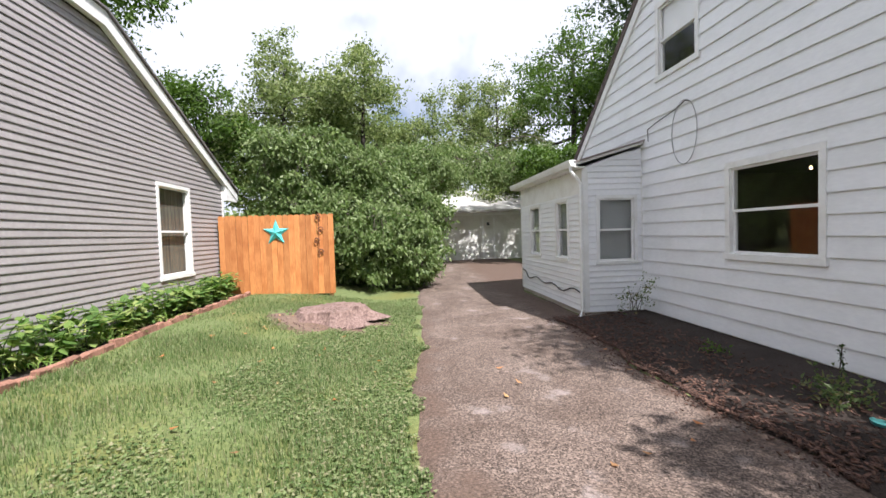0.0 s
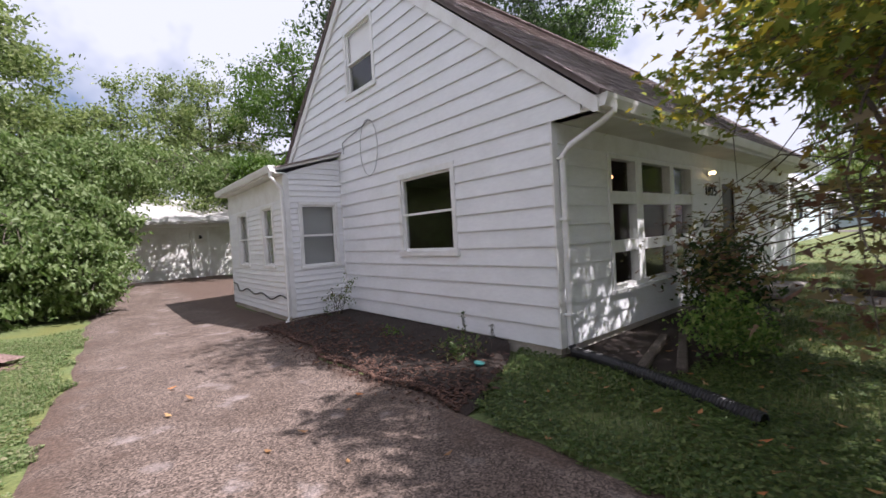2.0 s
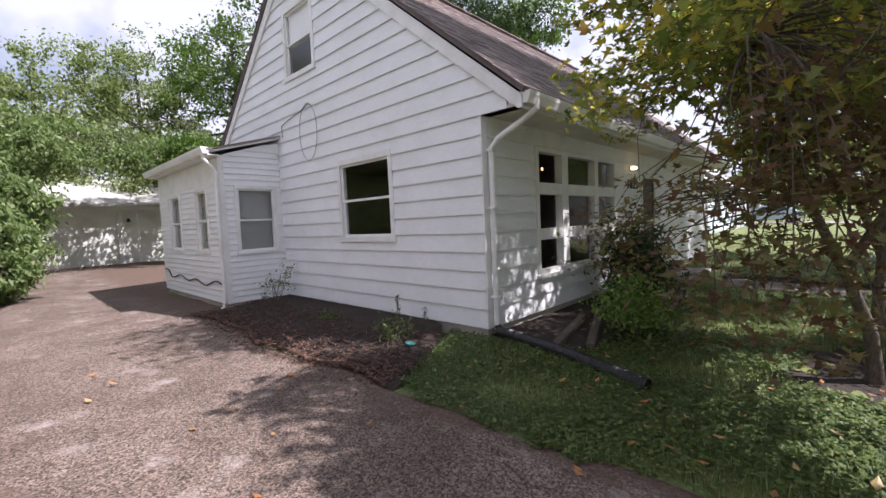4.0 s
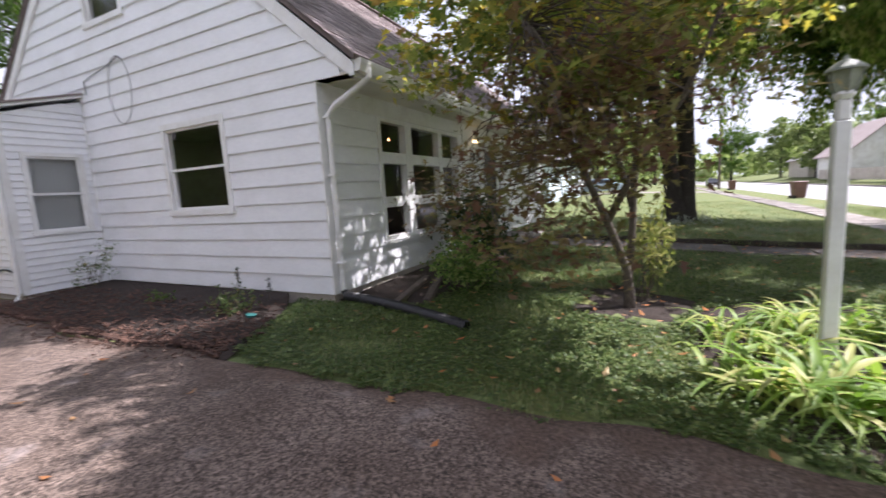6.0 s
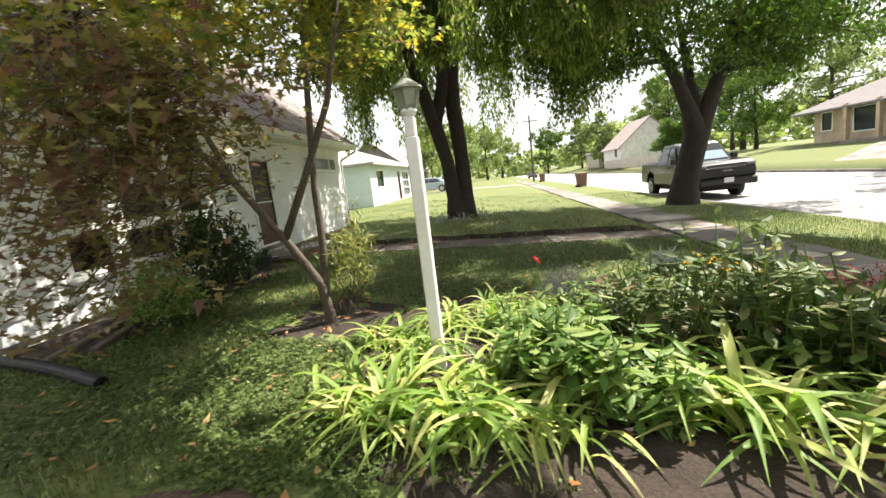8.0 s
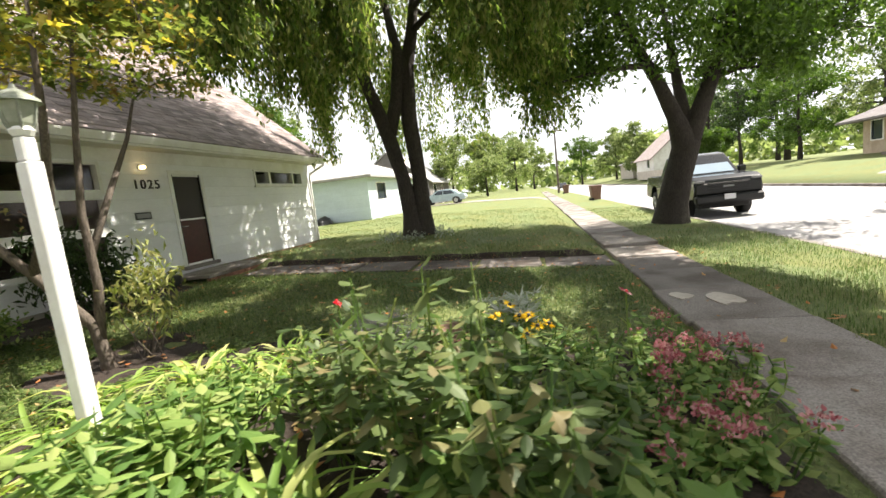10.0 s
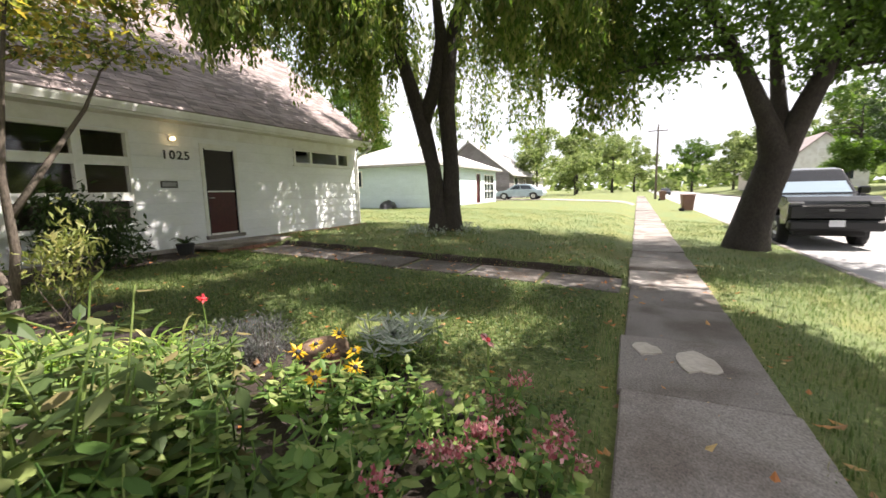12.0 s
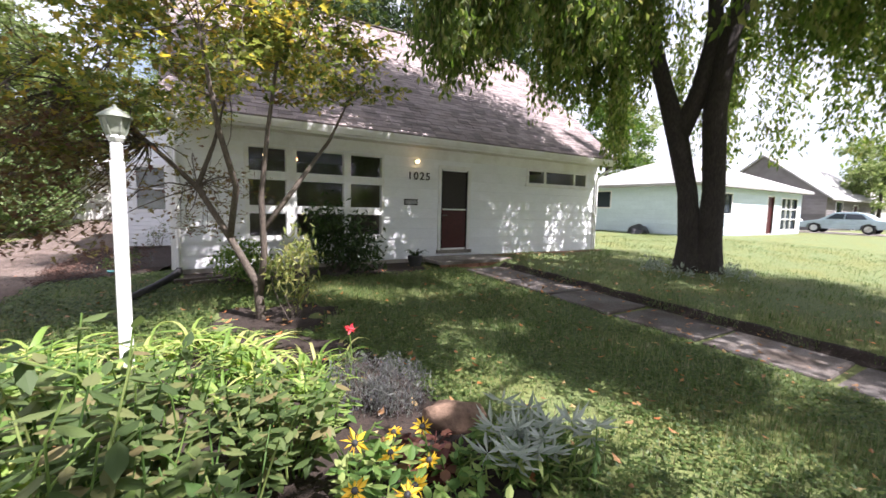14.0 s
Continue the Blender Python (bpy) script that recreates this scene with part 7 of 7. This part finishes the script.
# ---- things by the house ----
post = thing("lamp_post", -0.25, -4.76, gz(-0.25, -4.76), "white wooden post with a lantern in the flower bed", "lamp post")
pz = 1.79 - gz(-0.25, -4.76)
part("post", Geo().box(-0.045, 0.045, -0.045, 0.045, -0.2, pz - 0.14, 0.008), TRIM, post)
part("collar", Geo().box(-0.038, 0.038, -0.038, 0.038, pz - 0.14, pz, 0.012), TRIM, post)
part("neck", Geo().tube([(0, 0, pz), (0, 0, pz + 0.03), (0, 0, pz + 0.05)], [0.045, 0.06, 0.05], 12), TRIM, post)
lan = Geo().tube([(0, 0, pz + 0.04), (0, 0, pz + 0.07), (0, 0, pz + 0.18)], [0.05, 0.065, 0.09], 6)
lantern = part("lantern", lan, LANTERN, post, "cloudy lantern glass")
for k in range(6):
    a = 6.2832 * k / 6
    part("rib", Geo().tube([(0.053 * math.cos(a), 0.053 * math.sin(a), pz + 0.04), (0.069 * math.cos(a), 0.069 * math.sin(a), pz + 0.07), (0.094 * math.cos(a), 0.094 * math.sin(a), pz + 0.18)], 0.007, 5), VERDIGRIS, lantern)
part("cap", Geo().tube([(0, 0, pz + 0.18), (0, 0, pz + 0.195), (0, 0, pz + 0.24), (0, 0, pz + 0.255), (0, 0, pz + 0.28)], [0.115, 0.11, 0.05, 0.02, 0.01], 12), VERDIGRIS, post)

ds = thing("downspout", 0.06, -0.06, 0, "white metal downspout at the house corner", "downspout")
part("pipe", Geo().tube([(0.10, -0.62, 2.80), (0.10, -0.62, 2.70), (0.07, -0.50, 2.62), (0.04, -0.12, 2.44), (0.03, -0.02, 2.34), (0.03, -0.015, 1.2), (0.03, -0.015, 0.12)], 0.037, 10), TRIM, ds)
for z in (0.5, 1.6, 2.3):
    part("strap", Geo().box(-0.02, 0.08, -0.062, 0.03, z, z + 0.03, 0.004), TRIM, ds)
part("outlet", Geo().tube([(0.03, -0.02, 0.16), (0.03, -0.06, 0.06), (0.02, -0.12, 0.04)], 0.045, 10), BLACKPLASTIC, ds)
g = Geo()
pts = [(0.07, -0.12, 0.09), (0.03, -0.4, 0.085), (-0.06, -0.8, 0.075), (-0.19, -1.25, 0.06), (-0.33, -1.65, 0.045), (-0.47, -2.02, 0.03)]
fine, rad = [], []
for k in range(141):
    q = k / 140 * 5
    i = min(4, int(q))
    a, b = np.array(pts[i]), np.array(pts[i + 1])
    fine.append(tuple(a + (b - a) * (q - i)))
    rad.append(0.066 if k % 2 else 0.057)
g.tube(fine, rad, 14, False)
pipe = solid("drain_pipe", g, BLACKPLASTIC, "black corrugated drain pipe lying on the grass", "pipe", smooth=False)
part("pipe_mouth", Geo().tube([fine[-1], tuple(np.array(fine[-1]) + np.array([0.01, 0.05, 0.002]))], [0.056, 0.05], 14), BLACKPAINT, pipe)
for k, (x, y, a) in enumerate([(0.75, -0.72, 14), (0.95, -0.95, 20)]):
    ob = solid("landscape_timber", Geo().box(-0.75, 0.75, -0.05, 0.05, 0, 0.08, 0.012), THINBARK, "weathered timber lying on the ground by the wall", "timber", group="timbers")
    ob.matrix_world = pose(x, y, gz(x, y) + 0.01, 0, 0, a)
eds = thing("downspout", 11.26, -0.06, 0, "white downspout at the far house corner", "downspout")
part("pipe", Geo().tube([(0.0, -0.60, 2.80), (0.0, -0.58, 2.66), (-0.02, -0.05, 2.42), (-0.02, -0.02, 2.3), (-0.02, -0.02, 0.15)], 0.036, 10), TRIM, eds)
part("strap", Geo().box(-0.07, 0.03, -0.065, 0.03, 1.2, 1.23, 0.004), TRIM, eds)

# house number, wall lamp, mail slot
num = thing("house_number", 4.94, -0.03, 2.08, "black house number plate digits on white siding", "house number")
for k, ch in enumerate("1025"):
    cu = bpy.data.curves.new("digit", "FONT")
    cu.body, cu.size, cu.extrude, cu.align_x, cu.bevel_depth = ch, 0.25, 0.008, "CENTER", 0.002
    ob = new("digit", cu)
    dep = bpy.context.evaluated_depsgraph_get()
    me = bpy.data.meshes.new_from_object(ob.evaluated_get(dep))
    bpy.data.objects.remove(ob)
    me.materials.clear()
    me.materials.append(BLACKNUM)
    d = new("digit", me)
    d.parent = num
    d.matrix_basis = pose(-0.24 + 0.16 * k, -0.012, -0.09, 90, 0, 0)
wl = thing("wall_lamp", 4.87, -0.03, 2.40, "small wall lamp glowing warm beside the door", "lamp")
part("mount", Geo().tube([(0, 0.01, 0), (0, -0.02, 0)], 0.055, 12), TRIM, wl)
part("bulb", Geo().tube([(0, -0.02, 0.0), (0, -0.05, 0.0), (0, -0.10, 0.0), (0, -0.13, 0.0)], [0.02, 0.036, 0.036, 0.014], 12), BULB, wl, "glowing bulb")
ms = thing("mail_slot", 4.74, -0.025, 1.46, "dark metal mail slot in the siding", "mail slot")
part("flap", Geo().box(-0.15, 0.15, -0.022, 0.0, -0.045, 0.045, 0.006), GREYCABLE, ms)
part("plate", Geo().box(-0.18, 0.18, -0.008, 0.0, -0.07, 0.07, 0.003), DARKCABLE, ms)
for nm, x, y, z, m in (("ceiling_bulb", 1.62, 0.55, 2.33, BULB), ("ceiling_bulb", 2.28, 0.5, 2.28, AMBER), ("ceiling_bulb", 0.8, 2.27, 2.42, BULB), ("ceiling_bulb", 0.8, 2.43, 2.41, BULB), ("ceiling_bulb", 0.8, 2.62, 2.42, BULB)):
    t = thing(nm, x, y, z, "small glowing lamp bulb hanging inside the window", "lamp", "indoor bulbs")
    part("bulb", Geo().tube([(0, 0, 0.035), (0, 0, 0.012), (0, 0, -0.008), (0, 0, -0.018)], [0.007, 0.016, 0.016, 0.005], 10), m, t)
    part("cord", Geo().tube([(0, 0, 0.035), (0, 0, 2.62 - z)], 0.004, 5), DARKCABLE, t)

# wires on the gable and porch
q = [(-0.035, 4.98 - 0.0, 3.30), (-0.035, 5.0, 3.52), (-0.035, 4.75, 3.58), (-0.035, 4.2, 3.66), (-0.035, 3.95, 3.74), (-0.035, 3.85, 3.70)]
w = thing("wall_wire", -0.035, 4.2, 3.3, "loose thin wire looped on the gable siding", "wire")
part("lead", Geo().tube([(a + 0.035, b - 4.2, c - 3.3) for a, b, c in q], 0.008, 6), DARKCABLE, w)
part("loop", Geo().tube([(0.0, -0.22 + 0.31 * math.sin(k * 0.2618), -0.06 + 0.52 * math.cos(k * 0.2618)) for k in range(25)], 0.006, 6), GREYCABLE, w)
cab = Geo().tube([(-1.235, 5.4 + k * 0.17, 0.47 + 0.045 * math.sin(k * 0.9) + (0.10 if k > 20 else 0) - 0.05 * math.exp(-((k - 7) ** 2) / 8)) for k in range(24)], 0.014, 6)
solid("porch_cable", cab, DARKCABLE, "black cable sagging along the porch wall", "cable")

# star, vine on the fence built as scrolls and a rod, stump
star = thing("tin_star", -8.28 + 0.35, 8.58, 1.86, "turquoise faceted tin star on the fence", "star")
star.matrix_world = pose(-7.87, 8.585, 1.86)
for k in range(5):
    a0, a1, a2 = (math.pi / 2 + k * 1.2566 + d for d in (-0.6283, 0, 0.6283))
    tip = (0.34 * math.cos(a1), 0.0, 0.34 * math.sin(a1))
    l, r = (0.135 * math.cos(a0), 0.0, 0.135 * math.sin(a0)), (0.135 * math.cos(a2), 0.0, 0.135 * math.sin(a2))
    part("point", Geo().add([(0, -0.085, 0), l, tip, r, (0, 0, 0)], [(0, 1, 2), (0, 2, 3), (4, 2, 1), (4, 3, 2)]), TEAL, star)
# made-up scrolls and rod stand in for a hanging dark-red vine
orn = thing("vine_scrolls", -6.82, 8.57, 1.2, "dark-red vine hanging on the fence, built as curled scrolls", "ornament")
for k, (x, z) in enumerate([(0.0, 1.04), (0.06, 0.72), (-0.04, 0.44), (0.05, 0.15)]):
    pts = [(x + 0.075 * math.cos(j * 0.7) * (1 - j / 14), -0.02, z - 0.02 + 0.09 * math.sin(j * 0.7) * (1 - j / 14)) for j in range(10)]
    part("scroll", Geo().tube(pts, np.linspace(0.02, 0.008, 10), 6), VINERED, orn)
part("rod", Geo().tube([(0.01, -0.012, 0.0), (0.03, -0.012, 1.15)], 0.007, 6), VINERED, orn)

SX, SY = -6.1, 5.75
stump = thing("tree_stump", SX, SY, gz(SX, SY), "weathered red-brown tree stump cut low in the lawn", "stump")
bm = bmesh.new()
bmesh.ops.create_circle(bm, cap_ends=False, radius=1.0, segments=56)
ring = list(bm.verts)
rings = [ring]
for lv in range(1, 8):
    rings.append([bm.verts.new(q.co) for q in ring])
prof = [(1.22, -0.04), (1.02, 0.04), (0.86, 0.11), (0.78, 0.19), (0.75, 0.235), (0.66, 0.245), (0.42, 0.25), (0.16, 0.245)]
for lv, (rr, zz) in enumerate(prof):
    for k, q in enumerate(rings[lv]):
        a = 6.2832 * k / 56
        lobe = 1 + (0.16 * math.sin(a * 5 + 0.5) + 0.10 * math.sin(a * 9 + 2) + 0.05 * math.sin(a * 17)) * (1 - lv / 9)
        q.co = Vector((rr * 0.80 * lobe * math.cos(a), rr * 0.62 * lobe * math.sin(a), zz + (0.012 * math.sin(a * 23 + lv) if lv > 3 else 0) + 0.03 * math.sin(a + 1)))
bmesh.ops.delete(bm, geom=list(bm.edges), context="EDGES_FACES")
for lv in range(7):
    for k in range(56):
        bm.faces.new((rings[lv][k], rings[lv][(k + 1) % 56], rings[lv + 1][(k + 1) % 56], rings[lv + 1][k]))
bm.faces.new(rings[7])
part("wood", Geo().bm(bm), STUMPWOOD, stump)
g = Geo()
rg = np.random.default_rng(5)
for k in range(160):
    a, r = rg.uniform(0, 6.28), 0.8 + 0.45 * rg.random()
    x, y = r * math.cos(a) * 0.95, r * math.sin(a) * 0.8 - 0.12
    d = rg.uniform(0, 3.14)
    g.tube([(x, y, gz(SX + x, SY + y) - gz(SX, SY) + 0.02), (x + 0.05 * math.cos(d), y + 0.05 * math.sin(d), gz(SX + x, SY + y) - gz(SX, SY) + 0.03)], [0.012, 0.004], 4)
p = part("wood_chips", g, STUMPWOOD, stump)
p["kind"] = "stuff"

V, F = sheet(np.arange(SX - 1.5, SX + 1.51, 0.12), np.arange(SY - 1.4, SY + 1.3, 0.12), lambda X, Y: ground(X, Y) + 0.012 + 0.01 * np.sin(X * 9) * np.sin(Y * 8) - 0.09 * ease(0.5, 1.0, ((X - SX) / 1.35) ** 2 + ((Y - SY + 0.15) / 1.15) ** 2 + 0.25 * np.sin(X * 6 + Y * 4) + 0.15 * np.sin(X * 15 - Y * 11)))
solid("stump_soil", Geo().add(V, F), BROWNDIRT, "bare brown dirt and rotted wood round the stump", "soil", "structure", True)

# pot by the door, dish in the bed
pot = thing("potted_plant", 4.6, -0.55, gz(4.6, -0.55), "dark pot of strap-leaved plants by the step", "potted plant")
part("pot", Geo().tube([(0, 0, 0), (0, 0, 0.02), (0, 0, 0.24), (0, 0, 0.26)], [0.12, 0.13, 0.17, 0.16], 16), POT, pot)
rg = np.random.default_rng(9)
g = Geo()
for k in range(38):
    a = rg.uniform(0, 6.28)
    o = np.array([math.cos(a), math.sin(a), 0])
    sd = np.array([-o[1], o[0], 0]) * 0.014
    L_ = rg.uniform(0.25, 0.42)
    c = [o * (0.05 + L_ * s * 0.7) + np.array([0, 0, 0.25 + L_ * (s * 1.1 - 0.9 * s * s)]) for s in (0, 0.35, 0.7, 1.0)]
    v = [tuple(q + sd * e) for q, w_ in zip(c, (1, 1, 0.7, 0.1)) for e in (w_, -w_)]
    g.add(v, [(0, 2, 3, 1), (2, 4, 5, 3), (4, 6, 7, 5)])
p = part("blades", g, DARKGREEN, pot)
p["kind"] = "stuff"
ob = solid("plant_saucer", Geo().tube([(0, 0, 0), (0, 0, 0.012), (0, 0, 0.03)], [0.045, 0.055, 0.062], 18), SAUCER, "small turquoise saucer lying on the mulch", "saucer")
ob.matrix_world = pose(-0.93, 0.42, gz(-0.93, 0.42) + 0.07, 8, 4, 0)
for k, (x, y, r) in enumerate([(3.05, -9.03, 0.14), (2.85, -9.4, 0.22)]):
    ob = solid("cement_patch", Geo().prism([(r * (1 + 0.2 * math.sin(3 * a + k) + 0.1 * math.sin(7 * a + 2)) * math.cos(a), r * (0.8 + 0.15 * math.sin(2 * a + k)) * math.sin(a)) for a in [q * 0.2618 for q in range(24)]], (0, 0, 0), (1, 0, 0), (0, 1, 0), (0, 0, 1), 0.014), FOUNDATION, "pale ragged cement patch on the sidewalk", "patch", group="cement patches")
    ob.matrix_world = pose(x, y, -0.244, 0.4, 0, 0)


# ---- lawn, litter, mulch chips ----
def inside_lawn(X, Y):
    l, r = drive_edge(Y)
    left = (X < l + 0.05 + 0.05 * np.sin(Y * 9) + 0.06 * np.sin(Y * 3.7 + 1) + 0.04 * np.sin(Y * 23)) & (X > -8.5) & (((X - SX) / 1.05) ** 2 + ((Y - SY + 0.1) / 0.95) ** 2 + 0.3 * np.sin(X * 7 + Y * 5) > 1)
    bed = np.abs((X - 0.15) / 1.65) ** 3 + np.abs((Y + 6.3) / 2.3) ** 3 < 1
    slope_edge = -1.8 + 1.8 * ease(-0.5, 0.9, Y) + 0.06 * np.sin(Y * 11)
    front = (X > np.where(Y > -1.2, slope_edge, r - 0.10 + 0.06 * np.sin(Y * 7) + 0.05 * np.sin(Y * 19))) & ((Y < -0.12) | (X < -0.02) & (Y < 0.9) & (X > -1.72 + 1.9 * ease(-0.35, 0.85, Y))) & (Y > -8.85 + 0.04 * np.sin(X * 6) + 0.03 * np.sin(X * 15)) & ~bed & ~((X > 5.32) & (X < 6.38)) & ~((X > 5.0) & (X < 7.1) & (Y > -1.1)) & ~((X > 0.15) & (X < 4.9) & (Y > -1.2)) & ~(((X - 1.05) / 0.75) ** 2 + ((Y + 3.45) / 0.6) ** 2 + 0.3 * np.sin(X * 6 + Y * 4) < 1)
    verge = (Y < -9.88 + 0.05 * np.sin(X * 5) + 0.03 * np.sin(X * 17)) & (Y > KERB + 0.04) & (X > -1.5)
    side = (X > 11.5) & (Y > -0.5)
    return left & (Y < 8.5) | front | verge | side


def grass(name, areas, mat, label, length, width, seed, lean=0.5):
    rg = np.random.default_rng(seed)
    XS, YS = [], []
    for x0, x1, y0, y1, per in areas:
        n = int((x1 - x0) * (y1 - y0) * per)
        XS.append(rg.uniform(x0, x1, n))
        YS.append(rg.uniform(y0, y1, n))
    X, Y = np.concatenate(XS), np.concatenate(YS)
    k = inside_lawn(X, Y)
    thin = np.sin(X * 2.3 + 1.1 * np.sin(Y * 1.7)) * np.sin(Y * 2.1 + 0.8 * np.sin(X * 1.3))
    k &= rg.random(len(X)) < 0.85 + 0.45 * thin
    X, Y, thin = X[k], Y[k], thin[k]
    n = len(X)
    Z = ground(X, Y) - 0.005
    a = rg.uniform(0, 6.2832, n)
    L_ = length * rg.uniform(0.5, 1.3, n) * (1 + 0.35 * thin)
    ox, oy = np.cos(a), np.sin(a)
    le = rg.uniform(0.1, 1.0, n) * lean
    w = width * rg.uniform(0.7, 1.3, n)
    P = np.stack([X, Y, Z], -1)
    s = np.stack([-oy, ox, np.zeros(n)], -1) * w[:, None]
    o = np.stack([ox, oy, np.zeros(n)], -1)
    up = np.array([0, 0, 1.0])
    m = P + (o * (le * 0.35)[:, None] + up * 0.62) * L_[:, None]
    tip = P + (o * (le * 1.15)[:, None] + up * (0.98 - 0.35 * le)[:, None]) * L_[:, None]
    v = np.stack([P - s, P + s, m + s * 0.7, m - s * 0.7, tip], 1).reshape(-1, 3)
    g = Geo()
    b = np.arange(n)[:, None] * 5
    g.f = np.concatenate([b, b + 1, b + 2, b + 3], 1).tolist() + np.concatenate([b + 3, b + 2, b + 4], 1).tolist()
    g.v, g.n = [v], 5 * n
    return solid(name, g, mat, label, "grass", "stuff")


grass("grass", [(-8.5, -4.0, -2.2, 4.0, 3000), (-8.5, -4.0, 4.0, 8.5, 1500), (-1.9, 3.0, -5.5, 0.9, 700), (2.0, 6.5, -8.9, -0.2, 1200), (-1.6, 2.2, -8.8, -5.0, 700), (6.4, 11.5, -8.8, -0.2, 500), (-1.6, 8.0, -12.3, -9.8, 1000), (8.0, 20, -12.3, -9.8, 300), (11.5, 21, -8.8, 4, 160)], GRASSLEAF, "mown lawn grass with clover and bare patches", 0.072, 0.0036, 900)
rg = np.random.default_rng(901)
def low_leaves(name, areas, size, mat, label, least):
    X = np.concatenate([rg.uniform(a[0], a[1], a[4]) for a in areas])
    Y = np.concatenate([rg.uniform(a[2], a[3], a[4]) for a in areas])
    k = inside_lawn(X, Y) & (np.sin(X * 3.1 + Y) * np.sin(Y * 1.9 - X * 0.6) + 0.3 * rg.normal(size=len(X)) + (0.9 * (X + 5.6) if mat is GRASSLEAF else 0) > least)
    X, Y = X[k], Y[k]
    P = np.stack([X, Y, ground(X, Y) + rg.uniform(0.015, 0.055, len(X))], -1)
    an = rg.uniform(0, 6.28, len(X))
    solid(name, leaf_cloud(Geo(), P, size, 0, 0.95, np.stack([np.cos(an), np.sin(an), rg.uniform(0, 0.3, len(X))], -1) * 2, 0.9, rg), mat, label, "ground cover", "stuff")


low_leaves("clover", [(-7.4, -4.3, -2.0, 8.0, 60000)], 0.032, GRASSLEAF, "low clover leaves spread through the lawn", -0.35)
low_leaves("ground_ivy", [(-1.9, 1.6, -4.6, 0.9, 50000), (1.6, 5.3, -8.6, -1.2, 30000), (-1.5, 2.2, -8.7, -3.8, 9000)], 0.036, SHADEIVY, "round-leaved ground cover, toned dark to deepen the lawn shade", -0.6)
n = 1140
X, Y = np.concatenate([rg.uniform(-1.5, 9, 1000), rg.uniform(-4.5, -1.5, 40), rg.uniform(5.2, 6.6, 60), rg.uniform(-8, -5, 40)]), np.concatenate([rg.uniform(-10.3, -0.5, 1000), rg.uniform(-7, 3, 40), rg.uniform(-8.5, -1, 60), rg.uniform(-1.5, 6, 40)])
P = np.stack([X, Y, ground(X, Y) + 0.045], -1)
an = rg.uniform(0, 6.28, n)
solid("fallen_leaves", leaf_cloud(Geo(), P, 0.085, 0, 0.5, np.stack([np.cos(an), np.sin(an), rg.uniform(0, 0.25, n)], -1) * 3, 0.95, rg), DRYLEAF, "scattered dry orange and tan leaves", "leaves", "stuff")
g = Geo()
for k in range(3100):
    y = rg.uniform(-0.2, 5.2)
    l = float(drive_edge(y)[1])
    r = l + 0.3 + (-0.02 - l - 0.3) * float(ease(-0.4, 0.9, y))
    # chips thin towards the wall, leaving dark soil where the house shade lies
    x = l - 0.12 + (r - l + 0.12) * rg.random() ** 2.8 if k < 2600 else l - 0.1 - abs(rg.normal()) * 0.14
    a, ln = rg.uniform(0, 3.14), rg.uniform(0.009, 0.034) * (1.0 if k < 2600 else 0.6)
    z = gz(x, y) + (0.05 + 0.04 * math.sin(math.pi * (x - l) / max(0.2, r - l)) if k < 2600 else 0.024)
    c, s = math.cos(a) * ln, math.sin(a) * ln
    w = 0.35
    t = rg.uniform(-0.01, 0.02)
    v = [(x - c - s * w, y - s + c * w, z), (x + c - s * w, y + s + c * w, z + t), (x + c + s * w, y + s - c * w, z + t), (x - c + s * w, y - s - c * w, z)]
    v += [(p[0], p[1], p[2] + 0.008) for p in v]
    g.add(v, [(4, 5, 6, 7), (0, 1, 5, 4), (1, 2, 6, 5), (2, 3, 7, 6), (3, 0, 4, 7)])
solid("mulch_chips", g, MULCH, "loose brown wood chips over the bed", "mulch", "stuff")

# ---- shingles nearest to the walk, piece by piece ----
for q, f in pieces:
    part("shingle", Geo().add(q, f), SHINGLE, house)
